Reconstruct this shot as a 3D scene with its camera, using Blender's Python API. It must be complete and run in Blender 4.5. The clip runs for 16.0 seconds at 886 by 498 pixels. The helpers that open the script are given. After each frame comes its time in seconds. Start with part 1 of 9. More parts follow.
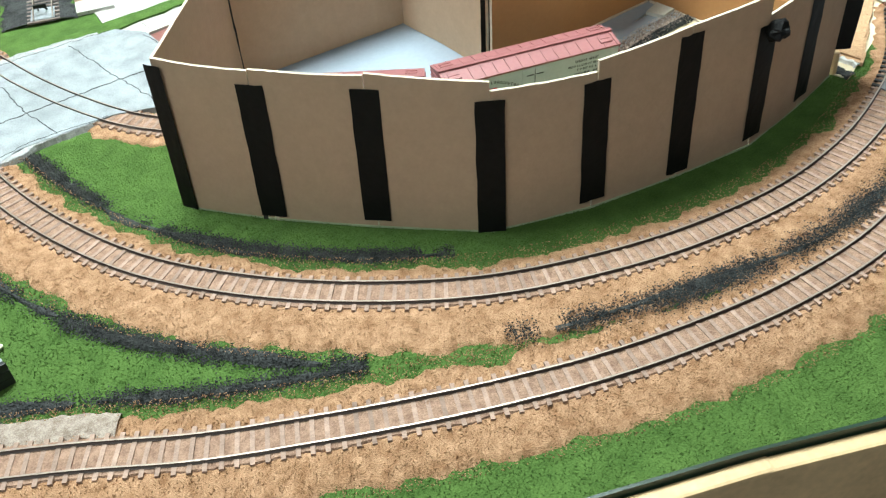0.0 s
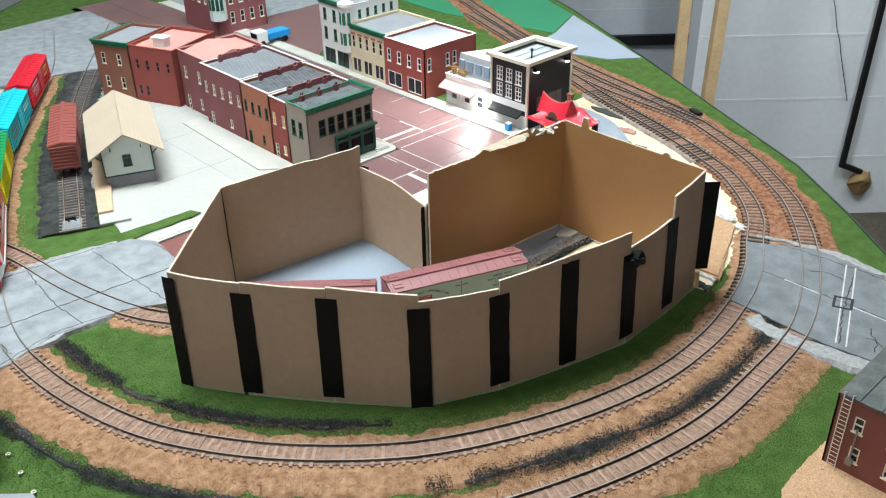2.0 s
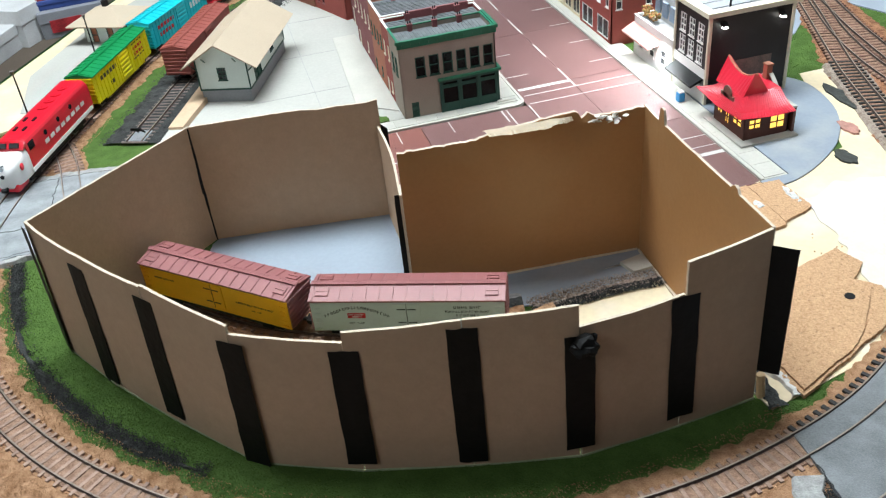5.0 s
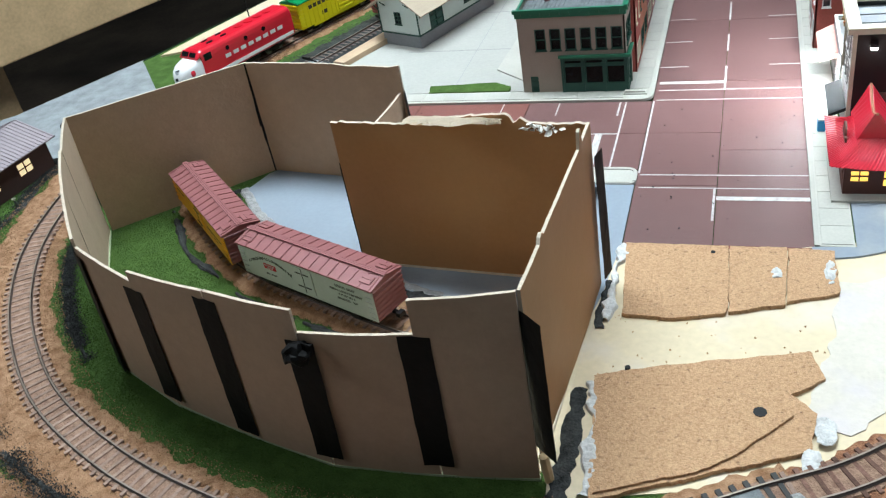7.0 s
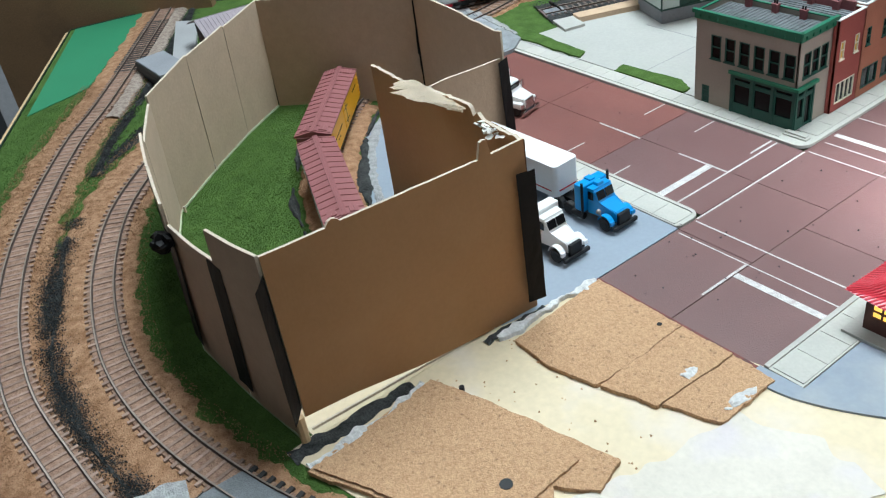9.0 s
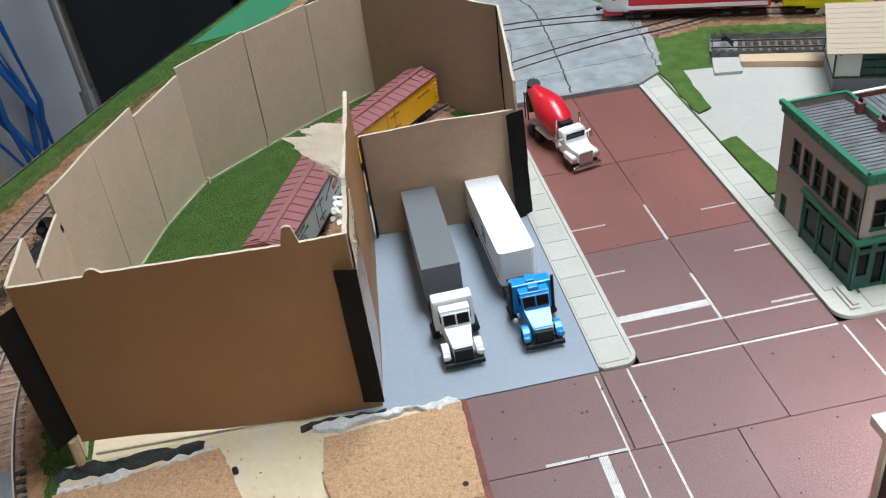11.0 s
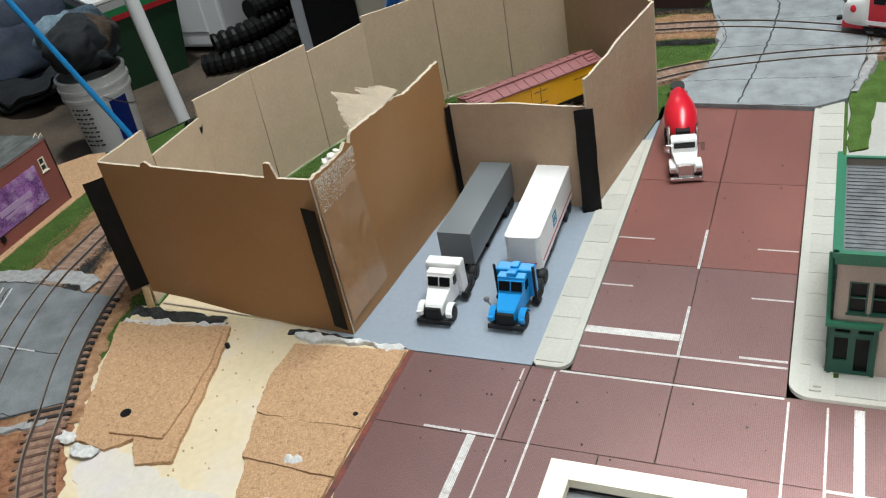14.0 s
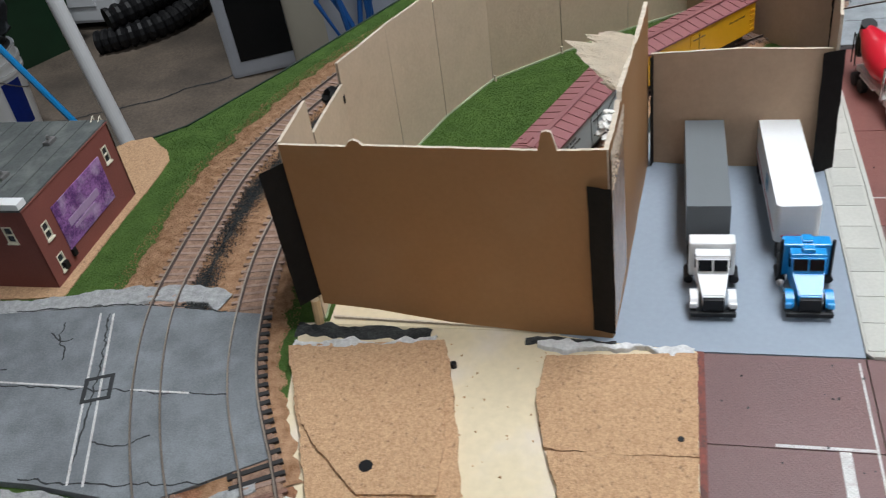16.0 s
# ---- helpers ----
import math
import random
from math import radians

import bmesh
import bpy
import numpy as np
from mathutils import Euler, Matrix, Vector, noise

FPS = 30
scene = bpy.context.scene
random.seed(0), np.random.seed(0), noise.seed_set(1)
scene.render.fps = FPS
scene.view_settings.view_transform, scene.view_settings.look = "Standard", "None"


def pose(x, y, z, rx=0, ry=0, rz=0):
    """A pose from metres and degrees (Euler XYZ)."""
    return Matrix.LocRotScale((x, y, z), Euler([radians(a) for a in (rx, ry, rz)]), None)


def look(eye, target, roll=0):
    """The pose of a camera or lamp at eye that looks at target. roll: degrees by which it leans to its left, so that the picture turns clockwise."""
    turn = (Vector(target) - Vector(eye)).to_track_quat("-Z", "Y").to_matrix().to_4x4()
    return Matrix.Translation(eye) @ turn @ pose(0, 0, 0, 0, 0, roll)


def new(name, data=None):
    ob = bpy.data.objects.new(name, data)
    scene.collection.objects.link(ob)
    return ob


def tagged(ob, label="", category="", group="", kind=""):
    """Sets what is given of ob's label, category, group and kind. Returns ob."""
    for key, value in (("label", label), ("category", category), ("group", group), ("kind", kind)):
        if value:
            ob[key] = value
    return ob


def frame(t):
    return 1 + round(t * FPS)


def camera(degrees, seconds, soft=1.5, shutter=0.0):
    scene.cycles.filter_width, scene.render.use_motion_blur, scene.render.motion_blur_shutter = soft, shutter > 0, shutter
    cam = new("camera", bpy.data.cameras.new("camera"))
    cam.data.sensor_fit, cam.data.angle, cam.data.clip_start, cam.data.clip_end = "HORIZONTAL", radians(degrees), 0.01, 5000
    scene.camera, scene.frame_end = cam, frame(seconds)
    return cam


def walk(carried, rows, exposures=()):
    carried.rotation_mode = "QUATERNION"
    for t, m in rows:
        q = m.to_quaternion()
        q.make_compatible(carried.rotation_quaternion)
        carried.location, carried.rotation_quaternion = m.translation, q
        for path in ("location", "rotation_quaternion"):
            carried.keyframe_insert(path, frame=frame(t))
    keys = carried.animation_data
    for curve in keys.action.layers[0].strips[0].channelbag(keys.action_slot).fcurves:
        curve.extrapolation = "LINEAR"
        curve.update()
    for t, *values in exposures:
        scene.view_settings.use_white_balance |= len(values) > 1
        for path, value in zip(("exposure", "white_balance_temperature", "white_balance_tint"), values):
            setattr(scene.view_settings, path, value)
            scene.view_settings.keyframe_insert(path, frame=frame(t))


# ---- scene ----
cam = camera(52.5, 16.0, 1.2, 0.12)

# seconds, eye, tilt, roll, heading
PATH = [
    (0.0, -0.6626, -0.5887, 0.3954, 48.10, -3.65, -40.41),
    (0.5, -0.6913, -0.6620, 0.4493, 52.71, -3.55, -41.01),
    (1.0, -0.7213, -0.6948, 0.4975, 56.77, -2.15, -41.86),
    (1.5, -0.7373, -0.7187, 0.5152, 58.40, -1.42, -42.45),
    (2.0, -0.7351, -0.7185, 0.5133, 59.44, -1.25, -42.86),
    (2.5, -0.7209, -0.7184, 0.5042, 59.48, -1.31, -42.96),
    (3.0, -0.6786, -0.7058, 0.4867, 59.64, -2.71, -40.12),
    (3.5, -0.6055, -0.6740, 0.4708, 59.81, -3.95, -35.36),
    (4.0, -0.5060, -0.6253, 0.4597, 56.92, -4.32, -28.44),
    (4.3, -0.4641, -0.6190, 0.4526, 55.22, -4.68, -24.81),
    (4.5, -0.4258, -0.6329, 0.4475, 54.88, -4.88, -22.23),
    (5.0, -0.3006, -0.6981, 0.4387, 55.57, -5.96, -12.48),
    (5.2, -0.2523, -0.7258, 0.4353, 55.77, -6.86, -8.50),
    (7.3, 0.1596, -0.6560, 0.4025, 55.89, -11.41, 28.98),
    (7.5, 0.2109, -0.6643, 0.4048, 55.83, -11.71, 33.71),
    (8.0, 0.2799, -0.6242, 0.3911, 56.29, -10.26, 40.19),
    (8.2, 0.2947, -0.5858, 0.3889, 56.52, -9.72, 43.16),
    (10.3, 0.4734, -0.2286, 0.3932, 55.37, -10.14, 79.56),
    (10.5, 0.4565, -0.1822, 0.3931, 55.39, -10.22, 81.81),
    (11.0, 0.4011, -0.1214, 0.3972, 55.03, -8.24, 85.01),
    (11.5, 0.3866, -0.0210, 0.3855, 56.28, -11.08, 101.47),
    (12.0, 0.4073, 0.0984, 0.3850, 55.58, -12.60, 112.82),
    (12.5, 0.4191, 0.1688, 0.3950, 55.67, -12.83, 116.32),
    (13.0, 0.4147, 0.1829, 0.4030, 55.62, -12.57, 117.48),
    (13.5, 0.4122, 0.1805, 0.4045, 56.54, -11.88, 117.48),
    (14.0, 0.4159, 0.1676, 0.4030, 56.32, -11.65, 117.31),
    (14.5, 0.4199, 0.1564, 0.4005, 55.98, -11.92, 117.48),
    (15.0, 0.4279, 0.1125, 0.3951, 55.06, -10.34, 113.05),
    (15.5, 0.4150, 0.0138, 0.3965, 53.73, -9.00, 107.95),
    (16.0, 0.3844, -0.1062, 0.3778, 52.98, -10.14, 107.73),
]
EXPOSURES = [(0.0, 1.05, 6500, -4), (0.5, 1.0, 6500, -4), (1.0, 0.8, 6500, 2), (2.0, 0.55, 6450, 4), (3.0, 0.5, 6450, 7), (4.0, 0.43, 6500, 10), (5.0, 0.48, 6450, 5), (7.5, 0.24, 6100, 2), (8.2, 0.20, 6100, 2), (10.5, 0.05, 6250, 5), (11.5, 0.06, 6500, 10), (12.0, 0.12, 6600, 11), (13.0, -0.02, 6750, 11), (14.5, -0.06, 6800, 4), (15.5, -0.12, 6600, 4), (16.0, -0.14, 6500, 10)]
walk(cam, [(t, pose(x, y, z, tilt, 0, head) @ pose(0, 0, 0, 0, 0, roll)) for t, x, y, z, tilt, roll, head in PATH], EXPOSURES)

# ---- world and light ----
world = bpy.data.worlds.new("world")
scene.world = world
world.use_nodes = True
world.node_tree.nodes["Background"].inputs[0].default_value = (0.75, 0.85, 1.0, 1)
world.node_tree.nodes["Background"].inputs[1].default_value = 0.30


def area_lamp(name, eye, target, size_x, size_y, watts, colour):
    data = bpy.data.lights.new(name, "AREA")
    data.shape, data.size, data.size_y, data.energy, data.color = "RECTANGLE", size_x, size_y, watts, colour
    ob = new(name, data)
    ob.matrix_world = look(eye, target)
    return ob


area_lamp("tube_lamp", (-0.27, 0.30, 1.55), (-0.27, 0.08, 0.0), 1.2, 0.46, 43, (0.88, 0.935, 1.0))
# Added fill from the west for the warehouse walls; no fixture is known there.
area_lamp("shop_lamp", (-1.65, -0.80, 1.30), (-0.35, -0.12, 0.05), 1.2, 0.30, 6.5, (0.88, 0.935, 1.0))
# Made-up spot that lifts the dark corner round bucket and tarpaulin.
room = bpy.data.lights.new("room_lamp", "SPOT")
room.energy, room.color, room.spot_size, room.spot_blend, room.shadow_soft_size = 215.0, (0.92, 0.96, 1.0), radians(96), 0.6, 0.12
new("room_lamp", room).matrix_world = look((-2.0, -1.9, 1.85), (-2.15, -2.35, -0.9))
# Unseen fill light, added to brighten the pale block wall.
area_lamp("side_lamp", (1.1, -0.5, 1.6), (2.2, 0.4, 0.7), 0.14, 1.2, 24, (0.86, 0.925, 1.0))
# Extra unseen spot, added to strengthen the bright pool before the cafe.
pool = bpy.data.lights.new("clip_lamp", "SPOT")
pool.energy, pool.color, pool.spot_size, pool.spot_blend, pool.shadow_soft_size = 34.0, (0.92, 0.96, 1.0), radians(30), 1.0, 0.05
new("clip_lamp", pool).matrix_world = look((0.29, 0.33, 0.72), (0.165, 0.205, 0.0))

area_lamp("awning_lamp", (0.1545, 0.160, 0.046), (0.128, 0.155, 0.0), 0.006, 0.11, 0.20, (0.92, 0.96, 1.0))

# ---- materials ----


def material(name, colour, rough=0.6, metal=0.0, vary=0.12, scale=60.0, bump=0.1, fine=600.0, colour2=None, rand=0.0, stain=0.0, stain_scale=9.0, stain_colour=(0.05, 0.04, 0.03), coat=0.0, ramp=(0.3, 0.68), stain_from=0.52, gloss=0.5, wrinkle=0.0, wrinkle_scale=60.0):
    """Two scales of noise in the colour, a fine bump, an optional stain and a change from piece to piece."""
    m = bpy.data.materials.new(name)
    m.use_nodes = True
    nt = m.node_tree
    n, l = nt.nodes, nt.links
    b = n["Principled BSDF"]
    b.inputs["Roughness"].default_value, b.inputs["Metallic"].default_value = rough, metal
    b.inputs["Coat Weight"].default_value, b.inputs["Specular IOR Level"].default_value = coat, gloss
    co = n.new("ShaderNodeTexCoord")
    geo = n.new("ShaderNodeNewGeometry")
    big = n.new("ShaderNodeTexNoise")
    big.inputs["Scale"].default_value, big.inputs["Detail"].default_value = scale, 4
    small = n.new("ShaderNodeTexNoise")
    small.inputs["Scale"].default_value, small.inputs["Detail"].default_value = fine, 3
    l.new(geo.outputs["Position"], big.inputs["Vector"])
    l.new(geo.outputs["Position"], small.inputs["Vector"])
    low, high = ramp
    ramp = n.new("ShaderNodeValToRGB")
    c2 = colour2 or tuple(max(0.0, c * (1 - 2.2 * vary)) for c in colour)
    ramp.color_ramp.elements[0].position, ramp.color_ramp.elements[1].position = low, high
    ramp.color_ramp.elements[0].color, ramp.color_ramp.elements[1].color = (*c2, 1), (*colour, 1)
    add = n.new("ShaderNodeMath")
    add.operation = "MULTIPLY_ADD"
    add.inputs[1].default_value = 0.45
    l.new(small.outputs["Fac"], add.inputs[0])
    half = n.new("ShaderNodeMath")
    half.operation = "MULTIPLY"
    half.inputs[1].default_value = 0.55
    l.new(big.outputs["Fac"], half.inputs[0])
    l.new(half.outputs[0], add.inputs[2])
    l.new(add.outputs[0], ramp.inputs["Fac"])
    out = ramp.outputs["Color"]
    if rand:
        info = n.new("ShaderNodeObjectInfo")
        hsv = n.new("ShaderNodeHueSaturation")
        mr = n.new("ShaderNodeMapRange")
        mr.inputs["To Min"].default_value, mr.inputs["To Max"].default_value = 1 - rand, 1 + rand
        l.new(info.outputs["Random"], mr.inputs["Value"])
        l.new(mr.outputs[0], hsv.inputs["Value"])
        l.new(out, hsv.inputs["Color"])
        out = hsv.outputs["Color"]
    if stain:
        sn = n.new("ShaderNodeTexNoise")
        sn.inputs["Scale"].default_value, sn.inputs["Detail"].default_value = stain_scale, 6
        l.new(geo.outputs["Position"], sn.inputs["Vector"])
        sr = n.new("ShaderNodeMapRange")
        sr.inputs["From Min"].default_value, sr.inputs["From Max"].default_value, sr.inputs["To Max"].default_value = stain_from, stain_from + 0.18, stain
        l.new(sn.outputs["Fac"], sr.inputs["Value"])
        mix = n.new("ShaderNodeMix")
        mix.data_type = "RGBA"
        l.new(sr.outputs[0], mix.inputs[0])
        l.new(out, mix.inputs[6])
        mix.inputs[7].default_value = (*stain_colour, 1)
        out = mix.outputs[2]
    l.new(out, b.inputs["Base Color"])
    if bump:
        bm_ = n.new("ShaderNodeBump")
        bm_.inputs["Strength"].default_value, bm_.inputs["Distance"].default_value = min(1.0, bump), 0.001
        l.new(small.outputs["Fac"], bm_.inputs["Height"])
        l.new(bm_.outputs[0], b.inputs["Normal"])
        if wrinkle:
            mp = n.new("ShaderNodeMapping")
            mp.inputs["Scale"].default_value = (1, 1, 2.2)
            l.new(geo.outputs["Position"], mp.inputs["Vector"])
            wn = n.new("ShaderNodeTexNoise")
            wn.inputs["Scale"].default_value, wn.inputs["Detail"].default_value, wn.inputs["Distortion"].default_value = wrinkle_scale, 2, 0.6
            l.new(mp.outputs[0], wn.inputs["Vector"])
            wb = n.new("ShaderNodeBump")
            wb.inputs["Strength"].default_value, wb.inputs["Distance"].default_value = wrinkle, 0.002
            l.new(wn.outputs["Fac"], wb.inputs["Height"])
            l.new(bm_.outputs[0], wb.inputs["Normal"])
            l.new(wb.outputs[0], b.inputs["Normal"])
    return m


def glowing(name, colour, strength):
    m = material(name, colour, 0.4, bump=0)
    b = m.node_tree.nodes["Principled BSDF"]
    b.inputs["Emission Color"].default_value, b.inputs["Emission Strength"].default_value = (*colour, 1), strength
    return m


GRASS = material("turf", (0.088, 0.152, 0.038), 0.95, vary=0.25, scale=60, bump=1.0, fine=800, colour2=(0.046, 0.088, 0.020), ramp=(0.36, 0.64), gloss=0.1)
BALLAST = material("ballast", (0.465, 0.280, 0.166), 0.95, vary=0.2, scale=140, bump=1.0, fine=1500, colour2=(0.216, 0.110, 0.054), ramp=(0.36, 0.64), gloss=0.1)
ROADBED = material("roadbed", (0.35, 0.225, 0.16), 0.95, vary=0.25, scale=200, bump=1.0, fine=1100, colour2=(0.20, 0.12, 0.085), ramp=(0.38, 0.6), gloss=0.1)
REDBALLAST = material("red_ballast", (0.37, 0.185, 0.103), 0.95, vary=0.2, scale=160, bump=1.0, fine=1200, colour2=(0.145, 0.062, 0.036), ramp=(0.38, 0.6), gloss=0.1)
CINDER = material("cinder", (0.075, 0.077, 0.075), 0.95, vary=0.3, scale=90, bump=1.0, fine=700, colour2=(0.010, 0.011, 0.011), gloss=0.15)
TIE = material("tie_wood", (0.37, 0.255, 0.20), 0.85, vary=0.2, scale=200, bump=0.3, fine=900, rand=0.22, gloss=0.2)
SIDETIE = material("greyed_tie", (0.21, 0.165, 0.15), 0.85, vary=0.25, scale=200, bump=0.4, fine=900, rand=0.3, gloss=0.2)
DARKTIE = material("weathered_tie", (0.19, 0.105, 0.078), 0.85, vary=0.25, scale=200, bump=0.4, fine=900, rand=0.4, gloss=0.2)
RAIL = material("rail_steel", (0.075, 0.048, 0.038), 0.5, 0.2, vary=0.15, scale=60, bump=0)
RAILTOP = material("rail_head", (0.40, 0.33, 0.27), 0.30, 0.55, vary=0.2, scale=40, bump=0)
CARD = material("cardboard", (0.47, 0.332, 0.228), 0.75, vary=0.05, scale=110, bump=0.2, fine=350, stain=0.12, stain_scale=9, stain_colour=(0.34, 0.24, 0.16), gloss=0.25, wrinkle=0.15, wrinkle_scale=80)
# Paler cardboard copy: light on the curved wall's inner faces, put into colour.
LIT_CARD = material("cardboard_liner", (0.60, 0.465, 0.335), 0.8, vary=0.06, scale=60, bump=0.2, fine=350, stain=0.15, stain_scale=14, stain_colour=(0.45, 0.33, 0.22), gloss=0.25, wrinkle=0.15, wrinkle_scale=60)
CARD_BROWN = material("cardboard_brown", (0.36, 0.185, 0.076), 0.55, vary=0.06, scale=14, bump=0.08, fine=300, stain=0.25, stain_scale=12, stain_colour=(0.41, 0.26, 0.14), gloss=0.35, wrinkle=0.10, wrinkle_scale=35)
CARD_EDGE = material("cardboard_edge", (0.64, 0.54, 0.42), 0.9, vary=0.15, scale=300, bump=0.4, fine=900)
TAPE = material("black_tape", (0.005, 0.0048, 0.0048), 0.6, vary=0.3, scale=120, bump=0.25, fine=250, gloss=0.22)
CONCRETE = material("road_concrete", (0.31, 0.33, 0.345), 0.8, vary=0.2, scale=60, bump=0.5, fine=1100, stain=0.45, stain_scale=14, stain_colour=(0.17, 0.18, 0.185), ramp=(0.36, 0.62))
DARKCONC = material("worn_concrete", (0.205, 0.22, 0.23), 0.7, vary=0.2, scale=60, bump=0.5, fine=1100, stain=0.5, stain_scale=12, stain_colour=(0.13, 0.14, 0.145), ramp=(0.36, 0.62))
CRACK = material("crack", (0.028, 0.029, 0.03), 0.9, bump=0)
STREET = material("brick_street", (0.208, 0.112, 0.106), 0.40, vary=0.14, scale=12, bump=0.4, fine=900, colour2=(0.158, 0.077, 0.072), rand=0.05, stain=0.35, stain_scale=7, stain_colour=(0.10, 0.06, 0.06))
STREET_RED = material("brick_street_red", (0.25, 0.092, 0.076), 0.5, vary=0.14, scale=12, bump=0.4, fine=900, colour2=(0.185, 0.064, 0.052), rand=0.05, stain=0.3, stain_scale=7, stain_colour=(0.12, 0.05, 0.045))


def bricked(m, size, turn=0.0, depth=0.35, seam=0.75):
    """Lay a fine embossed brick pattern over a material."""
    n, l = m.node_tree.nodes, m.node_tree.links
    b = n["Principled BSDF"]
    geo = n.new("ShaderNodeNewGeometry")
    mp = n.new("ShaderNodeMapping")
    mp.inputs["Rotation"].default_value = (0, 0, turn)
    br = n.new("ShaderNodeTexBrick")
    br.inputs["Scale"].default_value = 1.0 / size
    br.inputs["Mortar Size"].default_value = 0.045
    br.inputs["Color1"].default_value = br.inputs["Color2"].default_value = (1, 1, 1, 1)
    br.inputs["Mortar"].default_value = (seam, seam, seam, 1)
    l.new(geo.outputs["Position"], mp.inputs["Vector"])
    l.new(mp.outputs[0], br.inputs["Vector"])
    mix = n.new("ShaderNodeMix")
    mix.data_type, mix.blend_type = "RGBA", "MULTIPLY"
    mix.inputs[0].default_value = 1.0
    l.new(b.inputs["Base Color"].links[0].from_socket, mix.inputs[6])
    l.new(br.outputs["Color"], mix.inputs[7])
    l.new(mix.outputs[2], b.inputs["Base Color"])
    bp = n.new("ShaderNodeBump")
    bp.inputs["Strength"].default_value, bp.inputs["Distance"].default_value = depth, 0.0003
    l.new(br.outputs["Color"], bp.inputs["Height"])
    if b.inputs["Normal"].links:
        l.new(b.inputs["Normal"].links[0].from_socket, bp.inputs["Normal"])
    l.new(bp.outputs[0], b.inputs["Normal"])
    return m


bricked(STREET, 0.0046)
bricked(STREET_RED, 0.0046)
PAINT = bricked(material("road_paint", (0.74, 0.72, 0.69), 0.6, vary=0.15, scale=120, bump=0.2, fine=700, stain=0.5, stain_scale=260, stain_colour=(0.36, 0.26, 0.25), stain_from=0.52), 0.0046, seam=0.72)
WALK = material("sidewalk", (0.48, 0.47, 0.42), 0.8, vary=0.07, scale=25, bump=0.12, fine=500, rand=0.05)
PLAZA = material("plaza_board", (0.43, 0.425, 0.39), 0.8, vary=0.07, scale=12, bump=0.1, fine=300)
PAD = material("grey_sheet", (0.275, 0.32, 0.375), 0.45, vary=0.06, scale=10, bump=0.05, fine=300)
CORK = material("cork_sheet", (0.62, 0.395, 0.225), 0.9, vary=0.2, scale=600, bump=1.0, fine=1300, colour2=(0.42, 0.24, 0.125), stain=0.75, stain_scale=330, stain_colour=(0.12, 0.06, 0.035), ramp=(0.38, 0.62), stain_from=0.59)
PLY = material("plywood", (0.72, 0.60, 0.40), 0.6, vary=0.08, scale=8, bump=0.1, fine=200, stain=0.5, stain_scale=16, stain_colour=(0.62, 0.57, 0.56))
PLASTER = material("white_plaster", (0.74, 0.73, 0.71), 0.8, vary=0.2, scale=120, bump=0.8, fine=500)
FASCIA = material("green_fascia", (0.012, 0.036, 0.020), 0.35, vary=0.2, scale=15, bump=0.1, fine=200)
PINE = material("pine_board", (0.70, 0.49, 0.27), 0.5, vary=0.15, scale=20, bump=0.1, fine=200)
FLOOR = material("basement_floor", (0.15, 0.115, 0.086), 0.7, vary=0.3, scale=5, bump=0.2, fine=120, stain=0.75, stain_scale=2.2, stain_colour=(0.02, 0.017, 0.014), stain_from=0.47)
WALLGREY = material("painted_wall", (0.36, 0.37, 0.38), 0.7, vary=0.06, scale=3, bump=0.2, fine=40)
BLACK = material("black_plastic", (0.008, 0.008, 0.009), 0.5, vary=0.2, bump=0.05, gloss=0.3)
WHITE = material("white_plastic", (0.80, 0.80, 0.79), 0.3, vary=0.03, bump=0.02)

# ---- building blocks ----


def part(name, bm, mat, parent=None, label="", smooth=False):
    me = bpy.data.meshes.new(name)
    bmesh.ops.recalc_face_normals(bm, faces=bm.faces)
    if smooth:
        for f in bm.faces:
            f.smooth = True
    bm.to_mesh(me)
    bm.free()
    for m in (mat if isinstance(mat, (list, tuple)) else [mat]):
        me.materials.append(m)
    ob = new(name, me)
    if parent:
        ob.parent = parent
    if label:
        ob["label"] = label
    return ob


def thing(name, label, category, m=None, group="", kind=""):
    ob = tagged(new(name), label, category, group, kind)
    ob.empty_display_size = 0.01
    if m is not None:
        ob.matrix_world = m
    return ob


def block(bm, x0, x1, y0, y1, z0, z1, m=None, bevel=0.0, mat=0):
    vs = [bm.verts.new((x, y, z)) for z in (z0, z1) for x, y in ((x0, y0), (x1, y0), (x1, y1), (x0, y1))]
    fs = [bm.faces.new([vs[i] for i in q]) for q in ((3, 2, 1, 0), (4, 5, 6, 7), (0, 1, 5, 4), (1, 2, 6, 5), (2, 3, 7, 6), (3, 0, 4, 7))]
    for f in fs:
        f.material_index = mat
    if bevel:
        es = {e for f in fs for e in f.edges}
        r = bmesh.ops.bevel(bm, geom=list(es), offset=bevel, segments=2, affect="EDGES", profile=0.6)
        vs = list({v for f in r["faces"] for v in f.verts} | {v for v in vs if v.is_valid})
    if m is not None:
        bmesh.ops.transform(bm, matrix=m, verts=[v for v in vs if v.is_valid])
    return bm


def prism(bm, pts, z0, z1, m=None, mat=0):
    lo = [bm.verts.new((p[0], p[1], z0)) for p in pts]
    hi = [bm.verts.new((p[0], p[1], z1)) for p in pts]
    k = len(pts)
    fs = [bm.faces.new(lo[::-1]), bm.faces.new(hi)] + [bm.faces.new((lo[i], lo[(i + 1) % k], hi[(i + 1) % k], hi[i])) for i in range(k)]
    for f in fs:
        f.material_index = mat
    if m is not None:
        bmesh.ops.transform(bm, matrix=m, verts=lo + hi)
    return bm


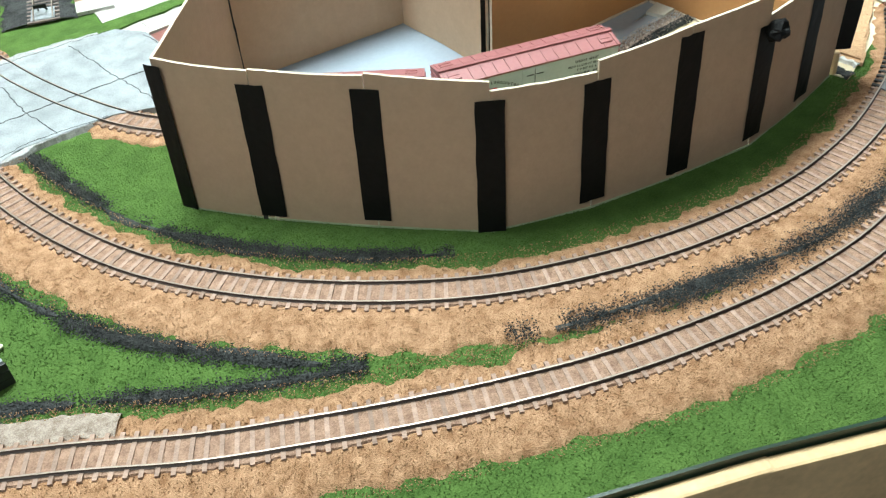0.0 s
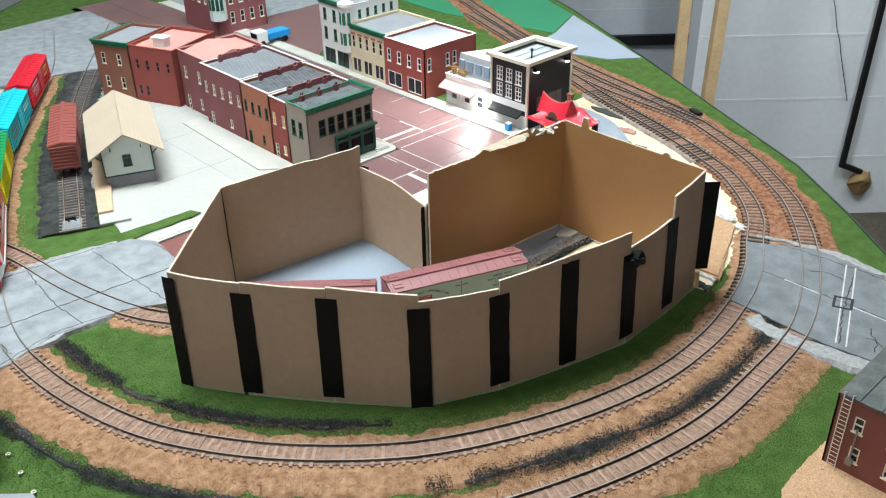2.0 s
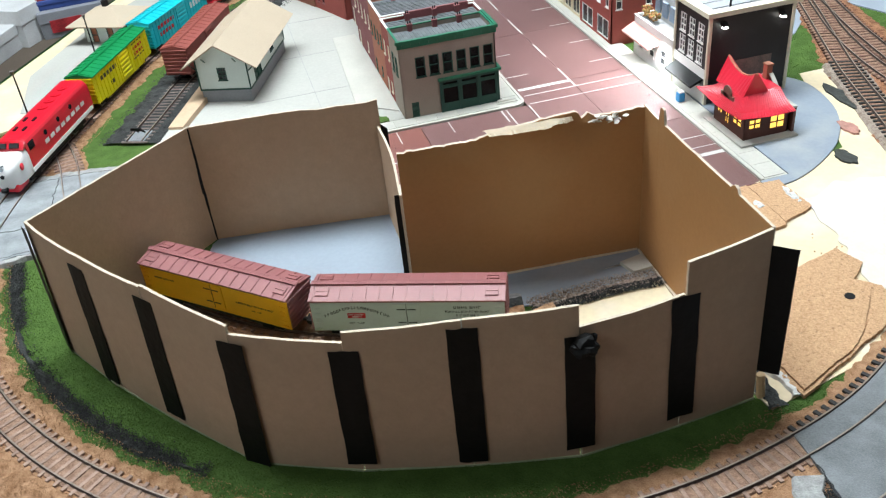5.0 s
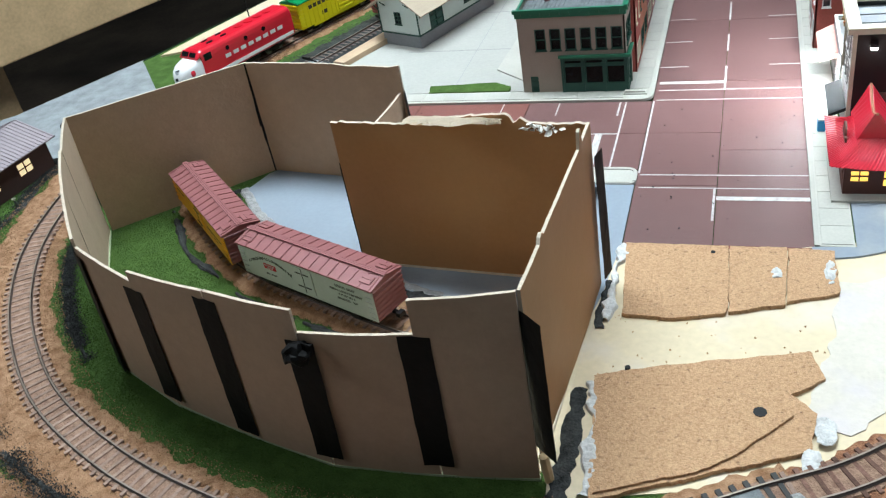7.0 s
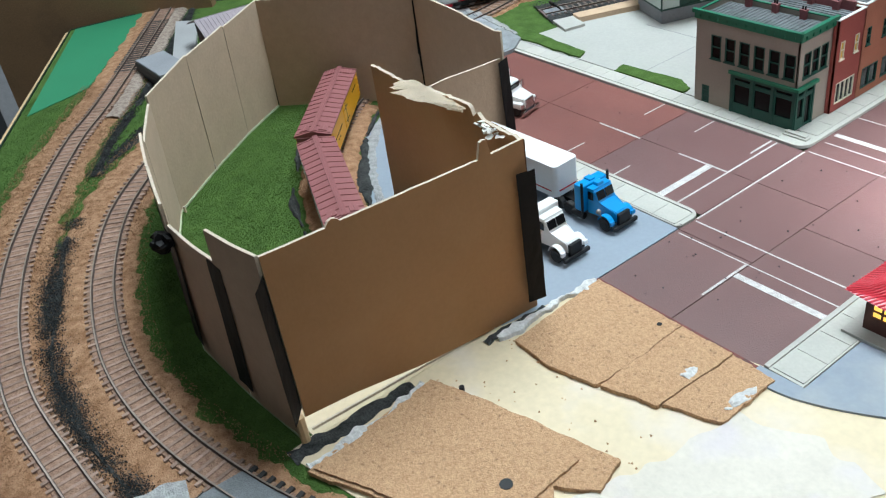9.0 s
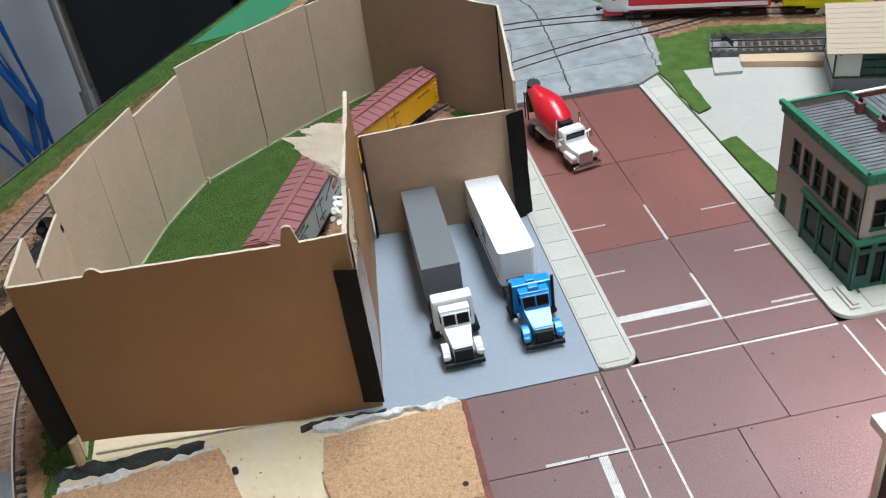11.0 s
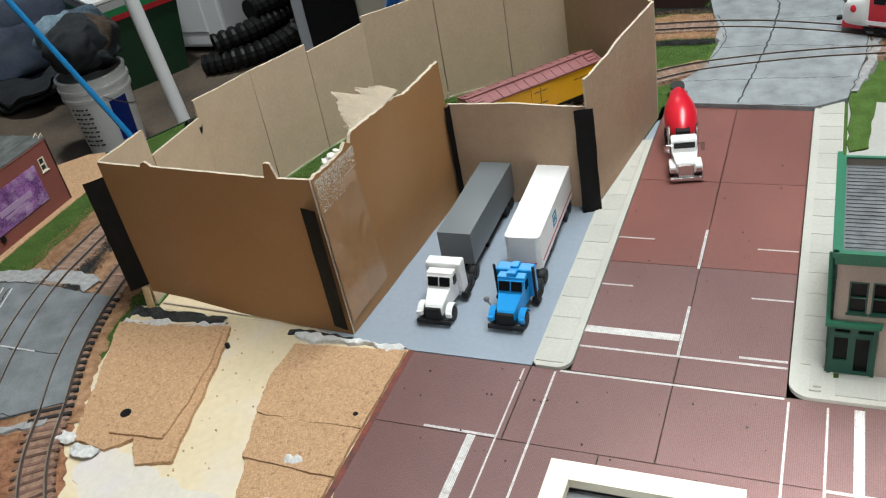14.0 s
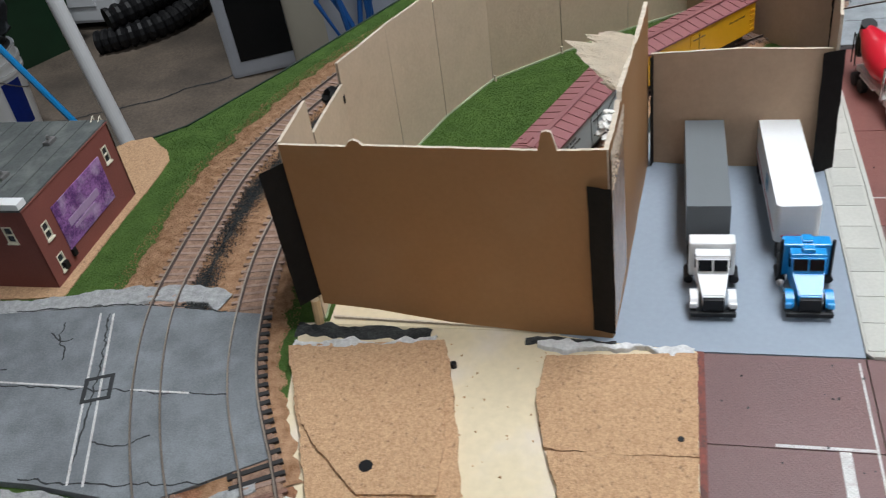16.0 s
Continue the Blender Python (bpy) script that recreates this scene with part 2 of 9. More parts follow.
def rod(bm, a, b, r, seg=10, r2=None):
    a, b = Vector(a), Vector(b)
    q = (b - a).to_track_quat("Z", "Y").to_matrix().to_4x4()
    bmesh.ops.create_cone(bm, cap_ends=True, segments=seg, radius1=r, radius2=r if r2 is None else r2, depth=(b - a).length, matrix=Matrix.Translation((a + b) / 2) @ q)
    return bm


def B():
    return bmesh.new()


def spline(pts, step=0.004):
    """An even Catmull-Rom walk along the control points."""
    ps = [Vector(p) for p in pts]
    ps = [2 * ps[0] - ps[1]] + ps + [2 * ps[-1] - ps[-2]]
    raw = []
    for i in range(1, len(ps) - 2):
        a, b, c, d = ps[i - 1:i + 3]
        for k in range(24):
            t = k / 24
            raw.append(0.5 * (2 * b + (c - a) * t + (2 * a - 5 * b + 4 * c - d) * t * t + (3 * b - a - 3 * c + d) * t ** 3))
    raw.append(ps[-2])
    out, need, last = [raw[0]], step, raw[0]
    for p in raw[1:]:
        while (p - last).length >= need:
            last = last + (p - last).normalized() * need
            out.append(last)
            need = step
        need -= (p - last).length
        last = p
        if need <= 0:
            need = step
    return out


def frames_of(path):
    for i, p in enumerate(path):
        d = (path[min(i + 1, len(path) - 1)] - path[max(i - 1, 0)]).normalized()
        yield p, d, Vector((-d.y, d.x))


def wob(x, y, s, seed):
    return noise.noise(Vector((x * s, y * s, seed)))


def ribbon(path, right, left, top, ragged=0.006, seed=0.0, cols=7, crown=0.0, lump=0.0008, base=-0.003):
    """A bed along a path, between two offsets from it, with ragged edges and an uneven top."""
    bm = B()
    rows = []
    for p, d, nrm in frames_of(path):
        r = right + ragged * (wob(p.x, p.y, 45, seed) + 0.6 * wob(p.x, p.y, 150, seed + 3))
        le = left + ragged * (wob(p.x, p.y, 45, seed + 7) + 0.6 * wob(p.x, p.y, 150, seed + 11))
        row = []
        for c in range(cols):
            f = c / (cols - 1)
            q = p + nrm * (r + (le - r) * f)
            edge = min(f, 1 - f) * 2
            z = base if c in (0, cols - 1) else top + crown * min(1, edge * 1.6) + lump * wob(q.x, q.y, 260, seed + 5)
            row.append(bm.verts.new((q.x, q.y, z)))
        rows.append(row)
    for a, b in zip(rows, rows[1:]):
        for i in range(cols - 1):
            bm.faces.new((a[i], a[i + 1], b[i + 1], b[i]))
    return bm


# ---- ground ----
EDGE = [(-0.97, -0.16), (-0.60, -0.368), (-0.374, -0.480), (-0.27, -0.538), (-0.22, -0.60), (-0.10, -0.665), (0.03, -0.65), (0.13, -0.55), (0.182, -0.44), (0.25, -0.36), (0.33, -0.255), (0.431, -0.069), (0.543, 0.132), (0.70, 0.43), (0.86, 0.80), (0.95, 1.5), (0.2, 1.55), (-0.30, 1.15), (-0.45, 0.82), (-0.60, 0.52), (-0.68, 0.32), (-0.77, 0.15), (-0.86, 0.06), (-0.93, -0.02)]
bm = B()
prism(bm, EDGE, -0.02, 0.0)
ground = tagged(part("ground", bm, GRASS), "green turf sheet over the model railway board", "ground", kind="structure")
bm = B()
for (xa, ya), (xb, yb) in zip(EDGE, EDGE[1:] + EDGE[:1]):
    L = math.hypot(xb - xa, yb - ya)
    m = Matrix.Translation((xa, ya, 0)) @ Matrix.Rotation(math.atan2(yb - ya, xb - xa), 4, "Z")
    block(bm, 0, L, -0.0025, -0.0005, -0.12, 0.0008, m)
tagged(part("trim", bm, FASCIA), "dark green painted board along the layout's edge", "trim", kind="structure")
for (xa, ya), (xb, yb) in zip(EDGE[:8], EDGE[1:9]):
    L = math.hypot(xb - xa, yb - ya)
    bm = B()
    block(bm, -0.012, L + 0.012, -0.013, -0.0030, -0.10, -0.0045 - 0.0004 * (int(xa * 1000) % 3), Matrix.Translation((xa, ya, 0)) @ Matrix.Rotation(math.atan2(yb - ya, xb - xa), 4, "Z"), bevel=0.002)
    tagged(part("edge_board", bm, PINE), "varnished pine board along the layout's front edge", "board", kind="structure")

T1 = spline([(-0.12, 1.05), (-0.2, 0.86), (-0.31, 0.675), (-0.40, 0.525), (-0.462, 0.39), (-0.505, 0.285), (-0.54, 0.19), (-0.562, 0.095), (-0.563, 0.02), (-0.552, -0.055), (-0.529, -0.128), (-0.492, -0.192), (-0.446, -0.248), (-0.388, -0.300), (-0.325, -0.337), (-0.254, -0.366), (-0.172, -0.385), (-0.088, -0.386), (-0.008, -0.372), (0.052, -0.352), (0.108, -0.322), (0.149, -0.300), (0.184, -0.272), (0.213, -0.240), (0.238, -0.206), (0.262, -0.157), (0.288, -0.094), (0.309, -0.034), (0.330, 0.032), (0.351, 0.092), (0.382, 0.168), (0.44, 0.31), (0.53, 0.55)])
T2 = spline([(-0.925, -0.03), (-0.90, -0.045), (-0.75, -0.150), (-0.64, -0.230), (-0.581, -0.278), (-0.531, -0.312), (-0.485, -0.341), (-0.438, -0.368), (-0.387, -0.394), (-0.330, -0.417), (-0.260, -0.438), (-0.184, -0.450), (-0.104, -0.448), (-0.035, -0.4425), (0.012, -0.4310), (0.063, -0.4110), (0.116, -0.3835), (0.169, -0.3485), (0.222, -0.304), (0.270, -0.246), (0.302, -0.200), (0.342, -0.121), (0.370, -0.057), (0.387, 0.003), (0.402, 0.066), (0.417, 0.134), (0.436, 0.209), (0.49, 0.38), (0.60, 0.65)])
T3 = spline([(0.357, -0.088), (0.366, -0.030), (0.372, 0.030), (0.381, 0.095), (0.400, 0.170), (0.43, 0.25), (0.49, 0.40)])
SPUR = spline([(-0.505, 0.285), (-0.492, 0.225), (-0.483, 0.155), (-0.469, 0.091), (-0.450, 0.035), (-0.420, -0.012), (-0.385, -0.058), (-0.340, -0.104), (-0.285, -0.143), (-0.215, -0.174), (-0.148, -0.199), (-0.128, -0.2045)])
SIDING = spline([(-0.424, 0.255), (-0.405, 0.300), (-0.384, 0.351), (-0.362, 0.405), (-0.315, 0.51), (-0.262, 0.61), (-0.19, 0.73), (-0.10, 0.87), (0.0, 1.02)])


def track(name, path, label, tie_z=0.0045, ties=True, rails=RAIL, tie_mat=TIE, spacing=0.0076, dark=None):
    t = thing(name, label, "track")
    if ties:
        bm = B()
        block(bm, -0.0013, 0.0013, -0.0150, 0.0150, -0.0016, 0.0)
        kinds = []
        for wood in (tie_mat, DARKTIE):
            me = bpy.data.meshes.new("tie")
            bm.to_mesh(me)
            me.materials.append(wood)
            kinds.append(me)
        bm.free()
        rng = random.Random(len(path))
        last = None
        for p, d, nrm in frames_of(path):
            if last is not None and (p - last).length < spacing:
                continue
            last = p
            if dark and dark(p):
                continue
            ob = new("tie", kinds[1 if p.x > 0.122 else 0])
            ob.parent = t
            ob.matrix_basis = Matrix.Translation((p.x, p.y, tie_z + rng.uniform(-0.0002, 0.0003))) @ Matrix.Rotation(math.atan2(d.y, d.x) + rng.uniform(-0.03, 0.03), 4, "Z")
    for side in (-1, 1):
        bm = B()
        prev = None
        sec = [(-0.0012, 0.0), (0.0012, 0.0), (0.0003, 0.0006), (0.00055, 0.0013), (0.00055, 0.0021), (-0.00055, 0.0021), (-0.00055, 0.0013), (-0.0003, 0.0006)]
        for p, d, nrm in frames_of(path):
            ring = [bm.verts.new((*(p + nrm * (side * 0.0088 + u)), tie_z + v)) for u, v in sec]
            if prev:
                for i in range(8):
                    bm.faces.new((prev[i], prev[(i + 1) % 8], ring[(i + 1) % 8], ring[i])).material_index = 1 if i == 4 else 0
            prev = ring
        part("rail", bm, [rails, RAILTOP], t)
    return t


def near(path, keep):
    return [p for p in path if keep(p)]


WEST1, EAST1 = near(T1, lambda p: p.x < 0.125), near(T1, lambda p: p.x >= 0.12)
WEST2, EAST2 = near(T2, lambda p: p.x < 0.135), near(T2, lambda p: p.x >= 0.13)
for path, r, le, sd, mat in ((WEST1, -0.052, 0.032, 1.0, BALLAST), (EAST1, -0.045, 0.026, 1.5, REDBALLAST), (WEST2, -0.046, 0.036, 2.0, BALLAST), (EAST2, -0.040, 0.045, 2.5, REDBALLAST), (SPUR, -0.026, 0.022, 3.0, BALLAST)):
    tagged(part("ballast_bed", ribbon(path, r, le, 0.0006, 0.008, sd, cols=9, crown=0.0024), mat), "tan granular ballast along the model track", "ballast", kind="stuff")
for path, sd in ((T1, 31.0), (T2, 32.0), (T3, 34.0), (SPUR, 33.0)):
    tagged(part("roadbed", ribbon(path, -0.0165, 0.0165, 0.0041, 0.002, sd, cols=9, lump=0.0005), ROADBED), "reddish brown roadbed between the ties", "ballast", kind="stuff")
tagged(part("cinder_bed", ribbon(SIDING, -0.035, 0.046, 0.0006, 0.008, 4.0, cols=9, crown=0.0035), CINDER), "black cinder ballast under the siding", "ballast", kind="stuff")


def patchy(path, mid, half, z, seed):
    """A broken cinder band: it swells, thins out and breaks off."""
    bm = B()
    prev = None
    for p, d, nrm in frames_of(path):
        w = half * max(0.0, 0.55 + 1.2 * wob(p.x, p.y, 22, seed) + 0.5 * wob(p.x, p.y, 110, seed + 1))
        c = mid + 0.006 * wob(p.x, p.y, 14, seed + 2)
        if w < 0.0006:
            prev = None
            continue
        cur = []
        for k in range(5):
            f = k / 4 * 2 - 1
            q = p + nrm * (c + f * w * (1 + 0.3 * wob(p.x, p.y, 380, seed + k)))
            cur.append(bm.verts.new((q.x, q.y, z + 0.0005 * (1 - f * f) - (0.0012 if abs(f) == 1 else 0) + 0.0003 * wob(q.x, q.y, 500, seed))))
        if prev:
            for k in range(4):
                bm.faces.new((prev[k], prev[k + 1], cur[k + 1], cur[k]))
        prev = cur
    return bm


INSIDE = near(SPUR, lambda p: p.y < 0.0 and p.x > -0.40)
tagged(part("spur_bed", ribbon(INSIDE, -0.028, 0.036, 0.0016, 0.006, 71.0, cols=9, crown=0.0020), BALLAST), "tan ballast round the spur inside the warehouse", "ballast", kind="stuff")
tagged(part("cinder_edge", patchy(INSIDE, 0.034, 0.0075, 0.0030, 72.0), CINDER), "black cinder between spur and truck yard", "cinder", kind="stuff")
tagged(part("cinder_edge", patchy(INSIDE, -0.030, 0.0040, 0.0026, 74.0), CINDER), "dark cinder between spur and turf", "cinder", kind="stuff")
FRONT = near(T1, lambda p: p.y < 0.05 and p.x < -0.02)
tagged(part("cinder_edge", patchy(near(FRONT, lambda p: p.x < -0.40), 0.037, 0.0045, 0.0012, 5.0), CINDER), "dark cinder edge between ballast and turf", "cinder", kind="stuff")
tagged(part("cinder_edge", patchy(near(FRONT, lambda p: p.x < -0.44), -0.054, 0.0055, 0.0014, 6.0), CINDER), "dark cinder band outside the inner loop", "cinder", kind="stuff")
tagged(part("cinder_edge", patchy(near(FRONT, lambda p: p.x > -0.36), -0.040, 0.0035, 0.0030, 6.6), CINDER), "dark cinder strip between two tracks", "cinder", kind="stuff")
tagged(part("cinder_edge", patchy(near(T2, lambda p: -0.95 < p.x < -0.50), 0.041, 0.0055, 0.0014, 8.0), CINDER), "dark cinder strip beside the outer track", "cinder", kind="stuff")

GREYBED = material("grey_roadbed", (0.36, 0.30, 0.25), 0.95, vary=0.25, scale=200, bump=1.0, fine=1000, colour2=(0.20, 0.15, 0.12), ramp=(0.38, 0.6), gloss=0.1)
tagged(part("grey_bed", ribbon(near(T2, lambda p: -0.95 < p.x < -0.615), 0.010, 0.033, 0.0022, 0.004, 78.0, cols=9, crown=0.0020), GREYBED), "grey fine ballast beside the outer track", "ballast", kind="stuff")

BLACKTIE = material("black_tie", (0.02, 0.018, 0.017), 0.6, vary=0.2, scale=200)
DECK1 = near(T1, lambda p: -0.012 < p.x < 0.118 and p.y < -0.3)
SIDE1 = near(T1, lambda p: p.x > 0.25 and -0.165 < p.y < 0.10)
DECK2 = near(SIDE1, lambda p: not -0.118 < p.y < -0.098)
DECK3 = near(T2, lambda p: -0.87 < p.x < -0.72)
track("model_track", T1, "inner loop of model railway track, brown ties, steel rails", dark=lambda p: (-0.012 < p.x < 0.118 and p.y < -0.3) or (p.x > 0.25 and -0.165 < p.y < 0.10))
tagged(part("roadbed", ribbon(SIDE1, -0.024, 0.026, 0.0034, 0.003, 36.0, cols=9, lump=0.0006), GREYBED), "grey-brown roadbed under black ties", "ballast", kind="stuff")
DECK4 = near(T2, lambda p: p.x > 0.33 and -0.075 < p.y < 0.012)
for deck in (DECK1, DECK2, DECK3, DECK4):
    t = thing("deck_ties", "row of black plastic ties under the rails", "track ties")
    bm = B()
    block(bm, -0.0015, 0.0015, -0.0155, 0.0155, -0.0016, 0.0002)
    me = bpy.data.meshes.new("tie")
    bm.to_mesh(me)
    bm.free()
    me.materials.append(BLACKTIE)
    last = None
    for p, d, nrm in frames_of(deck):
        if last is not None and (p - last).length < 0.0072:
            continue
        last = p
        ob = new("tie", me)
        ob.parent = t
        ob.matrix_basis = Matrix.Translation((p.x, p.y, 0.0047)) @ Matrix.Rotation(math.atan2(d.y, d.x), 4, "Z")
track("model_track", T2, "outer loop of model railway track, brown ties, steel rails", dark=lambda p: p.x > 0.33 and -0.075 < p.y < 0.012)
track("model_track", T3, "siding track between the two loops, weathered ties")
track("model_track", SPUR, "curved spur track running into the cardboard warehouse")
track("model_track", SIDING, "straight siding track in black cinders", tie_mat=SIDETIE)

# ---- roads ----
PAVED = []


def corner_arc(cx, cy, r, a0, a1):
    """Points of a rounded corner."""
    return [(cx + r * math.cos(radians(a0 + (a1 - a0) * i / 7)), cy + r * math.sin(radians(a0 + (a1 - a0) * i / 7))) for i in range(8)]



def slab(name, pts, z0, z1, mat, label, category, kind="structure"):
    PAVED.append([tuple(p)[:2] for p in pts])
    if mat is CORK:
        raw, pts = [tuple(p)[:2] for p in pts], []
        for (xa, ya), (xb, yb) in zip(raw, raw[1:] + raw[:1]):
            k = max(1, int(math.hypot(xb - xa, yb - ya) / 0.0022))
            for i in range(k):
                x, y = xa + (xb - xa) * i / k, ya + (yb - ya) * i / k
                pts.append((x + 0.0009 * wob(x, y, 320, 2.0) + 0.0012 * wob(x, y, 60, 4.0), y + 0.0009 * wob(x, y, 320, 6.0) + 0.0012 * wob(x, y, 60, 9.0)))
    bm = B()
    prism(bm, pts, z0, z1)
    return tagged(part(name, bm, mat), label, category, kind=kind)


slab("road", [(-0.375, 0.027), (-0.368, 0.158), (-0.386, 0.185), (-0.50, 0.205), (-0.56, 0.20), (-0.64, 0.17), (-0.66, 0.03), (-0.59, 0.045), (-0.53, 0.062), (-0.455, 0.052), (-0.42, 0.033)], -0.002, 0.0052, CONCRETE, "grey cracked concrete road over the left crossing", "road")
slab("road", [tuple(p + nrm * 0.0079) for p, d, nrm in frames_of(T1) if -0.016 < p.x < 0.114 and p.y < -0.2][::4] + [(0.137, -0.378), (0.13, -0.45), (0.13, -0.56), (0.0, -0.64), (-0.006, -0.56), (-0.020, -0.46), (-0.016, -0.39)], -0.002, 0.0052, DARKCONC, "grey cracked concrete road over the right crossing", "road")
slab("road", [(0.1385, 0.55), (0.225, 0.61), (0.37, 0.80), (0.37, 0.84), (0.1385, 0.84)], -0.002, 0.0004, STREET, "brown brick-paved side street at the far end", "street")
slab("road", [(0.1385, 0.842), (0.38, 0.842), (0.42, 1.10), (0.1385, 1.10)], -0.002, 0.0012, CONCRETE, "grey concrete yard at the far end", "road")
slab("interior_board", [(-0.012, -0.150), (-0.012, -0.318), (-0.07, -0.321), (-0.135, -0.322), (-0.125, -0.255), (-0.112, -0.160)], -0.001, 0.0010, PLY, "cream plywood floor inside the warehouse", "board")
street = slab("road", [(-0.376, 0.022), (-0.016, 0.022), (-0.016, -0.0845), (0.0, -0.086), (0.138, -0.086), (0.138, 1.2), (-0.012, 1.2), (-0.012, 0.172), (-0.376, 0.172)], -0.002, 0.0, STREET, "brown brick-paved model street with white markings", "street")
slab("pad", [(-0.345, 0.0235), (-0.3065, 0.0180), (-0.3065, 0.0258), (-0.345, 0.0258)], -0.001, 0.0012, PAD, "grey styrene strip beside the sidewalk", "yard")
slab("pavement", [(-0.306, 0.0170), (-0.190, 0.0004), (-0.003, 0.0004), (0.001, 0.004), *corner_arc(-0.009, 0.016, 0.010, 0, 90), (-0.306, 0.026)], -0.001, 0.002, WALK, "pale grey model sidewalk along the truck yard", "sidewalk")
slab("pavement", [(-0.386, 0.159), *corner_arc(-0.012, 0.171, 0.012, -90, 0), (0.0, 1.1), (-0.02, 1.1), (-0.02, 0.183), (-0.386, 0.183)], -0.001, 0.002, WALK, "pale grey model sidewalk round the town block", "sidewalk")
slab("pavement", [(0.138, -0.084), (0.165, -0.084), (0.165, 1.1), (0.138, 1.1)], -0.001, 0.002, WALK, "pale grey model sidewalk by the white building", "sidewalk")
slab("plaza", [(-0.39, 0.186), (-0.02, 0.186), (-0.02, 0.9), (-0.13, 0.9), (-0.25, 0.6), (-0.345, 0.41), (-0.375, 0.27)], -0.001, 0.0012, PLAZA, "pale board plaza round the station", "plaza")
slab("pad", [(-0.347, 0.0222), (-0.192, 0.0), (0.0, 0.0), (0.0, -0.086), (-0.006, -0.150), (-0.0095, -0.169), (-0.028, -0.166), (-0.113, -0.161), (-0.15, -0.165), (-0.25, -0.128), (-0.33, -0.07), (-0.365, -0.02), (-0.354, 0.015)], -0.001, 0.001, PAD, "grey styrene truck yard", "yard")
slab("board", [(0.0, -0.086), (0.125, -0.086), (0.24, -0.06), (0.300, 0.10), (0.335, 0.10), (0.312, 0.02), (0.275, -0.09), (0.228, -0.205), (0.178, -0.262), (0.142, -0.292), (0.105, -0.312), (-0.012, -0.338), (-0.03, -0.2)], -0.002, 0.0008, PLY, "bare cream plywood with stains", "board")
slab("cork_sheet", [(0.001, -0.238), (0.011, -0.234), (0.047, -0.223), (0.131, -0.202), (0.138, -0.226), (0.119, -0.242), (0.132, -0.256), (0.128, -0.286), (0.077, -0.308), (0.012, -0.337)], 0.0008, 0.004, CORK, "tan cork sheet", "cork")
slab("cork_sheet", [(0.011, -0.174), (0.004, -0.089), (0.0785, -0.090), (0.0805, -0.143), (0.0795, -0.168), (0.042, -0.177)], 0.0008, 0.004, CORK, "tan cork sheet", "cork")
slab("cork_sheet", [(0.081, -0.167), (0.0795, -0.090), (0.1195, -0.089), (0.1165, -0.156)], 0.0008, 0.004, CORK, "tan cork sheet", "cork")

# ---- cardboard warehouse ----
TORN = material("torn_paper", (0.76, 0.65, 0.50), 0.95, vary=0.08, scale=90, bump=0.8, fine=800)
warehouse = thing("cardboard_warehouse", "open-topped tan cardboard warehouse mock-up taped with black tape", "building")


def sheet(name, a, b, top, mat, bottom=0.0015, feet=None, thick=0.0020, ragged=0.0, bow=0.0, lean=0.0, label="", seed=0.0, parent=None, lit_face=None):
    """A standing sheet of cardboard from a to b on the plan; top: heights at shares of its length."""
    a, b = Vector(a), Vector(b)
    d = b - a
    L = d.length
    d = d / L
    nrm = Vector((d.y, -d.x))
    k = max(4, int(L / 0.0025))
    bm = B()
    prev = None
    for i in range(k + 1):
        f = i / k
        for (f0, z0), (f1, z1) in zip(top, top[1:]):
            if f0 <= f <= f1 + 1e-6:
                z = z0 + (z1 - z0) * (f - f0) / max(1e-6, f1 - f0)
                break
        z += ragged * (wob(f * L, seed, 160, 1) + 0.7 * wob(f * L, seed, 500, 2)) + 0.0003 * wob(f * L, seed, 90, 3)
        low = bottom
        for (f0, z0), (f1, z1) in zip(feet or (), (feet or ())[1:]):
            if f0 <= f <= f1 + 1e-6:
                low = z0 + (z1 - z0) * (f - f0) / (f1 - f0)
        off = bow * math.sin(math.pi * f)
        col = []
        for side in (0, 1):
            for zz, fr in ((low, 0), ((low + z) / 2, 0.5), (z, 1)):
                q = a + d * (f * L) + nrm * (off + side * thick + lean * fr + 0.0006 * wob(f * L, zz, 25, seed + 5))
                col.append(bm.verts.new((q.x, q.y, zz)))
        if prev:
            for u, v, mi in ((0, 1, 2 if lit_face else 0), (1, 2, 2 if lit_face else 0), (2, 5, 1), (5, 4, 0), (4, 3, 0), (3, 0, 1)):
                fc = bm.faces.new((prev[u], prev[v], col[v], col[u]))
                fc.material_index = mi
        else:
            for q in ((0, 1, 4, 3), (1, 2, 5, 4)):
                bm.faces.new([col[j] for j in q]).material_index = 1
        prev = col
    for q in ((0, 1, 4, 3), (1, 2, 5, 4)):
        bm.faces.new([prev[j] for j in q]).material_index = 1
    return part(name, bm, [mat, CARD_EDGE, lit_face] if lit_face else [mat, CARD_EDGE], parent or warehouse, label)


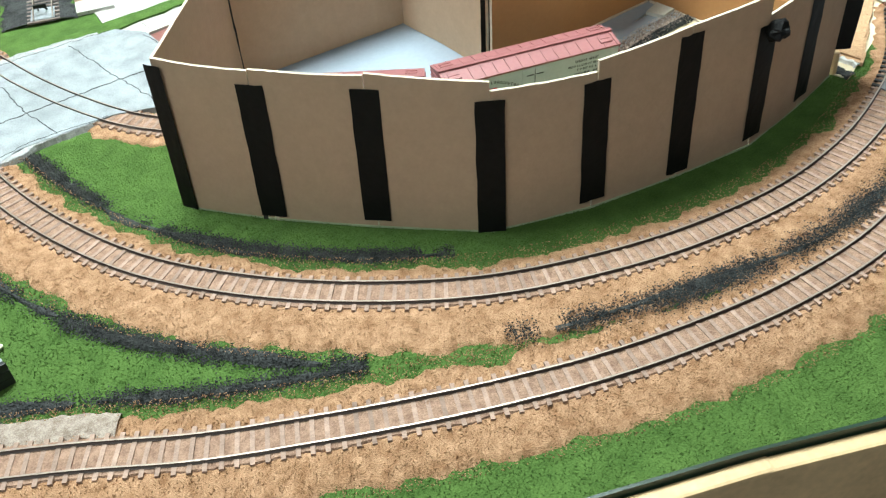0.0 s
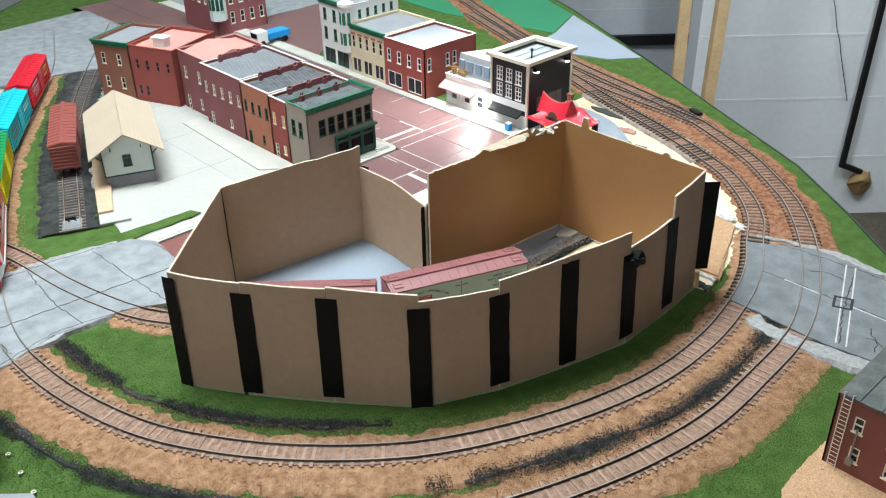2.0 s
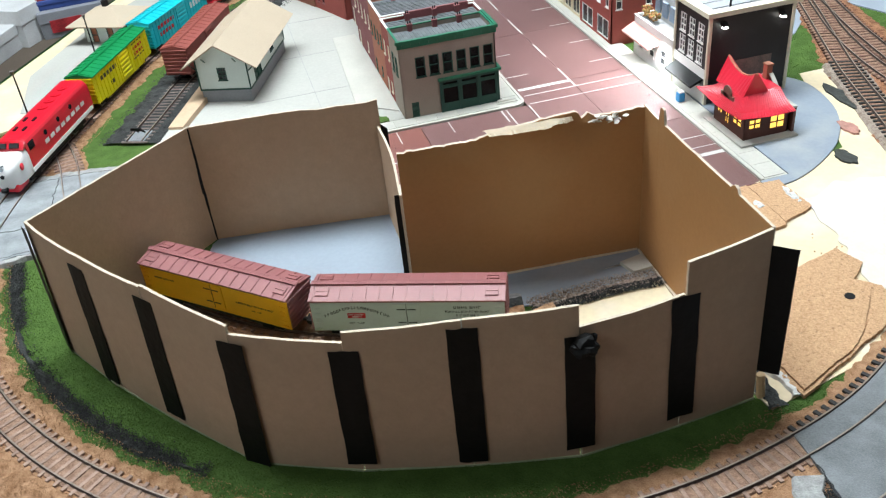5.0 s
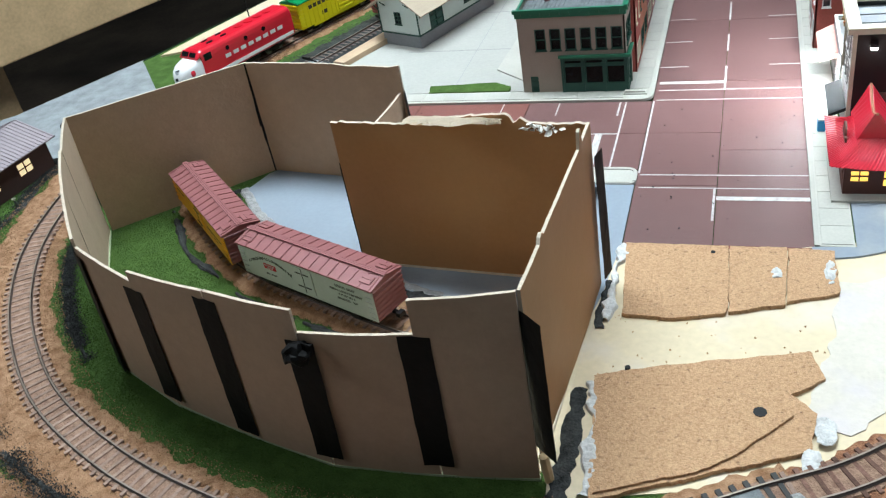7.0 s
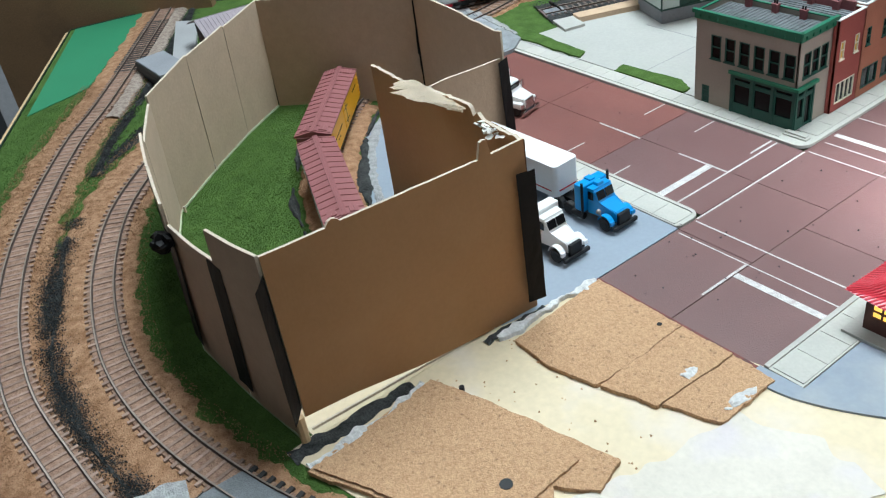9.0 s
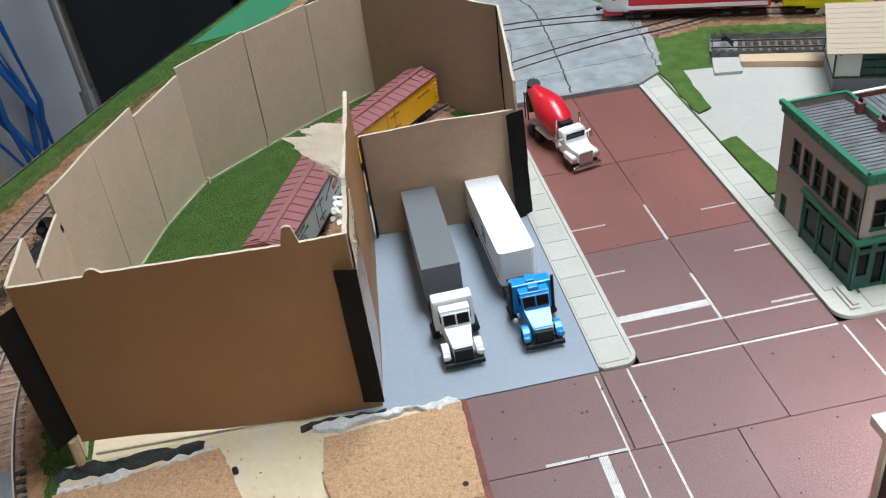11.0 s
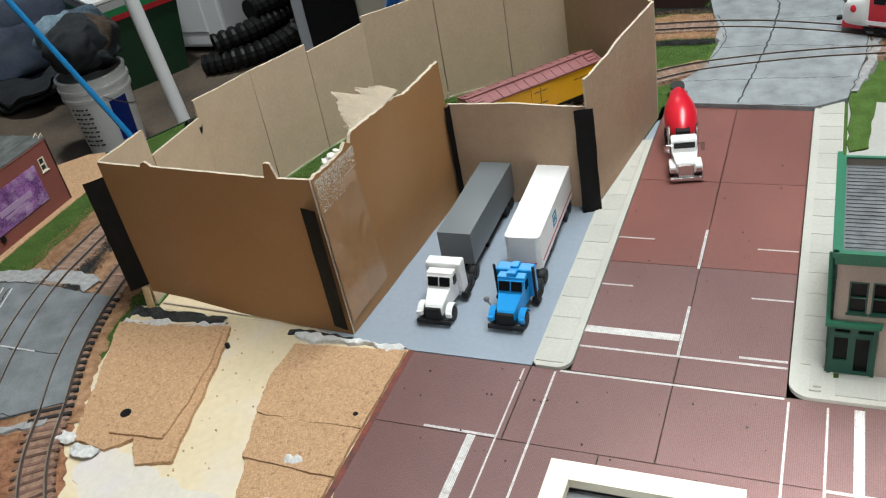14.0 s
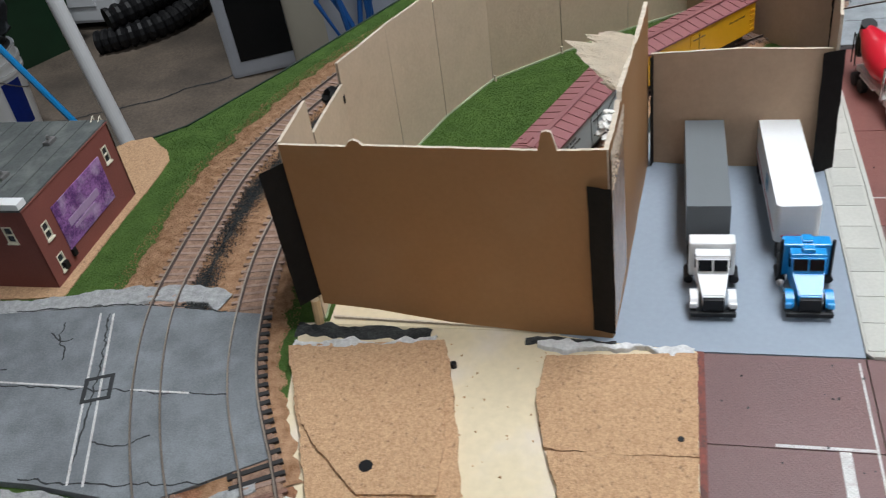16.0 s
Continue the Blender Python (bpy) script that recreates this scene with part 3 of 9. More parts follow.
def tape(at, heading, z0, z1, width=0.017, out=0.0006, lean=0.0, seed=0.0, knob=False, twist=0.0):
    """A strip of tape on a wall, used once for a gap's shade; heading: the way it faces, in degrees."""
    bm = B()
    c, s = math.cos(radians(heading)), math.sin(radians(heading))
    rows = []
    for i in range(13):
        f = i / 12
        z = z0 + (z1 - z0) * f
        row = []
        for j in range(5):
            u = (j / 4 - 0.5) * width + 0.0006 * wob(z, j, 60, seed)
            o = out + 0.0006 * abs(wob(z, u * 40, 45, seed + 2)) + lean * (1 - f) + twist * (j / 4)
            row.append((u, o, z + (0.001 * wob(u, 0, 200, seed + 4) if i in (0, 12) else 0)))
        rows.append(row)
    layers = []
    for extra in (0.0, -0.0004):
        layers.append([[bm.verts.new((at[0] + (o + extra) * c - u * s, at[1] + (o + extra) * s + u * c, z)) for u, o, z in row] for row in rows])
    for lay in layers:
        for r0, r1 in zip(lay, lay[1:]):
            for j in range(4):
                bm.faces.new((r0[j], r0[j + 1], r1[j + 1], r1[j]))
    if knob:
        r = bmesh.ops.create_icosphere(bm, subdivisions=3, radius=0.0075, matrix=Matrix.Translation((at[0] + 0.006 * c - 0.002 * s, at[1] + 0.006 * s + 0.002 * c, z1 - 0.003)))
        for v in r["verts"]:
            n3 = noise.noise_vector(v.co * 190)
            v.co += n3 * 0.004
    return part("tape_strip", bm, TAPE, warehouse, "black cloth tape over a joint", smooth=False)


JOINTS = [(-0.469, -0.090), (-0.432, -0.144), (-0.3875, -0.202), (-0.3385, -0.2595), (-0.2755, -0.2895), (-0.2085, -0.3095), (-0.1435, -0.3255), (-0.0755, -0.3235), (-0.0175, -0.3205)]
BASES = []
for i, (x, y) in enumerate(JOINTS):
    (xa, ya), (xb, yb) = JOINTS[max(0, i - 1)], JOINTS[min(8, i + 1)]
    L = math.hypot(xb - xa, yb - ya)
    out = 0.0018 if i in (0, 8) else 0.0040
    BASES.append((x + out * (yb - ya) / L, y - out * (xb - xa) / L))
TOPS = [(0.1178, 0.1150), (0.1165, 0.1160), (0.1175, 0.1135), (0.1070, 0.1045), (0.1125, 0.1165), (0.1165, 0.1195), (0.1035, 0.1060), (0.1290, 0.1340)]
for i, ((a, b), (za, zb)) in enumerate(zip(zip(BASES, BASES[1:]), TOPS)):
    g = (Vector(b) - Vector(a)).normalized() * 0.0004
    sheet("panel", Vector(a) + g, Vector(b) - g, [(0, za), (0.5, (za + zb) / 2 - 0.0006), (1, zb)], CARD, seed=i * 1.7, bow=0.0006, lean=-0.0036, lit_face=LIT_CARD)
for i, (x, y) in enumerate(JOINTS[1:-1]):
    (xa, ya), (xb, yb) = JOINTS[i], JOINTS[i + 2]
    head = math.degrees(math.atan2(-(xb - xa), (yb - ya)))
    o = (math.cos(radians(head)) * 0.0024, math.sin(radians(head)) * 0.0024)
    top = (0.106, 0.107, 0.101, 0.099, 0.111, 0.0975, 0.105)[i]
    tape((x + o[0], y + o[1]), head, (0.004, 0.007, 0.001, 0.008, 0.005, 0.009, 0.010)[i], top, 0.0185, seed=i * 3.1, knob=(i == 5), lean=0.0040)
tape((-0.4700, -0.0925), 202, 0.001, 0.114, 0.0125, seed=31, lean=0.002)
tape((-0.0120, -0.3235), 40, 0.022, 0.121, 0.0190, 0.0012, seed=41, twist=-0.003)
# No tape here: a thin black strip drawing the shade in the open corner.
tape((-0.3500, 0.0205), -60, 0.001, 0.1135, 0.0050, 0.0002, seed=53)
sheet("panel", (-0.469, -0.090), (-0.3495, 0.0235), [(0, 0.1178), (1, 0.1145)], CARD, seed=21, thick=0.002)
sheet("panel", (-0.350, 0.023), (-0.190, 0.0), [(0, 0.1145), (0.55, 0.1165), (0.7, 0.1145), (0.75, 0.1152), (0.93, 0.1150), (1, 0.1165)], CARD, seed=23, ragged=0.0004)
sheet("panel", (-0.1915, -0.003), (-0.2000, -0.1195), [(0, 0.0925), (0.5, 0.0945), (1, 0.0895)], CARD, seed=25, bow=-0.0025)
sheet("panel", (-0.2005, -0.1215), (-0.0100, -0.1360), [(0, 0.1275), (0.30, 0.1275), (0.40, 0.1325), (0.55, 0.1345), (0.68, 0.1370), (0.72, 0.1375), (0.735, 0.1300), (0.76, 0.1345), (0.78, 0.1315), (0.86, 0.1305), (0.94, 0.1312), (1, 0.1318)], CARD_BROWN, seed=27, ragged=0.0013, thick=0.0028, label="brown torn-topped panel facing the truck yard")
sheet("panel", (-0.0085, -0.1370), (-0.0155, -0.3190), [(0, 0.1320), (0.142, 0.1312), (0.146, 0.1400), (0.155, 0.1425), (0.178, 0.1432), (0.186, 0.1400), (0.190, 0.1312), (0.73, 0.1335), (0.735, 0.1362), (0.752, 0.1372), (0.770, 0.1358), (0.775, 0.1330), (1, 0.1340)], CARD_BROWN, feet=[(0, 0.001), (0.25, 0.002), (0.55, 0.006), (0.8, 0.013), (1, 0.016)], seed=29, ragged=0.0003, label="smooth brown end panel with small torn tabs")
tape((-0.0058, -0.1415), 2, 0.012, 0.112, 0.0125, 0.0004, seed=47, lean=0.0015, twist=0.0035)
tape((-0.1995, -0.1185), 75, 0.001, 0.089, 0.013, 0.0005, seed=49)
tape((-0.1895, -0.0030), 20, 0.001, 0.092, 0.015, 0.0008, seed=51, lean=0.003)


def yard_face(x):
    """The outer face of the torn panel."""
    return -0.1215 - 0.0761 * (x + 0.2005)


bm = B()
rows = []
for i in range(16):
    f = i / 15
    rows.append([bm.verts.new((-0.0095 - u * (0.056 - 0.010 * f) - 0.0015 * wob(f, u, 9, 3), yard_face(-0.0095 - u * 0.05) + 0.0009 + 0.0003 * wob(f * 4, u * 4, 3, 6), 0.012 + 0.118 * f)) for u in [k / 8 for k in range(9)]])
for r0, r1 in zip(rows, rows[1:]):
    for j in range(8):
        bm.faces.new((r0[j], r0[j + 1], r1[j + 1], r1[j]))
PACK = material("packing_tape", (0.37, 0.205, 0.095), 0.24, vary=0.06, scale=60, bump=0.35, fine=110, stain=0.10, stain_scale=40, stain_colour=(0.50, 0.34, 0.20), coat=0.35)
part("packing_tape", bm, PACK, warehouse, "wrinkled clear packing tape over the corner")
a, b = Vector(BASES[3]), Vector(BASES[4])
bm = B()
L = (b - a).length
block(bm, 0.001, L - 0.001, 0.0001, 0.0004, 0.0560, 0.0566, Matrix.Translation((a.x, a.y, 0)) @ Matrix.Rotation(math.atan2(b.y - a.y, b.x - a.x), 4, "Z"))
# The crease's shade is painted on as this dark strip.
part("fold_line", bm, material("fold_shadow", (0.10, 0.065, 0.04), 0.9, bump=0), warehouse, "dark scored fold across a panel")
for a, b in (((-0.196, -0.1219), (-0.0120, -0.1359)), ((-0.0088, -0.141), (-0.0154, -0.316))):
    L = math.hypot(b[0] - a[0], b[1] - a[1])
    bm = B()
    block(bm, 0, L, -0.0034, -0.0021, 0.0, 0.0028, Matrix.Translation((a[0], a[1], 0)) @ Matrix.Rotation(math.atan2(b[1] - a[1], b[0] - a[0]), 4, "Z"))
    part("foot_edge", bm, CARD_EDGE, warehouse, "pale torn edge along the wall's foot")
# torn paper flap that curls inwards over the yard panel
bm = B()
grid = []
for i in range(36):
    row = []
    for j in range(8):
        u, v = i / 35, j / 7
        share = 0.55 + u if u < 0.45 else 1.0 - 1.55 * (u - 0.45)
        reach = 0.036 * (max(0.10, share) + 0.22 * wob(u, 3, 9.0, 9) + 0.10 * wob(u, 5, 23.0, 4)) * v
        row.append(bm.verts.new((-0.136 + 0.068 * u + 0.002 * wob(u, v, 6, 2), yard_face(-0.136 + 0.068 * u) - 0.0012 - reach * 0.93, 0.1335 + reach * 0.40 - 0.004 * v * v + 0.0012 * wob(u * 3, v, 2, 5))))
    grid.append(row)
for r0, r1 in zip(grid, grid[1:]):
    for j in range(7):
        bm.faces.new((r0[j], r0[j + 1], r1[j + 1], r1[j]))
bmesh.ops.solidify(bm, geom=bm.faces[:], thickness=0.0005)
part("torn_flap", bm, TORN, warehouse, "curled pale torn paper flap")
bm = B()
rng = random.Random(5)
for i in range(20):
    x = rng.uniform(-0.054, -0.024)
    q = Matrix.Translation((x, yard_face(x) - 0.005 + rng.uniform(-0.004, 0.002), 0.1285 + rng.uniform(-0.002, 0.003))) @ Euler((rng.uniform(-0.7, 0.7), rng.uniform(-0.5, 0.5), rng.uniform(0, 3))).to_matrix().to_4x4()
    prism(bm, [(rr * math.cos(a), rr * math.sin(a)) for a, rr in [(k * 1.05, rng.uniform(0.0012, 0.0034)) for k in range(6)]], -0.0002, 0.0002, q)
PALEPAPER = material("white_paper", (0.78, 0.74, 0.68), 0.95, vary=0.12, scale=200, bump=0.5, fine=800)
part("torn_fibre", bm, PALEPAPER, warehouse, "white torn paper fibres")
bm = B()
for i in range(950):
    x = rng.uniform(-0.060, -0.011)
    z = 0.1295 - min(0.024, rng.expovariate(1 / 0.0075)) * (1.0 if x > -0.04 else 0.6)
    w, h = rng.uniform(0.0001, 0.0005), rng.uniform(0.0003, 0.0010)
    y = yard_face(x) + 0.0012
    block(bm, x - w, x + w, y - 0.0003, y + 0.0001, z - h, z, Matrix.Translation((x, y, z)) @ Matrix.Rotation(rng.uniform(-0.8, 0.8), 4, "Y") @ Matrix.Translation((-x, -y, -z)))
part("scuffed_paper", bm, CARD_EDGE, warehouse, "pale peeled streaks under the torn edge")
FOOT = material("footing", (0.42, 0.47, 0.30), 0.8)
for a, b in zip(BASES, BASES[1:]):
    L = math.hypot(b[0] - a[0], b[1] - a[1])
    bm = B()
    block(bm, 0, L, -0.0026, 0.0008, -0.001, 0.0016, Matrix.Translation((a[0], a[1], 0)) @ Matrix.Rotation(math.atan2(b[1] - a[1], b[0] - a[0]), 4, "Z"))
    part("footing_strip", bm, FOOT, warehouse, "pale greenish strip under the curved wall")
bm = B()
rod(bm, (-0.012, -0.324, 0.0), (-0.014, -0.3235, 0.02), 0.003, 8)
part("corner_peg", bm, PINE, warehouse, "small wooden peg at the corner")

# ---- rolling stock ----
MAROON = material("maroon_roof", (0.27, 0.10, 0.10), 0.45, vary=0.06, scale=60, bump=0.1, fine=500)
YELLOW = material("orange_yellow", (0.86, 0.42, 0.012), 0.4, vary=0.05, scale=60, bump=0.08, fine=500)
GREYCAR = material("car_grey", (0.48, 0.52, 0.50), 0.5, vary=0.06, scale=60, bump=0.08, fine=500)
BOXBROWN = material("boxcar_brown", (0.28, 0.07, 0.055), 0.6, vary=0.1, scale=50, bump=0.1, fine=500)
REDPL = material("red_plastic", (0.62, 0.012, 0.03), 0.3, vary=0.05, scale=40, bump=0.03, coat=0.2)
TURQ = material("turquoise_plastic", (0.02, 0.50, 0.58), 0.3, vary=0.05, scale=40, bump=0.03, coat=0.2)
LEMON = material("lemon_plastic", (0.80, 0.68, 0.01), 0.3, vary=0.05, scale=40, bump=0.03, coat=0.2)
GREENPL = material("green_plastic", (0.012, 0.24, 0.075), 0.3, vary=0.06, scale=40, bump=0.03, coat=0.2)
INK = material("dark_lettering", (0.05, 0.045, 0.04), 0.6, bump=0)
INKRED = material("red_lettering", (0.55, 0.02, 0.03), 0.6, bump=0)
INKWHITE = material("white_lettering", (0.75, 0.75, 0.74), 0.6, bump=0)
STEEL = material("dull_steel", (0.30, 0.29, 0.28), 0.45, 0.7, bump=0.05)
CHROME = material("chrome", (0.75, 0.75, 0.76), 0.12, 1.0, bump=0)
DARKGLASS = material("dark_glass", (0.008, 0.009, 0.010), 0.12, bump=0, gloss=0.2)


def bogie(parent, x, z=0.0):
    bm = B()
    block(bm, -0.0125, 0.0125, -0.0030, 0.0030, z + 0.0045, z + 0.0075)
    for s in (-1, 1):
        block(bm, -0.0145, 0.0145, s * 0.0115 - 0.0012, s * 0.0115 + 0.0012, z + 0.0040, z + 0.0068)
        block(bm, -0.0050, 0.0050, s * 0.0115 - 0.0015, s * 0.0115 + 0.0015, z + 0.0022, z + 0.0082)
    bmesh.ops.transform(bm, matrix=Matrix.Translation((x, 0, 0)), verts=bm.verts)
    t = part("bogie", bm, BLACK, parent)
    for ax in (-0.0095, 0.0095):
        bm = B()
        for s in (-1, 1):
            rod(bm, (x + ax, s * 0.0080, z + 0.0052), (x + ax, s * 0.0098, z + 0.0052), 0.0052, 18)
        rod(bm, (x + ax, -0.0085, z + 0.0052), (x + ax, 0.0085, z + 0.0052), 0.0013, 8)
        part("wheelset", bm, STEEL, t)


def coupler(parent, x):
    s = 1 if x > 0 else -1
    bm = B()
    block(bm, min(x, x + s * 0.007), max(x, x + s * 0.007), -0.0012, 0.0012, 0.0085, 0.0105)
    block(bm, min(x + s * 0.005, x + s * 0.009), max(x + s * 0.005, x + s * 0.009), -0.003, 0.003, 0.0078, 0.0112)
    part("coupler", bm, BLACK, parent)


def bars(parent, side_y, rows, mat, name="lettering"):
    """Plain bars in place of writing, rows of x0, x1, z0, z1: a few large ones are parts each, a line of fine ones is one part."""
    y0, y1 = (side_y, side_y + 0.0002) if side_y > 0 else (side_y - 0.0002, side_y)
    for group in ([[r] for r in rows] if len(rows) <= 12 else [rows]):
        bm = B()
        for x0, x1, z0, z1 in group:
            block(bm, x0, x1, y0, y1, z0, z1)
        part(name, bm, mat, parent)


def roof_section(bm, L, w, z0, rise, lip=0.0012):
    prof = [(-w - lip, z0 - 0.0008), (w + lip, z0 - 0.0008), (w + lip, z0 + 0.0006), (0, z0 + rise), (-w - lip, z0 + 0.0006)]
    lo = [bm.verts.new((-L / 2, y, z)) for y, z in prof]
    hi = [bm.verts.new((L / 2, y, z)) for y, z in prof]
    bm.faces.new(lo[::-1])
    bm.faces.new(hi)
    for i in range(5):
        bm.faces.new((lo[i], lo[(i + 1) % 5], hi[(i + 1) % 5], hi[i]))


def corrugated(bm, half, z0, z1, n, face, base, proud, axis, m=None):
    """A ribbed plate, one closed mesh: it spans -half to half, its ribs stand proud of face along x or y."""
    prof = [(face - base, z0), (face, z0)]
    step = (z1 - z0) / n
    for i in range(n):
        a = z0 + i * step
        prof += [(face, a + 0.2 * step), (face + proud, a + 0.35 * step), (face + proud, a + 0.65 * step), (face, a + 0.8 * step)]
    prof += [(face, z1), (face - base, z1)]
    ends = []
    for t in (-half, half):
        ends.append([bm.verts.new((d, t, z) if axis == "x" else (t, d, z)) for d, z in prof])
    bm.faces.new(ends[0])
    bm.faces.new(ends[1][::-1])
    k = len(prof)
    for i in range(k):
        bm.faces.new((ends[0][i], ends[0][(i + 1) % k], ends[1][(i + 1) % k], ends[1][i]))
    if m is not None:
        bmesh.ops.transform(bm, matrix=m, verts=ends[0] + ends[1])


def rail_car(name, label, m, L, w, zt, side, roof, end=None, style="reefer", ribs=14):
    """A house car on its wheels, rails at z 0: style reefer, box or ribbed."""
    end = end or side
    car = thing(name, label, "railway car", m, group="model railway cars")
    z0 = 0.0095
    bm = B()
    block(bm, -L / 2, L / 2, -w, w, z0, zt, bevel=0.0004)
    body = part("body", bm, side, car)
    for s in (-1, 1):
        bm = B()
        corrugated(bm, w - 0.0006, z0 + 0.0005, zt - 0.0002, 7, s * (L / 2 + 0.0004), s * 0.001, s * 0.0010, "x")
        part("end_panel", bm, end, car)
    rise = 0.0042
    bm = B()
    roof_section(bm, L + 0.0015, w, zt, rise)
    rf = part("roof", bm, roof, car)
    slope = math.atan2(rise - 0.0006, w + 0.0012)
    for i in range(ribs + 1):
        x = -L / 2 + 0.002 + (L - 0.004) * i / ribs
        bm = B()
        for s in (-1, 1):
            q = Matrix.Translation((x, 0, zt + rise)) @ Matrix.Rotation(-s * slope, 4, "X")
            block(bm, -0.0004, 0.0004, min(s * 0.002, s * (w + 0.001)), max(s * 0.002, s * (w + 0.001)), -0.0001, 0.0006, q)
        part("roof_rib", bm, roof, rf)
    bm = B()
    for y in (-0.0016, 0.0, 0.0016):
        block(bm, -L / 2 - 0.001, L / 2 + 0.001, y - 0.0007, y + 0.0007, zt + rise + 0.0004, zt + rise + 0.0011)
    part("running_board", bm, roof, car)
    if style == "reefer":
        for sx in (-1, 1):
            for sy in (-1, 1):
                q = Matrix.Translation((sx * (L / 2 - 0.009), sy * w * 0.55, zt + rise * 0.48)) @ Matrix.Rotation(-sy * slope, 4, "X")
                bm = B()
                block(bm, -0.0048, 0.0048, -0.0038, 0.0038, 0.0002, 0.0014, q, bevel=0.0003)
                block(bm, -0.0042, 0.0042, -0.0002, 0.0002, 0.0014, 0.0019, q)
                part("ice_hatch", bm, roof, car)
    for sy in (-1, 1):
        y = sy * w
        # door
        dw = 0.0135 if style != "ribbed" else 0.016
        bm = B()
        if style == "reefer":
            for a, b in ((-dw, -0.0003), (0.0003, dw)):
                block(bm, a * 0.75, b * 0.75, y - 0.0006, y + 0.0006, z0 + 0.003, zt - 0.003)
        else:
            corrugated(bm, dw * 0.75, z0 + 0.001, zt - 0.0015, 6, y + sy * 0.0008, sy * 0.001, sy * 0.0006, "y", Matrix.Translation((-dw * 0.25, 0, 0)))
        d = part("door", bm, side, car)
        bm = B()
        for z in (z0 + 0.008, zt - 0.008):
            for s in (-1, 1):
                block(bm, min(0.001 * s, 0.007 * s), max(0.001 * s, 0.007 * s), y - 0.0011, y + 0.0011, z, z + 0.0006)
        rod(bm, (0, y * 1.04, z0 + 0.003), (0, y * 1.04, zt - 0.003), 0.0003, 6)
        part("hinge_strap", bm, INK if style == "reefer" else side, d)
        bm = B()
        block(bm, -L * 0.36, L * 0.36, y - sy * 0.001 - 0.0005, y - sy * 0.001 + 0.0005, z0 - 0.0028, z0)
        part("side_sill", bm, BLACK if style == "reefer" else side, car)
        for sx in (-1, 1):
            for i in range(6):
                z = z0 + 0.003 + i * (zt - z0 - 0.006) / 5
                bm = B()
                xx = sx * (L / 2 - 0.0045)
                block(bm, xx - 0.0026, xx + 0.0026, y - 0.0009, y + 0.0009, z, z + 0.0006)
                part("grab_iron", bm, side, car)
        if style == "ribbed":
            for i in range(18):
                x = -L / 2 + 0.008 + (L - 0.016) * i / 17
                if -0.019 < x < 0.010:
                    continue
                bm = B()
                block(bm, x - 0.0007, x + 0.0007, y - 0.0009, y + 0.0009, z0 + 0.001, zt - 0.001)
                part("side_rib", bm, side, car)
    bm = B()
    block(bm, -L / 2 + 0.002, L / 2 - 0.002, -0.006, 0.006, z0 - 0.0025, z0)
    for x in (-0.012, 0.016):
        block(bm, x - 0.006, x + 0.006, -0.008, 0.002, z0 - 0.0045, z0 - 0.002)
    part("underframe", bm, BLACK, car)
    for s in (-1, 1):
        bogie(car, s * (L / 2 - 0.026))
        coupler(car, s * L / 2)
    return car


def along(path, s):
    """Point and heading at a length along a path of 4 mm steps."""
    i = max(0.0, min(len(path) - 1.001, s / 0.004))
    k = int(i)
    return path[k].lerp(path[k + 1], i - k)


def script(x0, x1, z0, z1, n, seed, rise=0.0):
    """A line of plain bars, one to a letter, optionally arched."""
    r = random.Random(seed)
    step = (x1 - x0) / n
    out = []
    for i in range(n):
        if r.random() < 0.06:
            continue
        a = x0 + i * step
        up = rise * math.sin(math.pi * (i + 0.5) / n)
        out.append((a + step * 0.10, a + step * r.uniform(0.28, 0.36), z0 + up, z1 + up))
        if r.random() < 0.8:
            lift = r.choice((0.0, 0.42, 0.8)) * (z1 - z0)
            out.append((a + step * 0.36, a + step * r.uniform(0.6, 0.82), z0 + up + lift, z0 + up + lift + (z1 - z0) * 0.2))
        if r.random() < 0.5:
            out.append((a + step * 0.62, a + step * 0.82, z0 + up, z1 + up))
    return out


def nearest(path, p):
    return 0.004 * min(range(len(path)), key=lambda i: (path[i] - Vector(p)).length)


def on_track(path, s, L, z=0.0066):
    a, b = along(path, s - L * 0.34), along(path, s + L * 0.34)
    c = (a + b) / 2
    return Matrix.Translation((c.x, c.y, z)) @ Matrix.Rotation(math.atan2(b.y - a.y, b.x - a.x), 4, "Z")


s2 = nearest(SPUR, (-0.2135, -0.1735))
grey_car = rail_car("refrigerator_car", "grey refrigerator car with maroon roof inside the warehouse", on_track(SPUR, s2, 0.143), 0.143, 0.0158, 0.0375, GREYCAR, MAROON, MAROON)
for y in (-0.0158, 0.0158):
    bars(grey_car, y, script(-0.062, -0.013, 0.0215, 0.0240, 21, 3, 0.0085), INK)
    bars(grey_car, y, [(-0.0445, -0.0310, 0.0215, 0.0262)], INKRED, "emblem")
    bars(grey_car, y + math.copysign(0.00022, y), script(-0.0435, -0.032, 0.0243, 0.0254, 9, 5) + script(-0.041, -0.034, 0.0223, 0.0234, 5, 6), INKWHITE, "emblem_lettering")
    bars(grey_car, y, script(0.034, 0.055, 0.0300, 0.0322, 7, 7) + script(0.028, 0.061, 0.0262, 0.0280, 17, 8) + script(0.036, 0.054, 0.0228, 0.0245, 7, 9) + script(0.034, 0.055, 0.0190, 0.0208, 8, 10) + script(-0.044, -0.032, 0.0160, 0.0175, 8, 11), INK)
yellow_car = rail_car("refrigerator_car", "yellow refrigerator car with maroon roof inside the warehouse", on_track(SPUR, s2 - 0.1545, 0.143), 0.143, 0.0158, 0.0375, YELLOW, MAROON, MAROON)
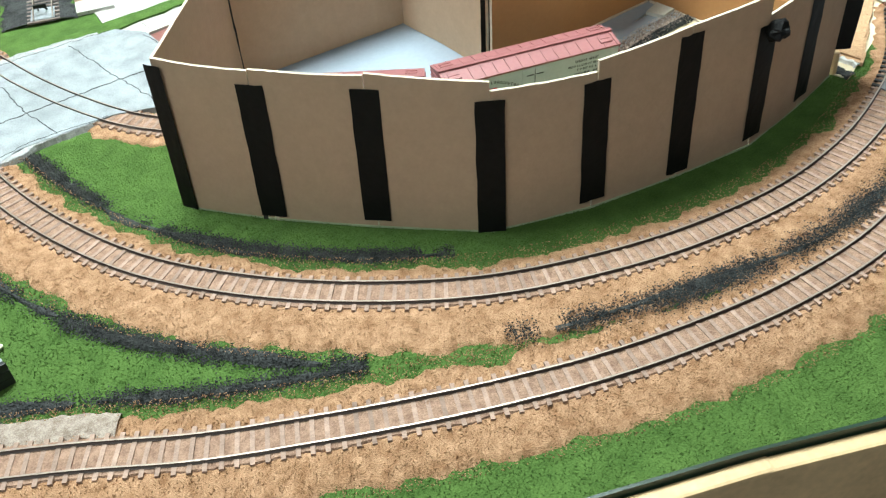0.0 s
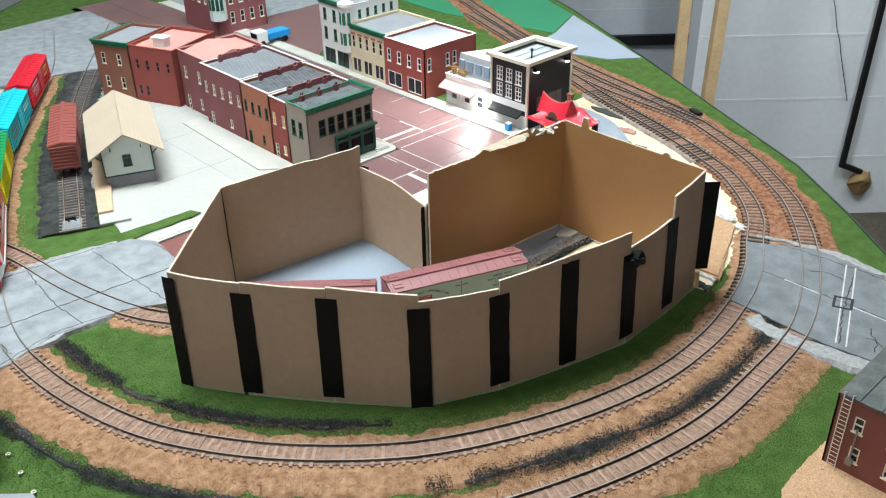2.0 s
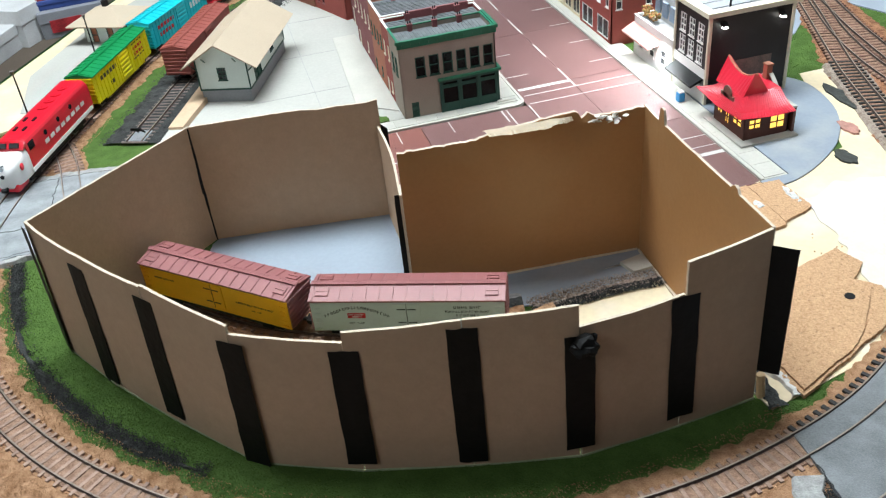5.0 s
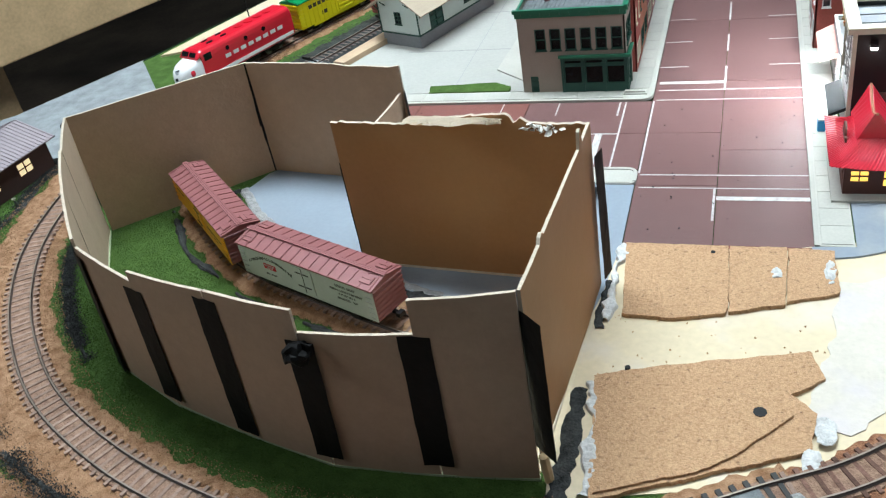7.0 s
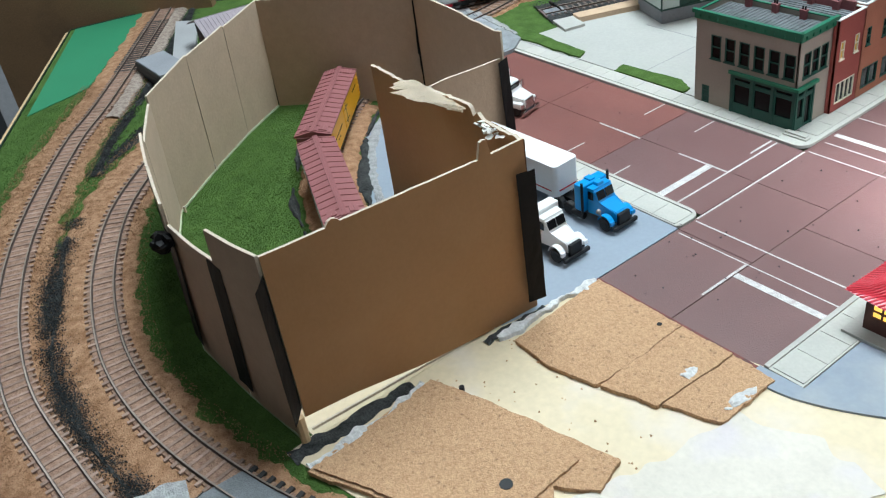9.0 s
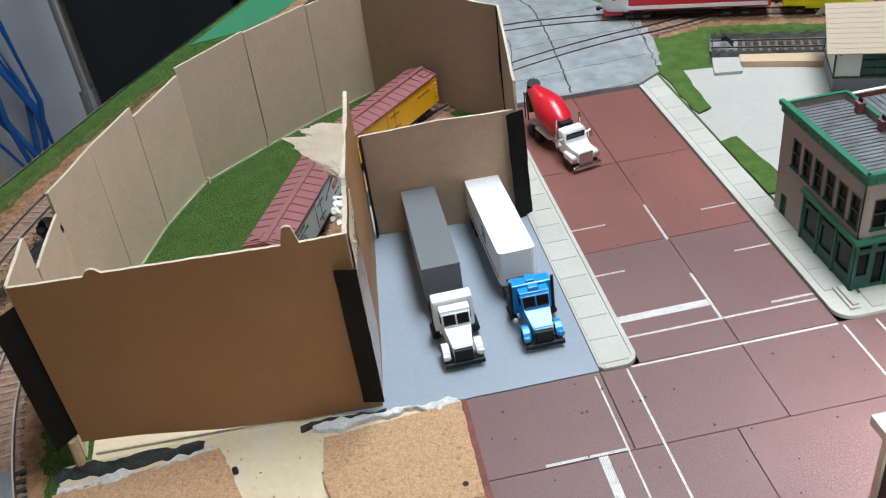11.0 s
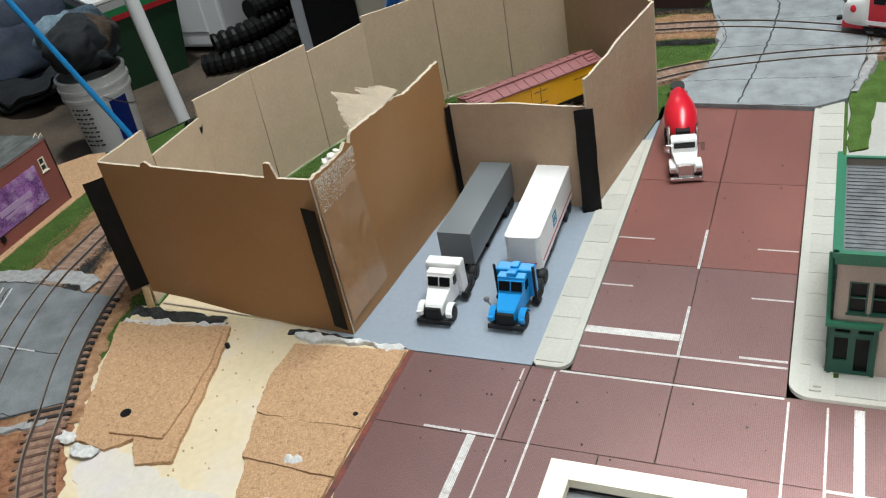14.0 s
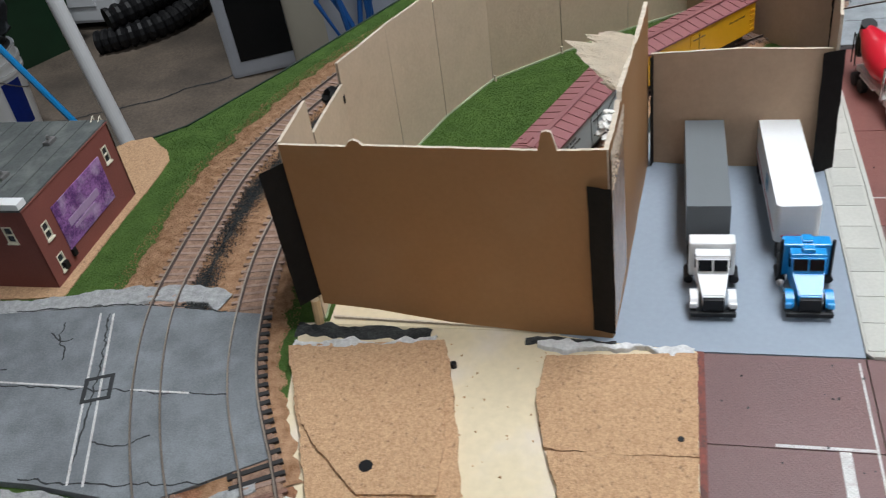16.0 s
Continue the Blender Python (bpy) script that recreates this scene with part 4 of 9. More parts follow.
for y in (-0.0158, 0.0158):
    bars(yellow_car, y, script(0.022, 0.058, 0.0225, 0.0240, 17, 12) + script(0.036, 0.046, 0.0180, 0.0190, 7, 13) + script(-0.058, -0.038, 0.0270, 0.0285, 9, 14), INK)
s3 = nearest(SIDING, (-0.335, 0.465))
rail_car("boxcar", "brown ribbed boxcar standing on the cinder siding", on_track(SIDING, s3, 0.15), 0.152, 0.0165, 0.043, BOXBROWN, BOXBROWN, style="box")

# the train on the inner loop
sn = nearest(T1, (-0.524, 0.195)) + 0.02
EL = 0.178
lemon = rail_car("boxcar", "yellow boxcar with green roof in the red engine's train", on_track(T1, sn - EL - 0.090, 0.155), 0.152, 0.0165, 0.043, LEMON, GREENPL, style="ribbed")
for y in (-0.0165, 0.0165):
    bars(lemon, y, [(-0.062, -0.028, 0.020, 0.0215), (-0.062, -0.028, 0.038, 0.0395), (-0.062, -0.0605, 0.0215, 0.038), (-0.0295, -0.028, 0.0215, 0.038), (0.016, 0.060, 0.031, 0.036), (0.028, 0.038, 0.017, 0.022)], INK)
    bars(lemon, y, [(-0.057, -0.033, 0.031, 0.0345), (-0.057, -0.033, 0.024, 0.0275)], INKRED)
turq = rail_car("boxcar", "turquoise boxcar coupled in the red engine's train", on_track(T1, sn - EL - 0.257, 0.155), 0.152, 0.0165, 0.043, TURQ, TURQ, style="ribbed")
for y in (-0.0165, 0.0165):
    bars(turq, y, [(0.016, 0.060, 0.029, 0.034), (0.020, 0.056, 0.019, 0.024)], INKRED)
    bars(turq, y, [(-0.060, -0.030, 0.026, 0.034)], INKWHITE)
redcar = rail_car("boxcar", "bright red boxcar at the tail of the train", on_track(T1, sn - EL - 0.424, 0.155), 0.152, 0.0165, 0.043, REDPL, REDPL, style="ribbed")
for y in (-0.0165, 0.0165):
    bars(redcar, y, [(0.018, 0.060, 0.033, 0.038), (0.018, 0.060, 0.025, 0.030), (0.018, 0.052, 0.018, 0.022)], INKWHITE)
    bars(redcar, y, [(-0.058, -0.034, 0.030, 0.036), (-0.058, -0.030, 0.022, 0.026)], LEMON)


def loft(bm, rings, mat=0, cap=True):
    vs = [[bm.verts.new(p) for p in r] for r in rings]
    for a, b in zip(vs, vs[1:]):
        k = len(a)
        for i in range(k):
            bm.faces.new((a[i], a[(i + 1) % k], b[(i + 1) % k], b[i])).material_index = mat
    if cap:
        bm.faces.new(vs[0][::-1]).material_index = mat
        bm.faces.new(vs[-1]).material_index = mat
    return vs


def engine(m):
    e = thing("diesel_engine", "red streamlined diesel engine with white nose pulling the train", "locomotive", m)
    w, z0, zt = 0.0168, 0.008, 0.0475

    def ring(x, hw, top, k=20, low=z0):
        out = []
        for i in range(k):
            a = 2 * math.pi * i / k + math.pi / k
            c, s = math.cos(a), math.sin(a)
            e_ = 0.38
            y = hw * math.copysign(abs(c) ** e_, c)
            z = low + (top - low) * (0.5 + 0.5 * math.copysign(abs(s) ** e_, s))
            out.append((x, y, z))
        return out
    bm = B()
    loft(bm, [ring(-EL / 2, w, zt - 0.002), ring(-EL / 2 + 0.002, w, zt), ring(0.046, w, zt), ring(0.056, w, zt + 0.0005), ring(0.060, w * 0.99, zt - 0.0005)])
    part("body", bm, REDPL, e, smooth=False)
    bm = B()
    loft(bm, [ring(0.060, w * 0.985, 0.0405), ring(0.068, w * 0.97, 0.0385), ring(0.077, w * 0.90, 0.0360), ring(0.084, w * 0.74, 0.0320), ring(0.088, w * 0.52, 0.0270), ring(0.0895, w * 0.25, 0.0220, low=0.012)])
    part("nose", bm, WHITE, e, "rounded white nose", smooth=True)
    bm = B()
    loft(bm, [ring(0.0595, w * 0.985, zt - 0.0008, low=0.0395), ring(0.0660, w * 0.95, 0.0405, low=0.0390)])
    part("cab_front", bm, REDPL, e)
    for s in (-1, 1):
        bm = B()
        q = Matrix.Translation((0.0635, s * 0.0068, 0.0437)) @ Matrix.Rotation(radians(-42), 4, "Y")
        block(bm, -0.0006, 0.0008, -0.0052, 0.0052, -0.0028, 0.0028, q, bevel=0.0004)
        part("windshield", bm, DARKGLASS, e)
        bm = B()
        block(bm, 0.045, 0.056, s * w - 0.0004, s * w + 0.0004, 0.034, 0.042)
        part("cab_window", bm, DARKGLASS, e)
        bm = B()
        block(bm, -EL / 2 + 0.003, 0.062, s * w - 0.0003, s * w + 0.0005, 0.0125, 0.0165)
        part("stripe", bm, WHITE, e, "white stripe")
        bars(e, s * (w + 0.0003), [(-0.070 + i * 0.0125, -0.0615 + i * 0.0125, 0.0255, 0.0300) for i in range(8)], INKWHITE)
        for i in range(3):
            bm = B()
            rod(bm, (-0.04 + i * 0.03, s * (w - 0.0005), 0.0365), (-0.04 + i * 0.03, s * (w + 0.0006), 0.0365), 0.0028, 16)
            part("porthole", bm, DARKGLASS, e)
        bm = B()
        q = Matrix.Translation((0.074, s * 0.0135, 0.0265)) @ Matrix.Rotation(s * 0.5, 4, "Z")
        bmesh.ops.create_uvsphere(bm, u_segments=14, v_segments=8, radius=0.0052, matrix=q @ Matrix.Diagonal((1, 0.5, 0.9, 1)))
        part("nose_wing", bm, REDPL, e)
    bm = B()
    rod(bm, (0.083, 0, 0.0300), (0.0875, 0, 0.0305), 0.0026, 16)
    part("headlight", bm, CHROME, e)
    bm = B()
    rod(bm, (0.085, 0, 0.0225), (0.0905, 0, 0.0225), 0.0020, 16)
    part("headlight", bm, DARKGLASS, e)
    bm = B()
    block(bm, 0.066, 0.088, -0.0115, 0.0115, 0.0035, 0.0125, bevel=0.003)
    part("pilot", bm, REDPL, e)
    for i in range(4):
        bm = B()
        rod(bm, (-0.065 + i * 0.016, 0, zt - 0.0003), (-0.065 + i * 0.016, 0, zt + 0.0010), 0.0062, 20)
        rod(bm, (-0.065 + i * 0.016, 0, zt + 0.0010), (-0.065 + i * 0.016, 0, zt + 0.0014), 0.0018, 12)
        part("roof_fan", bm, REDPL, e)
    for x in (0.012, 0.034):
        for s in (-1, 1):
            bm = B()
            block(bm, x - 0.004, x + 0.004, s * 0.005 - 0.0012, s * 0.005 + 0.0012, zt - 0.0004, zt + 0.0012)
            part("exhaust", bm, BLACK, e)
    bm = B()
    block(bm, -0.030, 0.030, -0.012, 0.012, 0.003, 0.009, bevel=0.001)
    part("fuel_tank", bm, BLACK, e)
    for x in (-0.055, 0.050):
        bogie(e, x)
    coupler(e, 0.087)
    coupler(e, -EL / 2)
    return e


engine(on_track(T1, sn - EL / 2, EL))

# ---- trucks ----
BLUEPL = material("blue_plastic", (0.01, 0.29, 0.68), 0.3, vary=0.06, scale=60, bump=0.03, coat=0.2)
TRAILGREY = material("trailer_grey", (0.16, 0.175, 0.185), 0.35, vary=0.04, scale=30, bump=0.02)
RUBBER = material("tyre_rubber", (0.012, 0.012, 0.012), 0.6, bump=0.1)


def wheel(parent, x, y, r=0.0055, wd=0.004, z=0.0):
    bm = B()
    rod(bm, (x, y - wd / 2, z + r), (x, y + wd / 2, z + r), r, 20)
    bmesh.ops.bevel(bm, geom=[e for e in bm.edges if abs(e.verts[0].co.y - e.verts[1].co.y) < 1e-6], offset=0.0006, segments=1, affect="EDGES")
    t = part("wheel", bm, RUBBER, parent)
    s = 1 if y > 0 else -1
    bm = B()
    rod(bm, (x, y + s * wd * 0.3, z + r), (x, y + s * (wd / 2 + 0.0003), z + r), r * 0.55, 12)
    part("rim", bm, BLACK, t)


def trailer(m, label, mat, L, w, z0, z1, rounded=0.0, stripe=False):
    t = thing("semi_trailer", label, "trailer", m, group="trailers in the truck yard")
    bm = B()
    if rounded:
        arc = [(-rounded + rounded * math.cos(a), (w - rounded) + rounded * math.sin(a)) for a in [math.pi / 2 * i / 7 for i in range(8)]]
        prism(bm, [(-L, -w)] + [(x, -y) for x, y in arc[::-1]] + arc + [(-L, w)], z0, z1)
    else:
        block(bm, -L, 0, -w, w, z0, z1)
    es = [e for e in bm.edges if e.calc_face_angle(0) > 0.8]
    bmesh.ops.bevel(bm, geom=es, offset=0.0005, segments=2, affect="EDGES")
    part("box", bm, mat, t)
    bm = B()
    for s in (-1, 1):
        block(bm, -L - 0.0004, -L + 0.0004, s * w * 0.5 - w * 0.46, s * w * 0.5 + w * 0.46, z0 + 0.001, z1 - 0.001)
    part("rear_door", bm, mat, t)
    bm = B()
    block(bm, -L + 0.002, -0.004, -0.004, 0.004, z0 - 0.0025, z0)
    block(bm, -L + 0.002, -L + 0.032, -w * 0.8, w * 0.8, z0 - 0.002, z0)
    part("chassis", bm, BLACK, t)
    for s in (-1, 1):
        bm = B()
        block(bm, -0.040, -0.037, s * w * 0.7 - 0.001, s * w * 0.7 + 0.001, 0.001, z0)
        part("landing_leg", bm, BLACK, t)
        for x in (-L + 0.009, -L + 0.021):
            wheel(t, x, s * (w - 0.0028), 0.0052, 0.0048)
        if stripe:
            bm = B()
            block(bm, -L + 0.001, -0.005, s * w - 0.0002, s * w + 0.0002, z0 + 0.0045, z0 + 0.0056)
            part("stripe", bm, INKRED, t, "thin red stripe")
            bm = B()
            for x0, x1, za, zb in ((-0.050, -0.0485, 0.010, 0.021), (-0.0415, -0.040, 0.010, 0.021), (-0.0485, -0.0415, 0.0195, 0.021), (-0.0485, -0.0415, 0.010, 0.0115), (-0.047, -0.043, 0.0135, 0.0175)):
                block(bm, x0, x1, s * w - 0.0002, s * w + 0.0003, z0 + za, z0 + zb)
            part("emblem", bm, material("emblem_blue", (0.05, 0.25, 0.38), 0.5, bump=0), t)
    if stripe:
        bm = B()
        block(bm, -0.0002, 0.0004, -w + rounded, w - rounded, z0 + 0.0045, z0 + 0.0056)
        part("stripe", bm, INKRED, t, "thin red stripe")
    return t


def tractor(m, label, mat, sleeper=True, horns=False):
    """A long-nosed tractor; its front bumper at x 0, driving towards +x."""
    t = thing("semi_tractor", label, "truck", m, group="tractors in the truck yard")
    bm = B()
    prof = [(-0.0300, 0.0075), (-0.0025, 0.0075), (-0.0018, 0.0115), (-0.0035, 0.0160), (-0.0190, 0.0202), (-0.0222, 0.0290), (-0.0300, 0.0300)]
    hw = 0.0100
    lo = [bm.verts.new((x, -hw * (0.62 if x > -0.01 else 0.88 if x > -0.02 else 1), z)) for x, z in prof]
    hi = [bm.verts.new((x, hw * (0.62 if x > -0.01 else 0.88 if x > -0.02 else 1), z)) for x, z in prof]
    bm.faces.new(lo)
    bm.faces.new(hi[::-1])
    k = len(prof)
    for i in range(k):
        bm.faces.new((lo[i], hi[i], hi[(i + 1) % k], lo[(i + 1) % k]))
    bmesh.ops.bevel(bm, geom=bm.edges[:], offset=0.0007, segments=2, affect="EDGES")
    part("cab", bm, mat, t)
    bm = B()
    block(bm, -0.0405, -0.0310, -0.0135, 0.0135, 0.0085, 0.0335 if sleeper else 0.0315, bevel=0.0012)
    part("sleeper", bm, mat, t)
    bm = B()
    block(bm, -0.0302, -0.0232, -0.0100, 0.0100, 0.0288, 0.0304, bevel=0.0007)
    if horns:
        block(bm, -0.0295, -0.0245, -0.0035, 0.0035, 0.0300, 0.0332, bevel=0.0008)
        block(bm, -0.0400, -0.0330, -0.0030, 0.0030, 0.0310, 0.0330, bevel=0.0006)
    part("roof_visor", bm, mat, t)
    bm = B()
    block(bm, -0.0030, -0.0002, -0.0060, 0.0060, 0.0050, 0.0152, bevel=0.0006)
    part("grille", bm, BLACK, t, "black radiator grille")
    bm = B()
    block(bm, -0.0015, 0.0012, -0.0130, 0.0130, 0.0030, 0.0062, bevel=0.0006)
    part("bumper", bm, BLACK, t)
    for s in (-1, 1):
        q = Matrix.Translation((-0.0203, s * 0.0045, 0.0248)) @ Matrix.Rotation(radians(-20), 4, "Y")
        bm = B()
        block(bm, -0.0006, 0.0007, -0.0039, 0.0039, -0.0031, 0.0036, q)
        part("windshield", bm, DARKGLASS, t)
        bm = B()
        block(bm, -0.0285, -0.0235, s * 0.0100 - 0.0004, s * 0.0100 + 0.0004, 0.0210, 0.0275)
        part("side_window", bm, DARKGLASS, t)
        bm = B()
        q = Matrix.Translation((-0.0095, s * 0.0105, 0.0))
        rod(bm, (-0.0095, s * 0.0085, 0.0068), (-0.0095, s * 0.0132, 0.0068), 0.0072, 18)
        bmesh.ops.delete(bm, geom=[v for v in bm.verts if v.co.z < 0.0066], context="VERTS")
        bmesh.ops.solidify(bm, geom=bm.faces[:], thickness=0.0006)
        block(bm, -0.0035, -0.0015, s * 0.0115 - 0.002, s * 0.0115 + 0.002, 0.0075, 0.0110, bevel=0.0005)
        part("fender", bm, mat, t)
        wheel(t, -0.0095, s * 0.0112, 0.0056, 0.0038)
        for x in (-0.0480, -0.0600):
            wheel(t, x, s * 0.0110, 0.0056, 0.0050)
        bm = B()
        rod(bm, (-0.0300, s * 0.0135, 0.0060), (-0.0420, s * 0.0135, 0.0060), 0.0028, 12)
        part("fuel_tank", bm, BLACK, t)
        if horns:
            bm = B()
            rod(bm, (-0.0310, s * 0.0142, 0.008), (-0.0310, s * 0.0142, 0.0350), 0.0011, 8)
            part("exhaust_stack", bm, BLACK, t)
    if horns:
        bm = B()
        rod(bm, (-0.012, -0.0130, 0.0125), (-0.012, -0.0160, 0.0175), 0.0006, 6)
        bmesh.ops.create_uvsphere(bm, u_segments=10, v_segments=6, radius=0.0022, matrix=Matrix.Translation((-0.012, -0.0160, 0.0185)))
        part("mirror", bm, STEEL, t)
    bm = B()
    block(bm, -0.0680, -0.0060, -0.0050, 0.0050, 0.0050, 0.0085)
    part("chassis", bm, BLACK, t)
    return t


trailer(pose(-0.0885, -0.0820, 0.001, 0, 0, 0.3), "plain dark grey semi-trailer parked in the yard", TRAILGREY, 0.105, 0.0133, 0.0115, 0.0390)
tractor(pose(-0.0270, -0.0800, 0.001, 0, 0, 0.8), "white semi-tractor coupled to the grey trailer", WHITE)
trailer(pose(-0.0885, -0.0290, 0.001, 0, 0, 2.0), "white semi-trailer with red stripe parked in the yard", WHITE, 0.104, 0.0133, 0.0115, 0.0390, rounded=0.004, stripe=True)
tractor(pose(-0.0290, -0.0265, 0.001, 0, 0, 0.5), "blue semi-tractor coupled to the white trailer", BLUEPL, sleeper=False, horns=True)


def mixer(m):
    t = thing("mixer_truck", "white concrete mixer truck with red drum on the street", "truck", m)
    bm = B()
    prof = [(-0.030, 0.008), (-0.002, 0.008), (-0.002, 0.0175), (-0.018, 0.0200), (-0.0205, 0.0290), (-0.030, 0.0300)]
    lo = [bm.verts.new((x, -0.0105 * (0.72 if x > -0.018 else 1), z)) for x, z in prof]
    hi = [bm.verts.new((x, 0.0105 * (0.72 if x > -0.018 else 1), z)) for x, z in prof]
    bm.faces.new(lo)
    bm.faces.new(hi[::-1])
    for i in range(6):
        bm.faces.new((lo[i], hi[i], hi[(i + 1) % 6], lo[(i + 1) % 6]))
    bmesh.ops.bevel(bm, geom=bm.edges[:], offset=0.0007, segments=2, affect="EDGES")
    part("cab", bm, WHITE, t)
    bm = B()
    block(bm, -0.0024, -0.0008, -0.0064, 0.0064, 0.0055, 0.0165, bevel=0.0004)
    for i in range(7):
        y = -0.0054 + i * 0.0018
        block(bm, -0.0010, -0.0003, y - 0.0005, y + 0.0005, 0.006, 0.016)
    part("grille", bm, CHROME, t, "chrome grille")
    bm = B()
    block(bm, -0.0015, 0.0015, -0.0132, 0.0132, 0.0030, 0.0062, bevel=0.0006)
    part("bumper", bm, CHROME, t, "chrome bumper")
    bm = B()
    q = Matrix.Translation((-0.0192, 0, 0.0248)) @ Matrix.Rotation(radians(14), 4, "Y")
    block(bm, -0.0004, 0.0010, -0.0085, 0.0085, -0.0028, 0.0030, q)
    part("windshield", bm, DARKGLASS, t)
    for s in (-1, 1):
        bm = B()
        block(bm, -0.0175, -0.0025, s * 0.0105 - 0.0028, s * 0.0105 + 0.0028, 0.0085, 0.0145, bevel=0.0015)
        part("fender", bm, WHITE, t)
        bm = B()
        block(bm, -0.0022, -0.0012, s * 0.0105 - 0.0022, s * 0.0105 + 0.0022, 0.0095, 0.0130)
        part("headlight", bm, CHROME, t)
        bm = B()
        block(bm, -0.0195, -0.0185, s * 0.0145 - 0.0018, s * 0.0145 + 0.0018, 0.0195, 0.0265)
        rod(bm, (-0.019, s * 0.010, 0.0255), (-0.019, s * 0.0145, 0.0262), 0.0005, 6)
        part("mirror", bm, CHROME, t)
        bm = B()
        rod(bm, (-0.0315, s * 0.0115, 0.010), (-0.0315, s * 0.0115, 0.0375), 0.0010, 8)
        part("exhaust_stack", bm, CHROME, t)
        wheel(t, -0.0100, s * 0.0112, 0.0056, 0.0038)
        for x in (-0.066, -0.079):
            wheel(t, x, s * 0.0108, 0.0056, 0.0052)
    bm = B()
    block(bm, -0.094, -0.004, -0.0050, 0.0050, 0.0055, 0.0100)
    for s in (-1, 1):
        block(bm, -0.072, -0.046, s * 0.0100 - 0.0018, s * 0.0100 + 0.0018, 0.0115, 0.0130)
    part("chassis", bm, WHITE, t)
    bm = B()
    rings = []
    for x, r in ((-0.036, 0.0055), (-0.038, 0.0075), (-0.044, 0.0112), (-0.054, 0.0138), (-0.064, 0.0142), (-0.076, 0.0118), (-0.088, 0.0080), (-0.096, 0.0062), (-0.097, 0.0050)):
        zc = 0.0245 + (-0.036 - x) * 0.22
        rings.append([(x, r * math.cos(a), zc + r * math.sin(a)) for a in [2 * math.pi * i / 28 for i in range(28)]])
    loft(bm, rings)
    part("drum", bm, REDPL, t, "glossy red drum", smooth=True)
    bm = B()
    block(bm, -0.041, -0.0325, -0.0060, 0.0060, 0.010, 0.0315, bevel=0.001)
    part("drum_drive", bm, BLACK, t)
    bm = B()
    rod(bm, (-0.099, 0, 0.030), (-0.094, 0, 0.0445), 0.0052, 12, 0.0062)
    block(bm, -0.104, -0.098, -0.0035, 0.0035, 0.014, 0.033)
    part("hopper", bm, BLACK, t)
    for s in (-1, 1):
        bm = B()
        rod(bm, (-0.099, s * 0.008, 0.010), (-0.099, s * 0.008, 0.036), 0.0006, 6)
        rod(bm, (-0.092, s * 0.008, 0.010), (-0.096, s * 0.008, 0.036), 0.0006, 6)
        part("ladder", bm, BLACK, t)
    return t


mixer(pose(-0.2375, 0.0655, 0.0002, 0, 0, 12.5))

# ---- town ----
BRICK_RED = material("brick_red", (0.34, 0.075, 0.06), 0.8, vary=0.12, scale=30, bump=0.3, fine=700)
BRICK_MAROON = material("brick_maroon", (0.27, 0.09, 0.095), 0.8, vary=0.12, scale=30, bump=0.3, fine=700)
BRICK_ORANGE = material("brick_orange", (0.45, 0.17, 0.10), 0.8, vary=0.12, scale=30, bump=0.3, fine=700)
BRICK_BROWN = material("brick_brown", (0.30, 0.12, 0.075), 0.8, vary=0.12, scale=30, bump=0.3, fine=700)
BRICK_CREAM = material("brick_cream", (0.72, 0.62, 0.42), 0.8, vary=0.08, scale=30, bump=0.2, fine=700)
STONE_TAUPE = material("stone_taupe", (0.36, 0.30, 0.25), 0.8, vary=0.1, scale=30, bump=0.3, fine=700)
STONE_WHITE = material("stone_white", (0.76, 0.75, 0.73), 0.7, vary=0.05, scale=30, bump=0.1, fine=500)
GREENTRIM = material("green_trim", (0.015, 0.16, 0.085), 0.5, vary=0.1, scale=80, bump=0.05)
DARKGREEN = material("dark_green", (0.008, 0.065, 0.045), 0.5, vary=0.1, scale=80, bump=0.05)
CREAMTRIM = material("cream_trim", (0.72, 0.66, 0.52), 0.6, vary=0.06, scale=80, bump=0.05)
ROOFGREY = material("roof_grey", (0.26, 0.27, 0.29), 0.75, vary=0.12, scale=25, bump=0.2, fine=500)
ROOFDARK = material("tarred_roof", (0.17, 0.18, 0.19), 0.6, vary=0.2, scale=60, bump=0.2, fine=500, stain=0.6, stain_scale=90, stain_colour=(0.05, 0.052, 0.055), stain_from=0.5)
ROOFPALE = material("roof_pale", (0.34, 0.34, 0.34), 0.75, vary=0.1, scale=25, bump=0.2, fine=500)
ROOFPINK = material("roof_pink", (0.58, 0.27, 0.23), 0.7, vary=0.08, scale=25, bump=0.2, fine=500)
TANROOF = material("tan_roof", (0.47, 0.385, 0.285), 0.8, vary=0.05, scale=25, bump=0.2, fine=500)
# Near-black panes: the dark of the unlit shop is put into the glass.
SHADEGLASS = material("shaded_glass", (0.004, 0.005, 0.005), 0.2, bump=0, gloss=0.15)
GLASS = material("window_glass", (0.03, 0.035, 0.04), 0.08, bump=0)
YELLOWPOSTER = material("yellow_poster", (0.72, 0.45, 0.04), 0.6, bump=0)
BLACKPAINT = material("black_wall", (0.018, 0.018, 0.020), 0.5, vary=0.15, scale=40, bump=0.1)
STUCCO = material("pale_mint", (0.62, 0.70, 0.66), 0.8, vary=0.05, scale=40, bump=0.1)
LAMPGLOW = glowing("lamp_glow", (1.0, 0.97, 0.92), 14.0)
WARMGLOW = glowing("warm_window", (1.0, 0.62, 0.12), 1.1)


